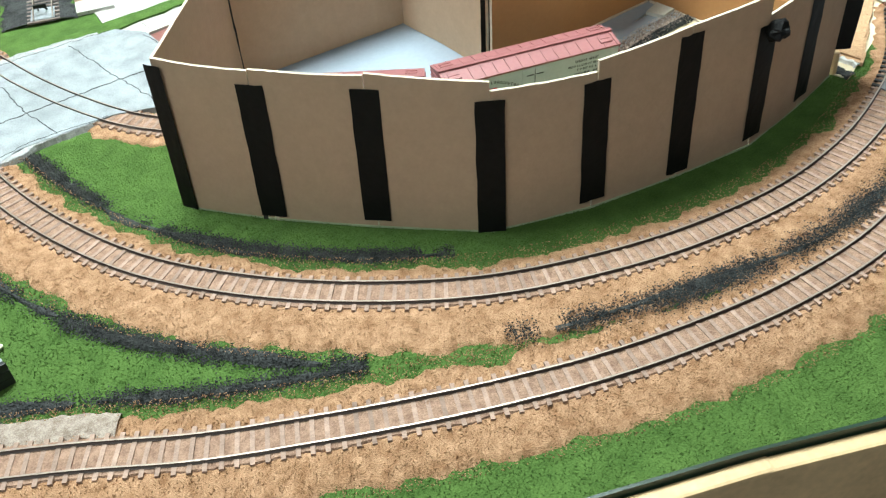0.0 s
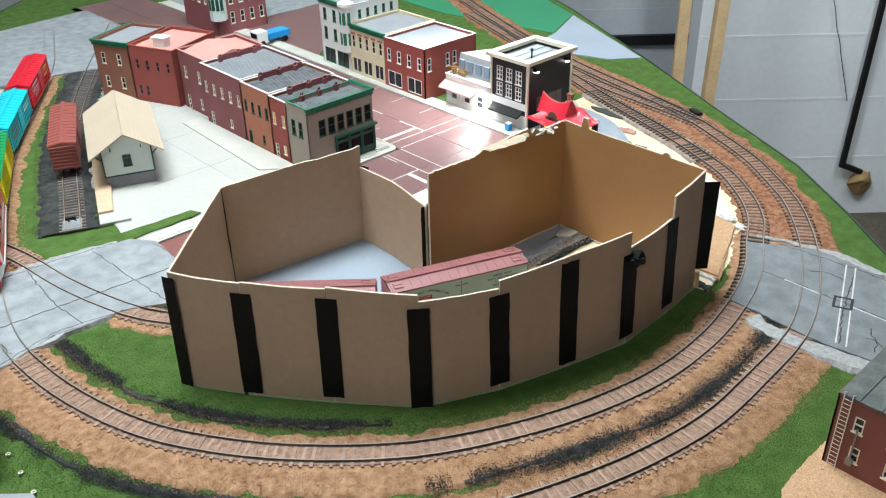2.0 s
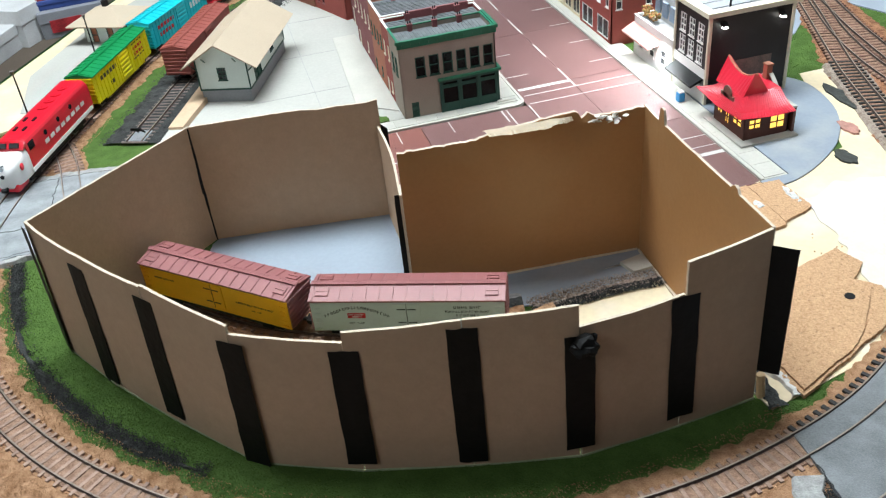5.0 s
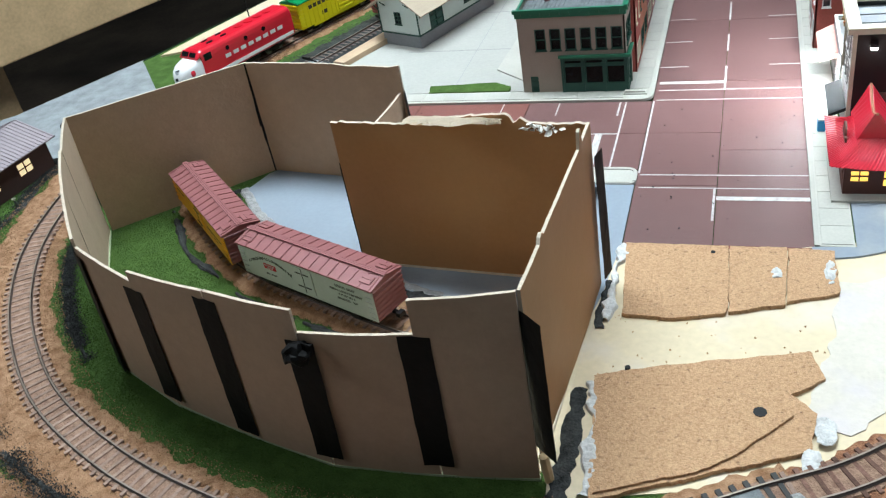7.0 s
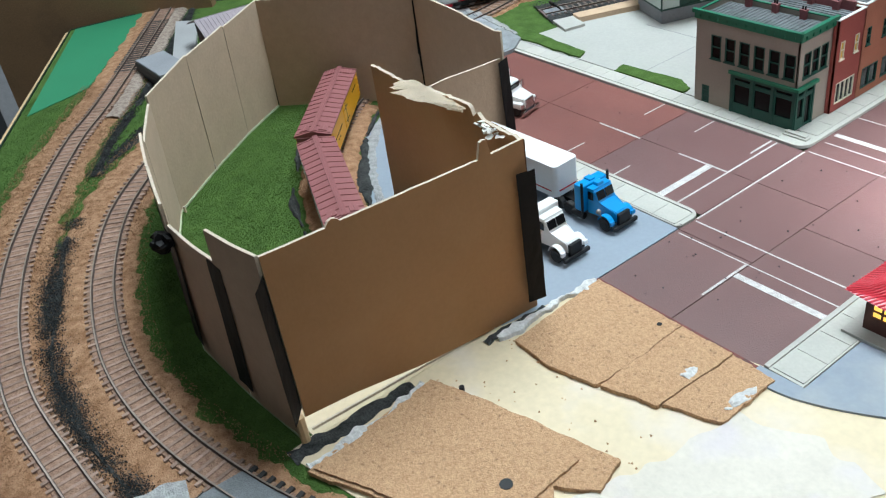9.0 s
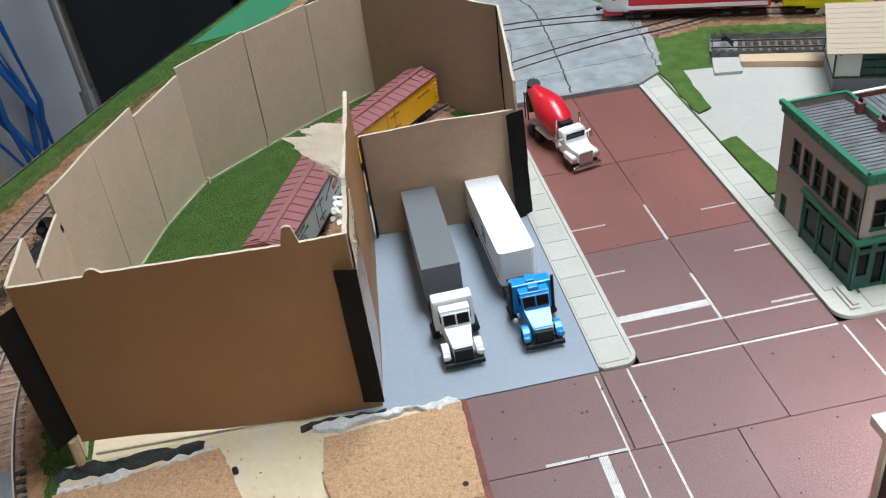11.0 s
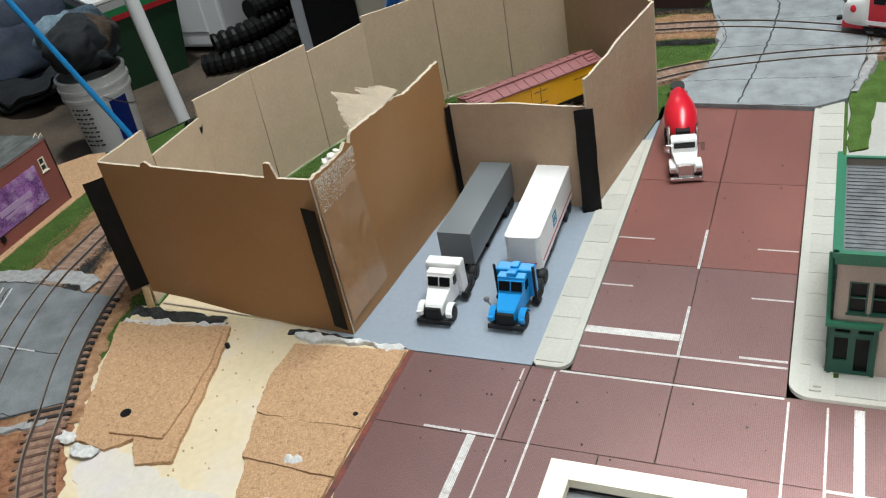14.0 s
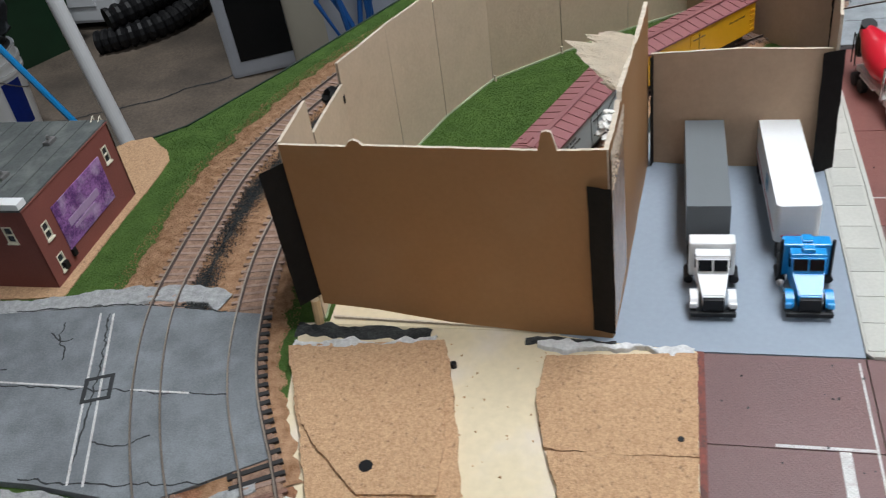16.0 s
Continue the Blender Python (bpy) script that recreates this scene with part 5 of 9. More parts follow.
def holed(bm, w, h, holes, thick, m):
    """A wall in x from 0 to w and z from 0 to h, its outer face at y 0, with openings (x0, x1, z0, z1) right through."""
    xs = sorted({0, w, *[v for o in holes for v in o[:2]]})
    zs = sorted({0, h, *[v for o in holes for v in o[2:4]]})
    solid = {}
    for i in range(len(xs) - 1):
        for k in range(len(zs) - 1):
            cx, cz = (xs[i] + xs[i + 1]) / 2, (zs[k] + zs[k + 1]) / 2
            solid[i, k] = not any(o[0] < cx < o[1] and o[2] < cz < o[3] for o in holes)
    vs = {}

    def v(i, k, s):
        if (i, k, s) not in vs:
            vs[i, k, s] = bm.verts.new(m @ Vector((xs[i], thick * s, zs[k])))
        return vs[i, k, s]
    for (i, k), on in solid.items():
        if not on:
            continue
        bm.faces.new((v(i, k, 0), v(i + 1, k, 0), v(i + 1, k + 1, 0), v(i, k + 1, 0)))
        bm.faces.new((v(i, k, 1), v(i, k + 1, 1), v(i + 1, k + 1, 1), v(i + 1, k, 1)))
        for di, dk, a, b in ((-1, 0, (0, 0), (0, 1)), (1, 0, (1, 0), (1, 1)), (0, -1, (0, 0), (1, 0)), (0, 1, (0, 1), (1, 1))):
            if not solid.get((i + di, k + dk), False):
                bm.faces.new((v(i + a[0], k + a[1], 0), v(i + b[0], k + b[1], 0), v(i + b[0], k + b[1], 1), v(i + a[0], k + a[1], 1)))


def window(parent, o, m, trim, pane=None, sill=True, bars_v=0, bars_h=1, head=False, name="window"):
    x0, x1, z0, z1 = o[:4]
    f = min(0.0009, (x1 - x0) * 0.14)
    bm = B()
    cols, rows_ = bars_v + 1, bars_h + 1
    cw, rh = (x1 - x0 - f) / cols, (z1 - z0 - f) / rows_
    holed(bm, x1 - x0, z1 - z0, [(f + i * cw, f + i * cw + cw - f, f + k * rh, f + k * rh + rh - f) for i in range(cols) for k in range(rows_)], 0.0012, m @ Matrix.Translation((x0, -0.0003, z0)))
    wd = part(name, bm, trim, parent)
    bm = B()
    block(bm, x0 + f * 0.5, x1 - f * 0.5, 0.0010, 0.0014, z0, z1, m)
    part("pane", bm, pane or GLASS, wd)
    if sill:
        bm = B()
        block(bm, x0 - 0.0008, x1 + 0.0008, -0.0012, 0.0004, z0 - 0.0010, z0, m)
        if head:
            block(bm, x0 - 0.0006, x1 + 0.0006, -0.0008, 0.0004, z1, z1 + 0.0014, m)
        part("sill", bm, trim, wd)
    return wd


def faces_of(x0, x1, y0, y1):
    """The placing of the four outer faces: origin at the lower left corner seen from outside."""
    return {"s": (Matrix.Translation((x0, y0, 0)), x1 - x0),
            "e": (Matrix.Translation((x1, y0, 0)) @ Matrix.Rotation(radians(90), 4, "Z"), y1 - y0),
            "n": (Matrix.Translation((x1, y1, 0)) @ Matrix.Rotation(radians(180), 4, "Z"), x1 - x0),
            "w": (Matrix.Translation((x0, y1, 0)) @ Matrix.Rotation(radians(-90), 4, "Z"), y1 - y0)}


def row_of(n, a, b, w, z0, z1):
    """n openings of width w, evenly from a to b."""
    gap = (b - a - n * w) / max(1, n - 1) if n > 1 else 0
    return [(a + i * (w + gap), a + i * (w + gap) + w, z0, z1) for i in range(n)]


def house(name, label, x0, x1, y0, y1, h, mat, openings, trim=CREAMTRIM, roof=ROOFGREY, parapet=0.004, cornice=None, m=None, chimneys=(), pane=None, cornice_sides="s", bars=(0, 1), cap=None, category="building"):
    hs = thing(name, label, category, m, group="model town buildings")
    fs = faces_of(x0, x1, y0, y1)
    for side, (q, w) in fs.items():
        holes = [o for o in openings.get(side, [])]
        bm = B()
        holed(bm, w, h + parapet, holes, 0.0016, q)
        wl = part("wall", bm, mat, hs)
        for o in holes:
            tag = o[4] if len(o) > 4 else "w"
            if tag == "w":
                window(hs, o, q, trim, pane, bars_v=bars[0], bars_h=bars[1])
            elif tag == "p":
                window(hs, o, q, trim, YELLOWPOSTER, bars_v=bars[0], bars_h=bars[1])
            elif tag == "d":
                window(hs, o, q, trim, DARKGREEN, sill=False, bars_h=2, name="door")
            elif tag == "s":
                window(hs, o, q, trim, pane, sill=False, bars_v=1, bars_h=0, name="shop_window")
    bm = B()
    block(bm, x0 + 0.0014, x1 - 0.0014, y0 + 0.0014, y1 - 0.0014, h - 0.0015, h)
    rf = part("roof", bm, roof, hs)
    bm = B()
    for a, b, c, d in ((x0 - 0.0005, x1 + 0.0005, y0 - 0.0005, y0 + 0.0021), (x0 - 0.0005, x1 + 0.0005, y1 - 0.0021, y1 + 0.0005), (x0 - 0.0005, x0 + 0.0021, y0 + 0.0021, y1 - 0.0021), (x1 - 0.0021, x1 + 0.0005, y0 + 0.0021, y1 - 0.0021)):
        block(bm, a, b, c, d, h + parapet, h + parapet + 0.0009)
    part("coping", bm, cap or mat, hs)
    if cornice:
        for side in cornice_sides:
            q, w = fs[side]
            bm = B()
            block(bm, -0.0028, w + 0.0028, -0.0034, 0.0, h + parapet - 0.0012, h + parapet + 0.0022, q)
            block(bm, -0.0012, w + 0.0012, -0.0018, 0.0, h + parapet - 0.0065, h + parapet - 0.0012, q)
            c = part("cornice", bm, cornice, hs)
            n = max(3, int(w / 0.009))
            for i in range(n):
                bm = B()
                x = w * (i + 0.5) / n
                block(bm, x - 0.0007, x + 0.0007, -0.0030, -0.0018, h + parapet - 0.0045, h + parapet - 0.0012, q)
                part("bracket", bm, cornice, c)
    for cx, cy in chimneys:
        bm = B()
        block(bm, cx - 0.0026, cx + 0.0026, cy - 0.0020, cy + 0.0020, h - 0.001, h + 0.0075)
        block(bm, cx - 0.0031, cx + 0.0031, cy - 0.0025, cy + 0.0025, h + 0.0065, h + 0.0085)
        ch = part("chimney", bm, BRICK_MAROON, hs)
        bm = B()
        for s in (-1, 1):
            rod(bm, (cx + s * 0.0012, cy, h + 0.008), (cx + s * 0.0012, cy, h + 0.0115), 0.0008, 8)
        part("chimney_pot", bm, BLACK, ch)
    return hs


def ribbed_roof(parent, x0, x1, y0, y1, z, mat, step=0.0035, along_x=True):
    bm = B()
    if along_x:
        n = int((x1 - x0) / step)
        for i in range(n):
            x = x0 + (i + 0.5) * step
            block(bm, x - 0.0005, x + 0.0005, y0, y1, z, z + 0.0006)
    else:
        n = int((y1 - y0) / step)
        for i in range(n):
            y = y0 + (i + 0.5) * step
            block(bm, x0, x1, y - 0.0005, y + 0.0005, z, z + 0.0006)
    return part("roof_seam", bm, mat, parent)


# corner shop with the green storefront
X0, X1 = -0.1325, -0.0260
q_s = row_of(6, 0.0170, 0.1035, 0.0108, 0.0480, 0.0705)
corner = house("corner_shop", "taupe corner shop with dark green storefront and cornice", X0, X1, 0.180, 0.226, 0.0845, STONE_TAUPE,
               {"s": q_s + [(0.0085, 0.0165, 0.003, 0.020, "d")], "w": row_of(2, 0.010, 0.034, 0.0085, 0.048, 0.069), "e": row_of(3, 0.007, 0.041, 0.0100, 0.0480, 0.0705)},
               trim=DARKGREEN, cornice=GREENTRIM, cornice_sides="se", roof=ROOFDARK, parapet=0.005, bars=(0, 1), pane=SHADEGLASS, cap=GREENTRIM, chimneys=[(X0 + 0.024, 0.2215), (X0 + 0.052, 0.2215), (X0 + 0.080, 0.2215)])
ribbed_roof(corner, X0 + 0.003, X1 - 0.003, 0.183, 0.224, 0.0845, ROOFDARK, 0.0042)
SOUTH = Matrix.Translation((-0.0915, 0.1787, 0.002))
EAST = Matrix.Translation((X1 + 0.0013, 0.1787, 0.002)) @ Matrix.Rotation(radians(90), 4, "Z")
for q, w, cells in ((SOUTH, 0.0668, row_of(3, 0.003, 0.0640, 0.0182, 0.0095, 0.0290) + row_of(3, 0.003, 0.0640, 0.0182, 0.0310, 0.0355)), (EAST, 0.0260, row_of(1, 0.002, 0.0130, 0.0095, 0.0095, 0.0290) + row_of(1, 0.0135, 0.0245, 0.0095, 0.0015, 0.0290) + row_of(2, 0.002, 0.0245, 0.0100, 0.0310, 0.0355))):
    bm = B()
    holed(bm, w, 0.038, cells, 0.0012, q)
    front = part("storefront", bm, DARKGREEN, corner, "dark green storefront")
    for o in cells:
        window(corner, o, q, DARKGREEN, SHADEGLASS, sill=False, bars_h=0, name="shop_window")
    for k in range(4 if w > 0.05 else 2):
        bm = B()
        x = 0.0012 + k * (w - 0.0024) / (3 if w > 0.05 else 1)
        block(bm, x - 0.0011, x + 0.0011, -0.0009, -0.00005, 0.0, 0.038, q)
        part("pilaster", bm, DARKGREEN, front)
bm = B()
block(bm, -0.0930, -0.0215, 0.1762, 0.1786, 0.0400, 0.0428)
block(bm, -0.0246, -0.0215, 0.1786, 0.2060, 0.0400, 0.0428)
part("shop_cornice", bm, GREENTRIM, corner)
for k in range(2):
    bm = B()
    block(bm, -0.0300 + 0.002 * k, -0.0060 - 0.002 * k, 0.1700 + 0.002 * k, 0.1765, 0.002 + 0.0015 * k, 0.0035 + 0.0015 * k)
    part("step", bm, WALK, corner)

# brick row behind it
ROW = [("brick_store", "dark red brick store with yellow posters in the row", 0.2265, 0.2660, 0.0830, BRICK_RED, 2, "p", ROOFDARK),
       ("brick_store", "orange brick store in the row", 0.2665, 0.3350, 0.0850, BRICK_ORANGE, 4, "w", ROOFDARK),
       ("brick_store", "maroon brick store with white upper windows", 0.3355, 0.4400, 0.0870, BRICK_MAROON, 5, "w", ROOFGREY)]
for nm, lb, ya, yb, h, mat, n, tag, rf in ROW:
    L = yb - ya
    w = 0.0062
    up = [o + (tag,) for o in row_of(n, 0.006, L - 0.006, w, 0.050, 0.0665)]
    low = [(L * 0.12, L * 0.12 + 0.0075, 0.002, 0.021, "d"), (L * 0.62, L * 0.62 + 0.0062, 0.010, 0.0225, tag)]
    up_e = [o + (tag,) for o in row_of(max(2, n - 1), 0.006, L - 0.006, w, 0.050, 0.0665)]
    hs = house(nm, lb, X0 + 0.0005, -0.0215, ya, yb, h, mat, {"w": up + low, "e": up_e + [o + ("s",) for o in row_of(2, 0.006, L - 0.006, L * 0.36, 0.008, 0.028)]},
               trim=CREAMTRIM if tag != "w" or n == 5 else DARKGREEN, roof=rf, parapet=0.004, cap=STONE_WHITE,
               chimneys=[(X0 + 0.030, yb - 0.008), (X0 + 0.062, yb - 0.007), (X0 + 0.088, yb - 0.009)])
    ribbed_roof(hs, X0 + 0.004, -0.024, ya + 0.003, yb - 0.003, h, rf, 0.0045, along_x=False)
    bm = B()
    block(bm, X0 + 0.03, -0.030, yb - 0.0045, yb - 0.0015, h, h + 0.0085)
    part("firewall", bm, BRICK_MAROON, hs)
pink = house("brick_store", "brick store with pale pink pitched parapet roof", X0 + 0.008, -0.0215, 0.4405, 0.5200, 0.088, BRICK_MAROON,
             {"w": [o + ("w",) for o in row_of(2, 0.014, 0.060, 0.0065, 0.052, 0.070)] + [(0.012, 0.020, 0.002, 0.024, "d"), (0.050, 0.0565, 0.010, 0.026, "w")], "e": row_of(3, 0.01, 0.068, 0.0075, 0.05, 0.067)}, roof=ROOFPINK, cap=ROOFPINK)
bm = B()
for (a, b) in ((X0 + 0.012, -0.028),):
    prism(bm, [(a, 0.0), (b, 0.0), ((a + b) / 2, 0.009)], 0.444, 0.516, Matrix(((1, 0, 0, 0), (0, 0, 1, 0), (0, 1, 0, 0.088), (0, 0, 0, 1))))
part("pitched_cap", bm, ROOFPINK, pink)
q_sky = Matrix.Translation((-0.1330, 0.521, 0)) @ Matrix.Rotation(radians(22), 4, "Z")
sky = house("brick_works", "red brick works with white roof skylight", 0, 0.105, 0, 0.085, 0.086, BRICK_RED,
            {"w": [o + ("w",) for o in row_of(4, 0.010, 0.076, 0.0065, 0.054, 0.070)] + [o + ("w",) for o in row_of(2, 0.008, 0.028, 0.0065, 0.012, 0.028)]}, trim=BRICK_MAROON, roof=ROOFPINK, m=q_sky)
bm = B()
block(bm, 0.020, 0.034, 0.030, 0.052, 0.085, 0.099)
block(bm, 0.018, 0.036, 0.028, 0.054, 0.099, 0.101)
part("skylight", bm, STONE_WHITE, sky, "white louvred skylight")
q_far = Matrix.Translation((-0.1665, 0.600, 0)) @ Matrix.Rotation(radians(24), 4, "Z")
house("brick_hotel", "brown brick corner house with green cornice", 0, 0.095, 0, 0.066, 0.088, BRICK_BROWN,
      {"w": [o + ("w",) for o in row_of(2, 0.012, 0.050, 0.0075, 0.056, 0.074)] + [o + ("w",) for o in row_of(2, 0.012, 0.050, 0.0075, 0.018, 0.036)], "n": row_of(3, 0.012, 0.085, 0.0075, 0.054, 0.072)},
      cornice=GREENTRIM, cornice_sides="nw", roof=ROOFGREY, m=q_far)
# turreted brick block at the far end
tur = house("brick_block", "far brick block with pale green corner bay", 0.105, 0.215, 0.800, 0.92, 0.098, BRICK_MAROON,
            {"s": row_of(4, 0.030, 0.104, 0.009, 0.055, 0.078) + row_of(4, 0.030, 0.104, 0.009, 0.018, 0.040), "w": row_of(4, 0.010, 0.090, 0.009, 0.055, 0.078)})
bm = B()
loft(bm, [[(0.112 + r * math.cos(a), 0.803 + r * math.sin(a), z) for a in [2 * math.pi * (i + 0.5) / 8 for i in range(8)]] for z, r in ((0.030, 0.016), (0.094, 0.016), (0.096, 0.018), (0.101, 0.018), (0.104, 0.013))])
bay = part("corner_bay", bm, STUCCO, tur, "pale green corner bay")
for i in range(4):
    bm = B()
    a = radians(180 + 30 * i)
    q = Matrix.Translation((0.112 + 0.0150 * math.cos(a), 0.803 + 0.0150 * math.sin(a), 0)) @ Matrix.Rotation(a, 4, "Z")
    block(bm, -0.0005, 0.0012, -0.003, 0.003, 0.050, 0.082, q)
    part("bay_window", bm, DARKGREEN, bay)

# opposite side of the cross street
XE = 0.160
white_tall = house("victorian_block", "white three-storey block with green storefront and bay", XE - 0.006, 0.262, 0.455, 0.535, 0.108, STONE_WHITE,
                   {"w": [o + ("w",) for o in row_of(3, 0.010, 0.070, 0.0085, 0.078, 0.098)] + [o + ("w",) for o in row_of(3, 0.010, 0.070, 0.0085, 0.045, 0.066)] + [(0.008, 0.036, 0.004, 0.030, "s"), (0.042, 0.072, 0.004, 0.030, "s")],
                    "s": row_of(5, 0.020, 0.095, 0.006, 0.088, 0.102)}, trim=GREENTRIM, cornice=GREENTRIM, cornice_sides="w", roof=ROOFGREY)
bm = B()
loft(bm, [[(XE - 0.006 + r * math.cos(a), 0.462 + r * math.sin(a), z) for a in [2 * math.pi * (i + 0.5) / 8 for i in range(8)]] for z, r in ((0.036, 0.011), (0.110, 0.011), (0.112, 0.014), (0.116, 0.014), (0.117, 0.010), (0.126, 0.002))])
tb = part("turret", bm, STONE_WHITE, white_tall)
for z in (0.048, 0.082):
    for i in range(4):
        a = radians(120 + 45 * i)
        bm = B()
        q = Matrix.Translation((XE - 0.006 + 0.0104 * math.cos(a), 0.462 + 0.0104 * math.sin(a), 0)) @ Matrix.Rotation(a, 4, "Z")
        block(bm, -0.0004, 0.0010, -0.0026, 0.0026, z, z + 0.020, q)
        part("bay_window", bm, GREENTRIM, tb)
cream = house("cream_store", "cream and orange brick store with arched upper windows", XE - 0.008, 0.262, 0.364, 0.4545, 0.080, BRICK_CREAM,
              {"w": [o + ("w",) for o in row_of(5, 0.007, 0.084, 0.0085, 0.047, 0.068)] + [o + ("s",) for o in row_of(3, 0.006, 0.085, 0.022, 0.006, 0.030)]}, trim=CREAMTRIM, cornice=GREENTRIM, cornice_sides="w", roof=ROOFGREY, pane=GLASS)
bm = B()
for o in row_of(5, 0.007, 0.084, 0.0085, 0.047, 0.068):
    block(bm, o[0] - 0.001, o[1] + 0.001, -0.0010, 0.0, o[3] + 0.001, o[3] + 0.004, faces_of(XE - 0.008, 0.262, 0.364, 0.4545)["w"][0])
part("window_hood", bm, BRICK_ORANGE, cream, "orange window hoods")
house("brick_store", "red brick end store with white shopfront", XE - 0.010, 0.262, 0.268, 0.3635, 0.078, BRICK_RED,
      {"w": [o + ("w",) for o in row_of(4, 0.008, 0.088, 0.0085, 0.046, 0.066)] + [o + ("s",) for o in row_of(2, 0.008, 0.088, 0.033, 0.006, 0.030)], "s": [(0.006, 0.014, 0.045, 0.066, "w"), (0.045, 0.053, 0.045, 0.066, "w"), (0.060, 0.068, 0.045, 0.066, "w")]},
      trim=STONE_WHITE, roof=ROOFGREY, cap=STONE_WHITE)
# low white cafe
cafe = house("white_cafe", "low white cafe with flower boxes and pink awning", 0.166, 0.262, 0.144, 0.238, 0.044, STONE_WHITE,
             {"w": [o + ("w",) for o in row_of(3, 0.012, 0.080, 0.013, 0.012, 0.030)]}, trim=STONE_WHITE, roof=ROOFPALE)
bm = B()
prism(bm, [(0.190, 0.044), (0.262, 0.044), (0.262, 0.064), (0.196, 0.074)], 0.146, 0.236, Matrix(((1, 0, 0, 0), (0, 0, 1, 0), (0, 1, 0, 0), (0, 0, 0, 1))))
part("upper_storey", bm, ROOFPALE, cafe, "pale grey set-back upper storey")
for i in range(5):
    bm = B()
    y = 0.152 + i * 0.0175
    block(bm, 0.1895, 0.1925, y, y + 0.011, 0.049, 0.066)
    part("attic_window", bm, material("sky_pane", (0.25, 0.32, 0.42), 0.2, bump=0), cafe)
rng = random.Random(9)
bm = B()
for i in range(130):
    p = Vector((rng.uniform(0.172, 0.184), rng.uniform(0.205, 0.236), 0.049 + rng.uniform(0, 0.008)))
    bmesh.ops.create_icosphere(bm, subdivisions=1, radius=rng.uniform(0.0008, 0.0018), matrix=Matrix.Translation(p))
part("flowers", bm, material("flowers", (0.45, 0.10, 0.05), 0.8, vary=0.4, scale=500, colour2=(0.05, 0.2, 0.04)), cafe, "red and green flower clumps")
bm = B()
prism(bm, [(0.1655, 0.040), (0.1655, 0.034), (0.150, 0.030), (0.150, 0.032)], 0.172, 0.238, Matrix(((1, 0, 0, 0), (0, 0, 1, 0), (0, 1, 0, 0), (0, 0, 0, 1))))
part("awning", bm, material("pink_awning", (0.70, 0.36, 0.32), 0.8), cafe, "faded pink awning")
# tall black-fronted block
BX0, BX1, BY0, BY1 = 0.1680, 0.2620, 0.0740, 0.1430
tall = house("black_front_block", "tall narrow block with black walls, white windows and cream parapet", BX0, BX1, BY0, BY1, 0.094, BLACKPAINT,
             {"w": [o + ("w",) for o in row_of(3, 0.010, 0.058, 0.0115, 0.066, 0.086)] + [o + ("w",) for o in row_of(3, 0.010, 0.058, 0.0115, 0.043, 0.062)]}, trim=STONE_WHITE, bars=(1, 2), roof=ROOFGREY, parapet=0.006, pane=BLACKPAINT)
fs = faces_of(BX0, BX1, BY0, BY1)
bm = B()
for a, b, c, d in ((BX0 - 0.006, BX1 + 0.006, BY0 - 0.006, BY0 + 0.004), (BX0 - 0.006, BX1 + 0.006, BY1 - 0.004, BY1 + 0.006), (BX0 - 0.006, BX0 + 0.004, BY0 + 0.004, BY1 - 0.004), (BX1 - 0.004, BX1 + 0.006, BY0 + 0.004, BY1 - 0.004)):
    bm = B()
    block(bm, a, b, c, d, 0.0985, 0.1035)
    part("parapet", bm, CREAMTRIM, tall, "broad cream parapet")
for x, y in ((BX0, BY0), (BX0, BY1), (BX1, BY0)):
    bm = B()
    block(bm, x - 0.0016, x + 0.0016, y - 0.0016, y + 0.0016, 0, 0.0985)
    part("corner_post", bm, CREAMTRIM, tall)
bm = B()
block(bm, 0.0, 0.069, -0.0012, -0.0002, 0.030, 0.040, fs["w"][0])
block(bm, 0.0, 0.069, -0.0010, -0.0002, 0.0, 0.022, fs["w"][0])
part("white_band", bm, STONE_WHITE, tall)
bm = B()
prism(bm, [(0.0, 0.030), (0.0, 0.027), (-0.014, 0.021), (-0.0145, 0.0235)], 0.006, 0.063, fs["w"][0] @ Matrix(((0, 0, 1, 0), (1, 0, 0, 0), (0, 1, 0, 0), (0, 0, 0, 1))))
part("awning", bm, BLACK, tall, "black shop awning")
bm = B()
block(bm, 0.020, 0.074, -0.0012, -0.0003, 0.012, 0.046, fs["s"][0])
mural = part("mural_panel", bm, material("faded_mural", (0.22, 0.14, 0.12), 0.7, vary=0.4, scale=120, colour2=(0.08, 0.07, 0.06)), tall, "faded brown painted panel")
for x in (0.014, 0.080):
    bm = B()
    block(bm, x - 0.0028, x + 0.0028, -0.006, 0.0, 0.0870, 0.0905, fs["s"][0], bevel=0.0008)
    lp = part("wall_lamp", bm, BLACK, tall)
    bm = B()
    block(bm, x - 0.0024, x + 0.0024, -0.0064, -0.0022, 0.0855, 0.0869, fs["s"][0])
    part("lamp_lens", bm, LAMPGLOW, lp)
bm = B()
rod(bm, (0.205, 0.100, 0.094), (0.205, 0.100, 0.108), 0.0012, 8)
bmesh.ops.create_uvsphere(bm, u_segments=10, v_segments=6, radius=0.0024, matrix=Matrix.Translation((0.205, 0.100, 0.1065)))
part("vent_pipe", bm, BLACK, tall)
for i in range(3):
    bm = B()
    block(bm, BX0 + 0.006, BX1 - 0.006, BY0 + 0.010 + i * 0.018, BY0 + 0.024 + i * 0.018, 0.094, 0.0950)
    part("roof_panel", bm, ROOFGREY, tall)

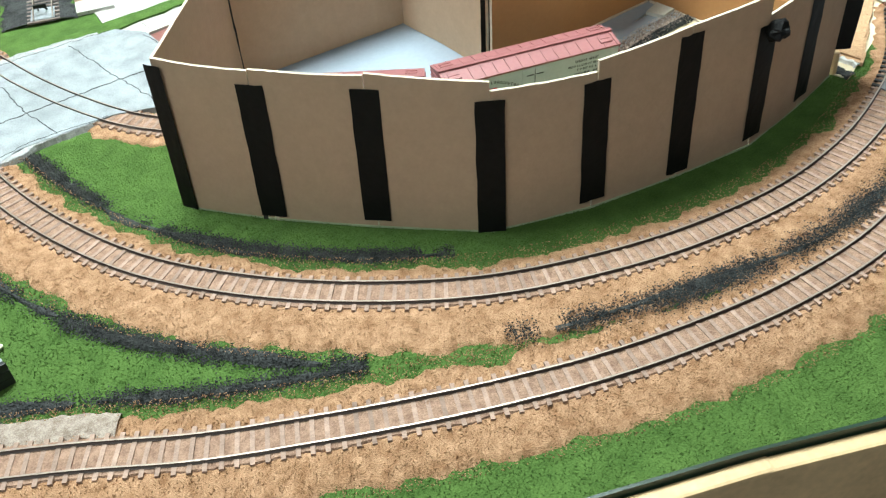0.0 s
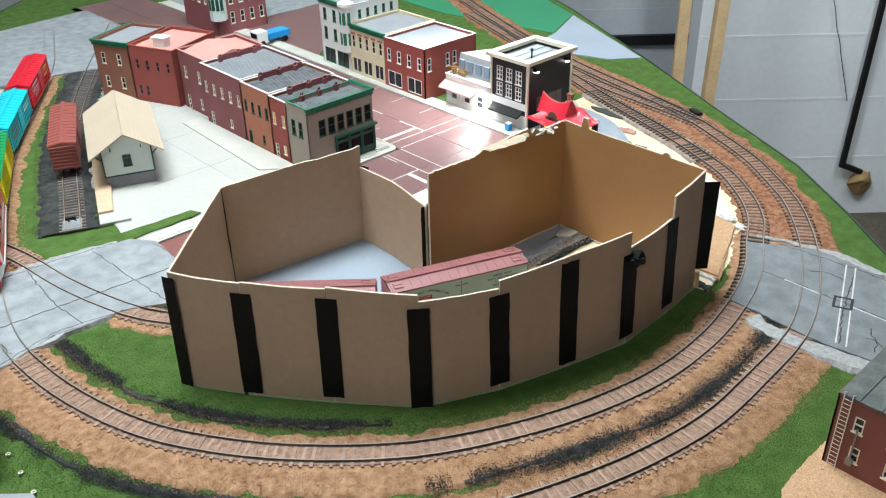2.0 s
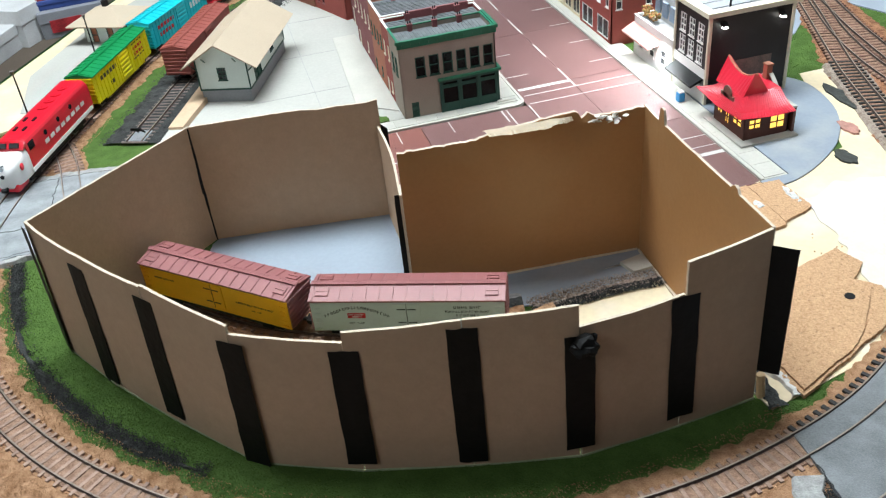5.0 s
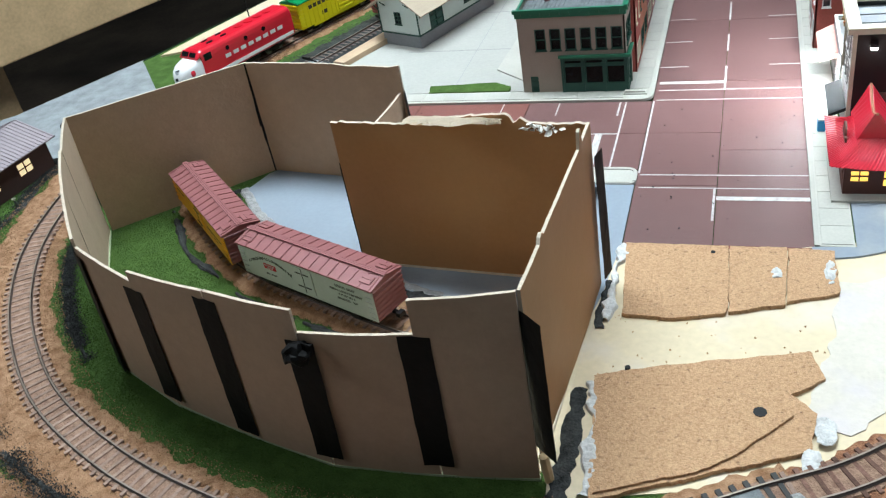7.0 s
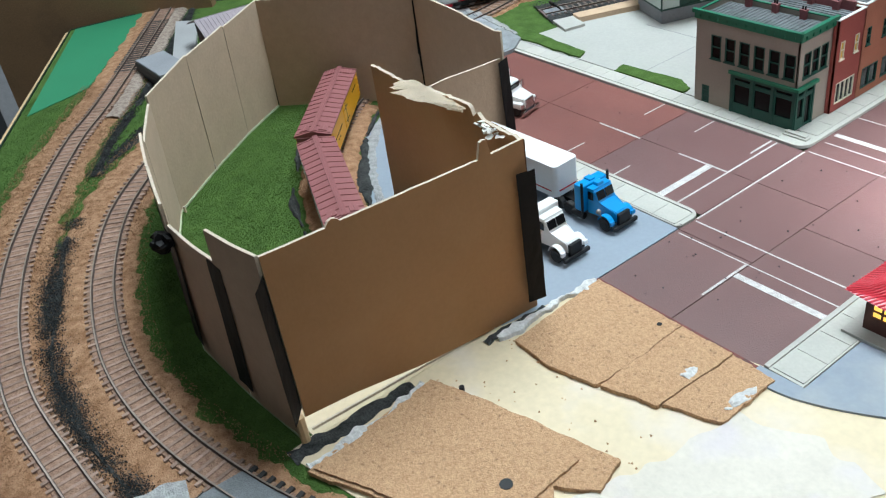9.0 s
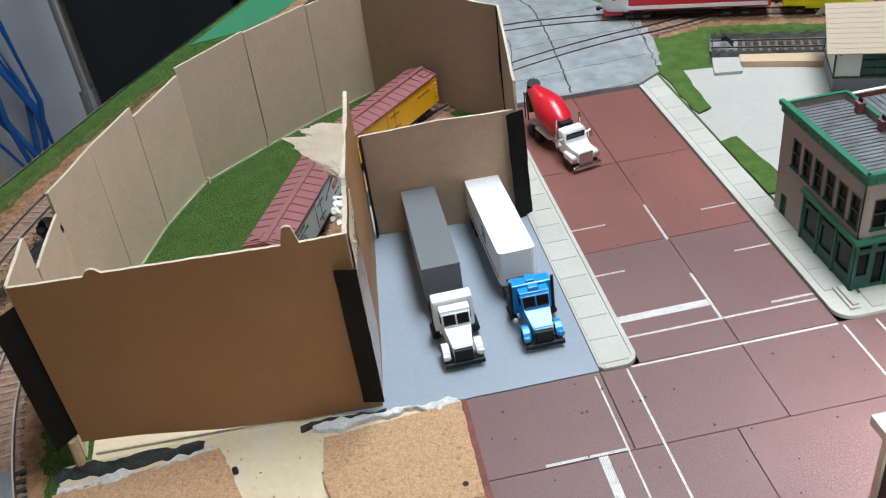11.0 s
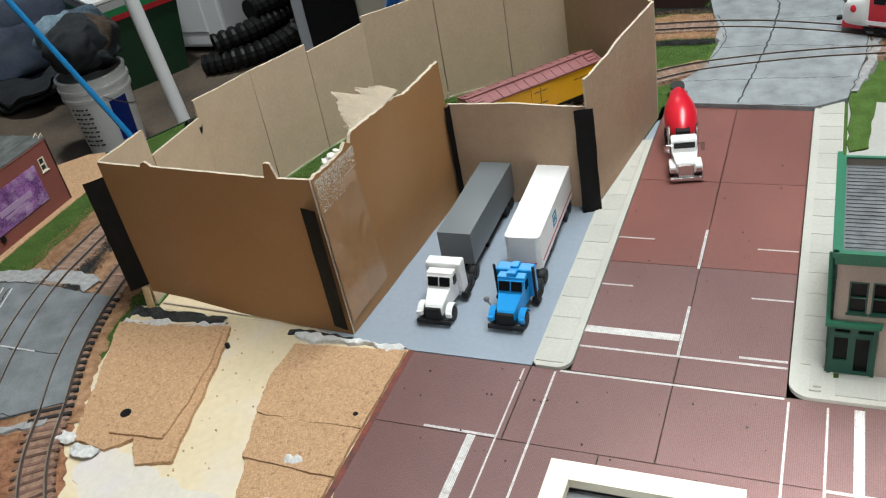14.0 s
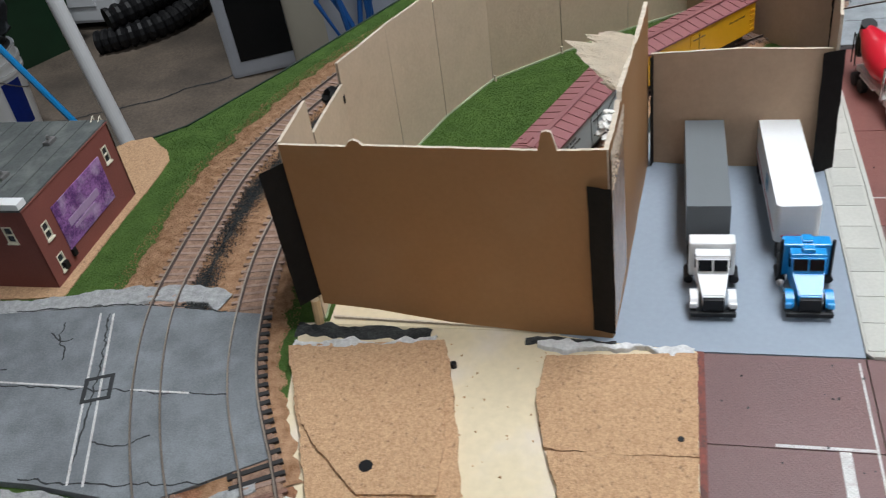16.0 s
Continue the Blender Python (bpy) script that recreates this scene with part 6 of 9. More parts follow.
mailbox = thing("mailbox", "little blue mailbox on the sidewalk", "mailbox", Matrix.Translation((0.1500, 0.092, 0.0026)))
bm = B()
block(bm, -0.0035, 0.0035, -0.004, 0.004, 0.0, 0.010, bevel=0.0012)
part("case", bm, BLUEPL, mailbox)
bm = B()
block(bm, -0.0030, 0.0030, -0.0036, 0.0036, 0.010, 0.0118, bevel=0.0006)
part("cap", bm, WHITE, mailbox, "white cap")

# diner with the red swept roof
diner = thing("diner", "little brown diner with sweeping glossy red roof and lit windows", "building")
DX0, DX1, DY0, DY1 = 0.160, 0.208, -0.016, 0.040
bm = B()
block(bm, DX0 - 0.008, DX1 + 0.006, DY0 - 0.010, DY1 + 0.006, 0.001, 0.0045)
part("base", bm, WALK, diner)
DBROWN = material("diner_brown", (0.10, 0.03, 0.02), 0.6)
fs = faces_of(DX0, DX1, DY0, DY1)
for side, holes in (("s", [(0.004, 0.018, 0.010, 0.021), (0.027, 0.044, 0.006, 0.021)]), ("w", [(0.005, 0.015, 0.010, 0.021), (0.020, 0.028, 0.004, 0.021), (0.034, 0.050, 0.010, 0.021)]), ("e", [(0.010, 0.044, 0.010, 0.021)]), ("n", [])):
    q, w = fs[side]
    bm = B()
    holed(bm, w, 0.026, holes, 0.0014, Matrix.Translation((0, 0, 0.0045)) @ q)
    wl = part("wall", bm, DBROWN, diner)
    for o in holes:
        window(diner, o, Matrix.Translation((0, 0, 0.0045)) @ q, DBROWN, WARMGLOW, sill=False, bars_v=1, bars_h=1)
REDROOF = material("red_roof", (0.62, 0.02, 0.045), 0.35, vary=0.08, scale=60, bump=0.05, coat=0.3)
LEVELS = ((0.0, 0.0290), (0.33, 0.0312), (0.66, 0.0355), (1.0, 0.0415))


def skirt(f, z, grow=0.0):
    """The roof's outline at a share of its slope: eaves on three sides, a plain wall on the fourth."""
    x0, y0, y1 = 0.149 + 0.024 * f, -0.023 + 0.030 * f, 0.061 - 0.016 * f
    lift = 0.0035 * (1 - f) ** 3
    return [(x0, y0, z + lift), ((x0 + 0.2105) / 2, y0, z), (0.2105, y0, z), (0.2105, y1, z), ((x0 + 0.2105) / 2, y1, z), (x0, y1, z + lift), (x0, (y0 + y1) / 2, z)]


bm = B()
loft(bm, [skirt(f, z) for f, z in LEVELS])
lower = part("lower_roof", bm, REDROOF, diner, "swept red tiled roof skirt")
for k in range(21):
    bm = B()
    pts = []
    for f, z in LEVELS:
        a = skirt(f, z)
        u = (k + 0.5) / 21
        pts.append((a[0][0] + (0.2105 - a[0][0]) * u, a[0][1], z + (a[0][2] - z) * max(0, 1 - 2 * u) + 0.0003))
    for p0, p1 in zip(pts, pts[1:]):
        rod(bm, p0, p1, 0.0007, 6)
    part("tile_rib", bm, REDROOF, lower)
for k in range(26):
    bm = B()
    pts = []
    for f, z in LEVELS:
        a = skirt(f, z)
        u = (k + 0.5) / 26
        pts.append((a[0][0], a[0][1] + (a[5][1] - a[0][1]) * u, z + (a[0][2] - z) * abs(1 - 2 * u) + 0.0003))
    for p0, p1 in zip(pts, pts[1:]):
        rod(bm, p0, p1, 0.0007, 6)
    part("tile_rib", bm, REDROOF, lower)
bm = B()
rings = []
for i in range(11):
    f = i / 10 - 0.5
    y = 0.030 + f * 0.050
    rise = 0.0090 * (2 * f) ** 2
    rings.append([(0.168, y, 0.0380), (0.198, y, 0.0380), (0.1825, y, 0.0530 + rise), (0.1795, y, 0.0530 + rise)])
loft(bm, rings)
part("saddle_roof", bm, REDROOF, diner, "upswept saddle roof")
bm = B()
for i in range(10):
    f0, f1 = i / 10 - 0.5, (i + 1) / 10 - 0.5
    rod(bm, (0.181, 0.030 + f0 * 0.052, 0.0533 + 0.009 * (2 * f0) ** 2), (0.181, 0.030 + f1 * 0.052, 0.0533 + 0.009 * (2 * f1) ** 2), 0.0012, 6)
part("ridge_roll", bm, BRICK_ORANGE, diner, "orange ridge roll")
# plain back wall with a swept pale parapet
bm, cap = B(), B()
prev = None
for i in range(17):
    f = i / 16
    y = -0.0185 + 0.078 * f
    z = 0.0300 + 0.0170 * math.exp(-((f - 0.62) / 0.20) ** 2)
    cur = [bm.verts.new((x, y, zz)) for x in (0.2108, 0.2135) for zz in (0.0045, z)]
    top = [cap.verts.new((x, y, zz)) for x in (0.2100, 0.2143) for zz in (z, z + 0.0016)]
    if prev:
        for p0, c0 in ((prev[0], cur), (prev[1], top)):
            b_ = bm if c0 is cur else cap
            for a, b in ((0, 1), (1, 3), (3, 2), (2, 0)):
                b_.faces.new((p0[a], p0[b], c0[b], c0[a]))
    else:
        bm.faces.new((cur[0], cur[1], cur[3], cur[2]))
        cap.faces.new((top[0], top[1], top[3], top[2]))
    prev = (cur, top)
bm.faces.new((prev[0][0], prev[0][1], prev[0][3], prev[0][2]))
cap.faces.new((prev[1][0], prev[1][1], prev[1][3], prev[1][2]))
part("back_wall", bm, DBROWN, diner)
part("parapet_cap", cap, WALK, diner, "pale swept parapet cap")
bm = B()
block(bm, 0.2075, 0.2135, 0.0275, 0.0345, 0.030, 0.0560)
block(bm, 0.2068, 0.2142, 0.0268, 0.0352, 0.0560, 0.0575)
part("chimney", bm, BRICK_BROWN, diner)
SIGNB = material("sign_brown", (0.16, 0.085, 0.06), 0.6)
bm = B()
block(bm, 0.1610, 0.1625, 0.0100, 0.0330, 0.0345, 0.0385)
rod(bm, (0.1610, 0.0215, 0.0400), (0.1625, 0.0215, 0.0400), 0.0072, 18)
part("roof_sign", bm, SIGNB, diner, "brown rounded roof sign")

# station
station = thing("station", "pale mint wooden freight station with broad tan roof", "building", Matrix.Translation((-0.3430, 0.3330, 0.0012)) @ Matrix.Rotation(radians(-22), 4, "Z"))
SW, SL, SH, BH = 0.061, 0.152, 0.0430, 0.0155
fs = faces_of(0, SW, 0, SL)
bm = B()
block(bm, 0.0005, SW - 0.0005, 0.0005, SL - 0.0005, 0, BH)
part("base_wall", bm, ROOFGREY, station, "grey base wall")
for side, holes in (("s", [(0.0245, 0.0350, 0.0275, 0.0430)]), ("e", [(0.022, 0.048, 0.0157, 0.040), (0.090, 0.104, 0.024, 0.040)]), ("w", [(0.030, 0.056, 0.0157, 0.040), (0.100, 0.114, 0.024, 0.040)]), ("n", [])):
    q, w = fs[side]
    bm = B()
    holed(bm, w, SH + 0.0115 - BH, [(a, b, c - BH, d - BH) for a, b, c, d in holes], 0.0014, Matrix.Translation((0, 0, BH)) @ q)
    if side in "sn":
        for s in (0, 1):
            pts = [(0, SH + 0.0115 - BH), (SW, SH + 0.0115 - BH), (SW / 2, SH + 0.0275 - BH)]
        vs = [bm.verts.new(Matrix.Translation((0, 0, BH)) @ q @ Vector((a, t * 0.0014, z))) for t in (0, 1) for a, z in pts]
        for f in ((0, 1, 2), (5, 4, 3), (0, 3, 4, 1), (1, 4, 5, 2), (2, 5, 3, 0)):
            bm.faces.new([vs[i] for i in f])
    wl = part("wall", bm, STUCCO, station)
    for o in holes:
        window(station, o, q, DARKGREEN, DARKGREEN if o[2] < 0.02 else GLASS, sill=o[2] > 0.02, bars_v=1, bars_h=2, name="window" if o[2] > 0.02 else "freight_door")
    bm = B()
    block(bm, -0.0005, w + 0.0005, -0.0006, 0.0, BH - 0.0005, BH + 0.0013, q)
    for x in (0.0, w):
        block(bm, x - 0.0008, x + 0.0008, -0.0006, 0.0002, BH, SH + 0.0105, q)
    part("trim_board", bm, DARKGREEN, wl)
for s in (-1, 1):
    run, rise = SW / 2 + 0.0150, 0.0280
    L = math.hypot(run, rise)
    q = Matrix.Translation((SW / 2, 0, SH + 0.0295)) @ Matrix.Rotation(s * math.atan2(rise, run), 4, "Y")
    bm = B()
    block(bm, min(0, s * L), max(0, s * L), -0.010, SL + 0.010, 0.0, 0.0014, q)
    rp = part("roof_slope", bm, TANROOF, station)
    for i in range(9):
        bm = B()
        x = s * L * (i + 1) / 10
        block(bm, x - 0.0001, x + 0.0001, -0.010, SL + 0.010, 0.0013, 0.00165, q)
        part("shingle_course", bm, TANROOF, rp)
for y in (0.004, 0.052, 0.100, 0.148):
    for s in (-1, 1):
        bm = B()
        x0 = SW if s > 0 else 0
        rod(bm, (x0, y, 0.037), (x0 + s * 0.012, y, 0.0475), 0.0007, 6)
        part("eave_bracket", bm, DARKGREEN, station)
for x in (0.012, 0.049):
    bm = B()
    rod(bm, (x, 0, 0.050), (x, -0.008, 0.057), 0.0007, 6)
    part("eave_bracket", bm, DARKGREEN, station)
bm = B()
prism(bm, [(-0.386, 0.268), (-0.370, 0.262), (-0.358, 0.290), (-0.330, 0.352), (-0.300, 0.43), (-0.316, 0.437), (-0.345, 0.372)], 0.0012, 0.0075)
tagged(part("platform", bm, material("platform_wood", (0.58, 0.42, 0.28), 0.8, vary=0.1, scale=60)), "tan wooden loading platform along the station", "platform")
bm = B()
prism(bm, [(-0.3955, 0.2440), (-0.362, 0.232), (-0.356, 0.258), (-0.386, 0.268)], 0.0012, 0.0045)
tagged(part("ramp_slab", bm, PLAZA), "pale slab at the platform's end", "slab")
bump = thing("bumper_stop", "black track bumper on a grey slab", "track bumper", Matrix.Translation((-0.418, 0.270, 0)) @ Matrix.Rotation(radians(65), 4, "Z"))
bm = B()
block(bm, -0.014, 0.010, -0.011, 0.011, 0.001, 0.0050)
part("slab", bm, CONCRETE, bump)
bm = B()
for s in (-1, 1):
    rod(bm, (0.006, s * 0.004, 0.005), (-0.004, s * 0.002, 0.014), 0.0010, 8)
block(bm, -0.006, -0.003, -0.006, 0.006, 0.012, 0.0155)
part("frame", bm, BLACK, bump)

# small lorry far up the street
lorry = thing("flatbed_truck", "small white lorry with blue load on the far street", "truck", pose(0.137, 0.693, 0.0005, 0, 0, 182))
bm = B()
block(bm, -0.001, 0.022, -0.012, 0.012, 0.005, 0.028, bevel=0.002)
part("cab", bm, WHITE, lorry)
bm = B()
block(bm, 0.0215, 0.0225, -0.0095, 0.0095, 0.016, 0.025)
part("windshield", bm, DARKGLASS, lorry)
bm = B()
block(bm, -0.050, -0.002, -0.013, 0.013, 0.010, 0.021, bevel=0.0006)
part("load_bed", bm, BLUEPL, lorry, "blue load bed")
for x in (0.012, -0.038):
    for s in (-1, 1):
        wheel(lorry, x, s * 0.0115, 0.0056, 0.004)

# ---- mural building and lineside huts ----
BRICKPLAIN = material("plain_brick", (0.22, 0.065, 0.05), 0.75, vary=0.1, scale=25, bump=0.25, fine=600)
SLATE = material("slate_roof", (0.10, 0.11, 0.105), 0.75, vary=0.2, scale=40, bump=0.3, fine=400, stain=0.4, stain_scale=60, stain_colour=(0.22, 0.23, 0.21))
MX0, MX1, MY0, MY1, MH = -0.160, -0.040, -0.650, -0.535, 0.068
win_w = row_of(4, 0.016, 0.104, 0.0075, 0.042, 0.056) + row_of(4, 0.018, 0.106, 0.0075, 0.014, 0.028)
win_n = [(0.010, 0.0175, 0.036, 0.050), (0.101, 0.1085, 0.042, 0.056), (0.010, 0.0175, 0.008, 0.022)]
mb = house("mural_house", "brown brick house with faded purple mural and slate roof", MX0, MX1, MY0, MY1, MH, BRICKPLAIN, {"w": win_w, "n": win_n, "e": row_of(3, 0.012, 0.10, 0.008, 0.042, 0.056)}, trim=CREAMTRIM, roof=SLATE, parapet=0.0005)
fs = faces_of(MX0, MX1, MY0, MY1)
bm = B()
block(bm, 0.026, 0.094, -0.0009, -0.0002, 0.016, 0.054, fs["n"][0])
PURPLE = material("purple_mural", (0.34, 0.15, 0.38), 0.6, vary=0.4, scale=70, colour2=(0.10, 0.03, 0.14), bump=0.1, stain=0.75, stain_scale=55, stain_colour=(0.58, 0.44, 0.60), ramp=(0.40, 0.58))
part("mural", bm, PURPLE, mb, "faded purple painted mural")
bm = B()
for x0, x1, z0, z1 in ((0.036, 0.078, 0.030, 0.036), (0.040, 0.070, 0.0255, 0.0285)):
    block(bm, x0, x1, -0.0012, -0.0009, z0, z1, fs["n"][0])
part("mural_lettering", bm, material("mural_pale", (0.42, 0.28, 0.45), 0.7, bump=0), mb)
for i in range(7):
    bm = B()
    y0 = MY0 + (MY1 - MY0) * i / 7
    block(bm, MX0 - 0.0008, MX1 + 0.0008, y0 + 0.0004, MY0 + (MY1 - MY0) * (i + 1) / 7 - 0.0004, MH + 0.001, MH + 0.0028)
    part("roof_panel", bm, SLATE, mb)
for x, y in ((-0.128, -0.565), (-0.080, -0.575)):
    bm = B()
    block(bm, x - 0.005, x + 0.005, y - 0.003, y + 0.003, MH + 0.002, MH + 0.0055, bevel=0.0005)
    rod(bm, (x, y, MH + 0.005), (x, y, MH + 0.009), 0.0012, 8)
    part("roof_vent", bm, STEEL, mb)
bm = B()
block(bm, MX1 - 0.008, MX1 + 0.001, MY0, MY1, MH + 0.0028, MH + 0.0075)
part("white_parapet", bm, WHITE, mb)
ladder_y = MY1 - 0.008
bm = B()
for dy in (-0.0032, 0.0032):
    rod(bm, (MX0 - 0.002, ladder_y + dy, 0.001), (MX0 - 0.002, ladder_y + dy, MH + 0.006), 0.0004, 6)
    rod(bm, (MX0 - 0.002, ladder_y + dy, MH + 0.006), (MX0 + 0.003, ladder_y + dy, MH + 0.003), 0.0004, 6)
ld = part("ladder", bm, CREAMTRIM, mb, "pale wall ladder")
for i in range(17):
    bm = B()
    rod(bm, (MX0 - 0.002, ladder_y - 0.0032, 0.004 + i * 0.004), (MX0 - 0.002, ladder_y + 0.0032, 0.004 + i * 0.004), 0.0003, 6)
    part("rung", bm, CREAMTRIM, ld)
bm = B()
rod(bm, (MX0 - 0.0012, MY1 - 0.020, 0.016), (MX0 - 0.0012, MY1 - 0.020, 0.046), 0.0008, 8)
block(bm, MX0 - 0.003, MX0, MY1 - 0.0225, MY1 - 0.0175, 0.011, 0.017)
part("meter_pipe", bm, STEEL, mb)
slab("sand_patch", [(-0.245, -0.583), (-0.251, -0.566), (-0.240, -0.554), (-0.226, -0.538), (-0.212, -0.529), (-0.186, -0.527), (-0.157, -0.527), (-0.03, -0.527), (-0.02, -0.64), (-0.12, -0.655), (-0.215, -0.612)], -0.001, 0.0012, CORK, "bare tan cork under the mural house", "cork")
bm = B()
for x, z in ((0.0275, 0.010), (0.0150, 0.0080)):
    block(bm, x - 0.002, x + 0.002, -0.0025, 0.0, z, z + 0.006, fs["n"][0])
part("wall_box", bm, BLACK, mb)

hut = thing("freight_hut", "dark brown hut with mauve corrugated roof and lit windows", "building", Matrix.Translation((-0.716, -0.070, 0)) @ Matrix.Rotation(radians(-8), 4, "Z"))
HBROWN = material("hut_brown", (0.06, 0.03, 0.025), 0.8)
HW, HL = 0.080, 0.110
fs = faces_of(0, HW, 0, HL)
for side, holes in (("s", [(0.010, 0.022, 0.010, 0.022), (0.055, 0.068, 0.010, 0.024)]), ("e", [(0.020, 0.040, 0.012, 0.027), (0.065, 0.085, 0.012, 0.027)]), ("n", []), ("w", [])):
    q, w = fs[side]
    bm = B()
    holed(bm, w, 0.034, holes, 0.0016, q)
    wl = part("wall", bm, HBROWN, hut)
    for o in holes:
        window(hut, o, q, HBROWN, glowing("cream_window", (1.0, 0.78, 0.45), 0.7) if o is holes[0] and side == "s" else bpy.data.materials["cream_window"], sill=False, bars_v=1, bars_h=1)
for s in (-1, 1):
    run, rise = HW / 2 + 0.008, 0.016
    L = math.hypot(run, rise)
    q = Matrix.Translation((HW / 2, 0, 0.0495)) @ Matrix.Rotation(s * math.atan2(rise, run), 4, "Y")
    bm = B()
    block(bm, min(0, s * L), max(0, s * L), -0.008, HL + 0.008, 0.0, 0.0012, q)
    rp = part("roof_slope", bm, material("mauve_roof", (0.33, 0.28, 0.30), 0.6, vary=0.12, scale=60), hut)
    for i in range(26):
        bm = B()
        y = -0.006 + i * (HL + 0.012) / 25
        block(bm, min(0, s * L), max(0, s * L), y - 0.0006, y + 0.0006, 0.0011, 0.0020, q)
        part("corrugation", bm, bpy.data.materials["mauve_roof"], rp)
BRASS_PEG = material("peg_paint", (0.62, 0.58, 0.45), 0.45, vary=0.15, scale=300, bump=0)
dock = thing("loading_dock", "grey wooden loading dock with dark front boards", "dock", Matrix.Translation((-0.630, -0.158, 0)))
bm = B()
prism(bm, [(0, 0), (0, 0.012), (-0.026, 0.037), (-0.078, 0.037), (-0.078, 0)], 0.0150, 0.0180)
part("deck", bm, ROOFGREY, dock)
for i in range(3):
    bm = B()
    block(bm, -0.078, 0.0006, -0.0018, -0.0002, 0.0002 + i * 0.0058, 0.0056 + i * 0.0058, bevel=0.0003)
    part("front_board", bm, BLACKPAINT, dock)
bm = B()
block(bm, -0.0016, 0.0, 0, 0.012, 0.0, 0.0149)
part("end_board", bm, BLACKPAINT, dock)
for x in (-0.076, -0.039, -0.006):
    bm = B()
    block(bm, x - 0.0015, x + 0.0015, 0.002, 0.012, 0.0, 0.0149)
    part("bent", bm, BLACKPAINT, dock)
for i in range(4):
    peg = thing("peg", "tiny pale ring-topped peg set in the turf by the dock", "peg", Matrix.Translation((-0.6225 - 0.0010 * i, -0.042 - 0.0285 * i, 0.0)), group="pegs beside the dock")
    bm = B()
    rod(bm, (0, 0, 0), (0, 0, 0.0022), 0.0007, 8)
    part("shank", bm, BRASS_PEG, peg)
    bm = B()
    n = 14
    for rr, zz in ((0.0021, 0.0022), (0.0021, 0.0030), (0.0010, 0.0030), (0.0010, 0.0022)):
        for k in range(n):
            bm.verts.new((rr * math.cos(2 * math.pi * k / n), rr * math.sin(2 * math.pi * k / n), zz))
    bm.verts.ensure_lookup_table()
    for j in range(4):
        for k in range(n):
            bm.faces.new([bm.verts[v] for v in (j * n + k, j * n + (k + 1) % n, (j + 1) % 4 * n + (k + 1) % n, (j + 1) % 4 * n + k)])
    part("ring", bm, BRASS_PEG, peg, "pale ring")
slab("dock_apron", [(-0.838, -0.052), (-0.700, -0.116), (-0.686, -0.092), (-0.812, -0.030)], 0.0, 0.006, ROOFPALE, "pale grey apron beside the hut", "apron")

for x, y, mat, w, h in ((-0.441, -0.142, BLACKPAINT, 0.0016, 0.005), (-0.436, -0.149, CARD_EDGE, 0.0009, 0.006), (-0.390, -0.205, CARD_EDGE, 0.0009, 0.007), (-0.339, -0.260, CARD_EDGE, 0.0009, 0.006)):
    bm = B()
    block(bm, -0.0012, 0.0006, -w, w, 0.0, h, Matrix.Translation((x, y, 0)) @ Matrix.Rotation(math.atan2(-0.63, -0.77), 4, "Z"))
    part("foot_tab", bm, mat, warehouse)

shelter = thing("shelter", "small cream shelter with tan hipped roof beyond the train", "building", Matrix.Translation((-0.490, 0.615, 0.001)) @ Matrix.Rotation(radians(-28), 4, "Z"))
fs = faces_of(0, 0.055, 0, 0.050)
for side in "senw":
    q, w = fs[side]
    bm = B()
    holes = row_of(2, 0.010, w - 0.010, 0.010, 0.002, 0.024) if side in "se" else []
    holed(bm, w, 0.030, holes, 0.0014, q)
    wl = part("wall", bm, STUCCO, shelter)
    for o in holes:
        window(shelter, o, q, DARKGREEN, BRICK_ORANGE, sill=False, bars_h=1, name="door")
bm = B()
loft(bm, [[(0.0275 + sx * a, 0.025 + sy * b, z) for sx, sy in ((-1, -1), (1, -1), (1, 1), (-1, 1))] for a, b, z in ((0.044, 0.041, 0.029), (0.044, 0.041, 0.0305), (0.010, 0.004, 0.046))])
part("roof", bm, TANROOF, shelter)
bm = B()
block(bm, 0.024, 0.031, 0.022, 0.029, 0.043, 0.054)
part("chimney", bm, BLACK, shelter)
slab("platform_pale", [(-0.56, 0.40), (-0.52, 0.38), (-0.47, 0.50), (-0.40, 0.64), (-0.30, 0.80), (-0.36, 0.86), (-0.48, 0.70), (-0.56, 0.52)], 0.0, 0.0035, PLAZA, "pale platform beside the main track", "platform")
for x, y in ((-0.474, 0.535), (-0.545, 0.37)):
    lamp = thing("street_lamp", "thin dark model street lamp", "lamp", Matrix.Translation((x, y, 0.001)), group="model street lamps")
    bm = B()
    rod(bm, (0, 0, 0), (0, 0, 0.062), 0.0011, 8, 0.0008)
    rod(bm, (0, 0, 0), (0, 0, 0.004), 0.0026, 10)
    part("post", bm, BLACK, lamp)
    bm = B()
    rod(bm, (0, 0, 0.061), (0, 0, 0.066), 0.0014, 10, 0.0026)
    part("lantern", bm, STEEL, lamp)

# ---- street surface ----
def panel_group(parent, rects, z0, z1, mat, name, gap=0.0004, bevel=0.0):
    for x0, x1, y0, y1 in rects:
        bm = B()
        block(bm, x0 + gap, x1 - gap, y0 + gap, y1 - gap, z0, z1)
        part(name, bm, mat, parent)


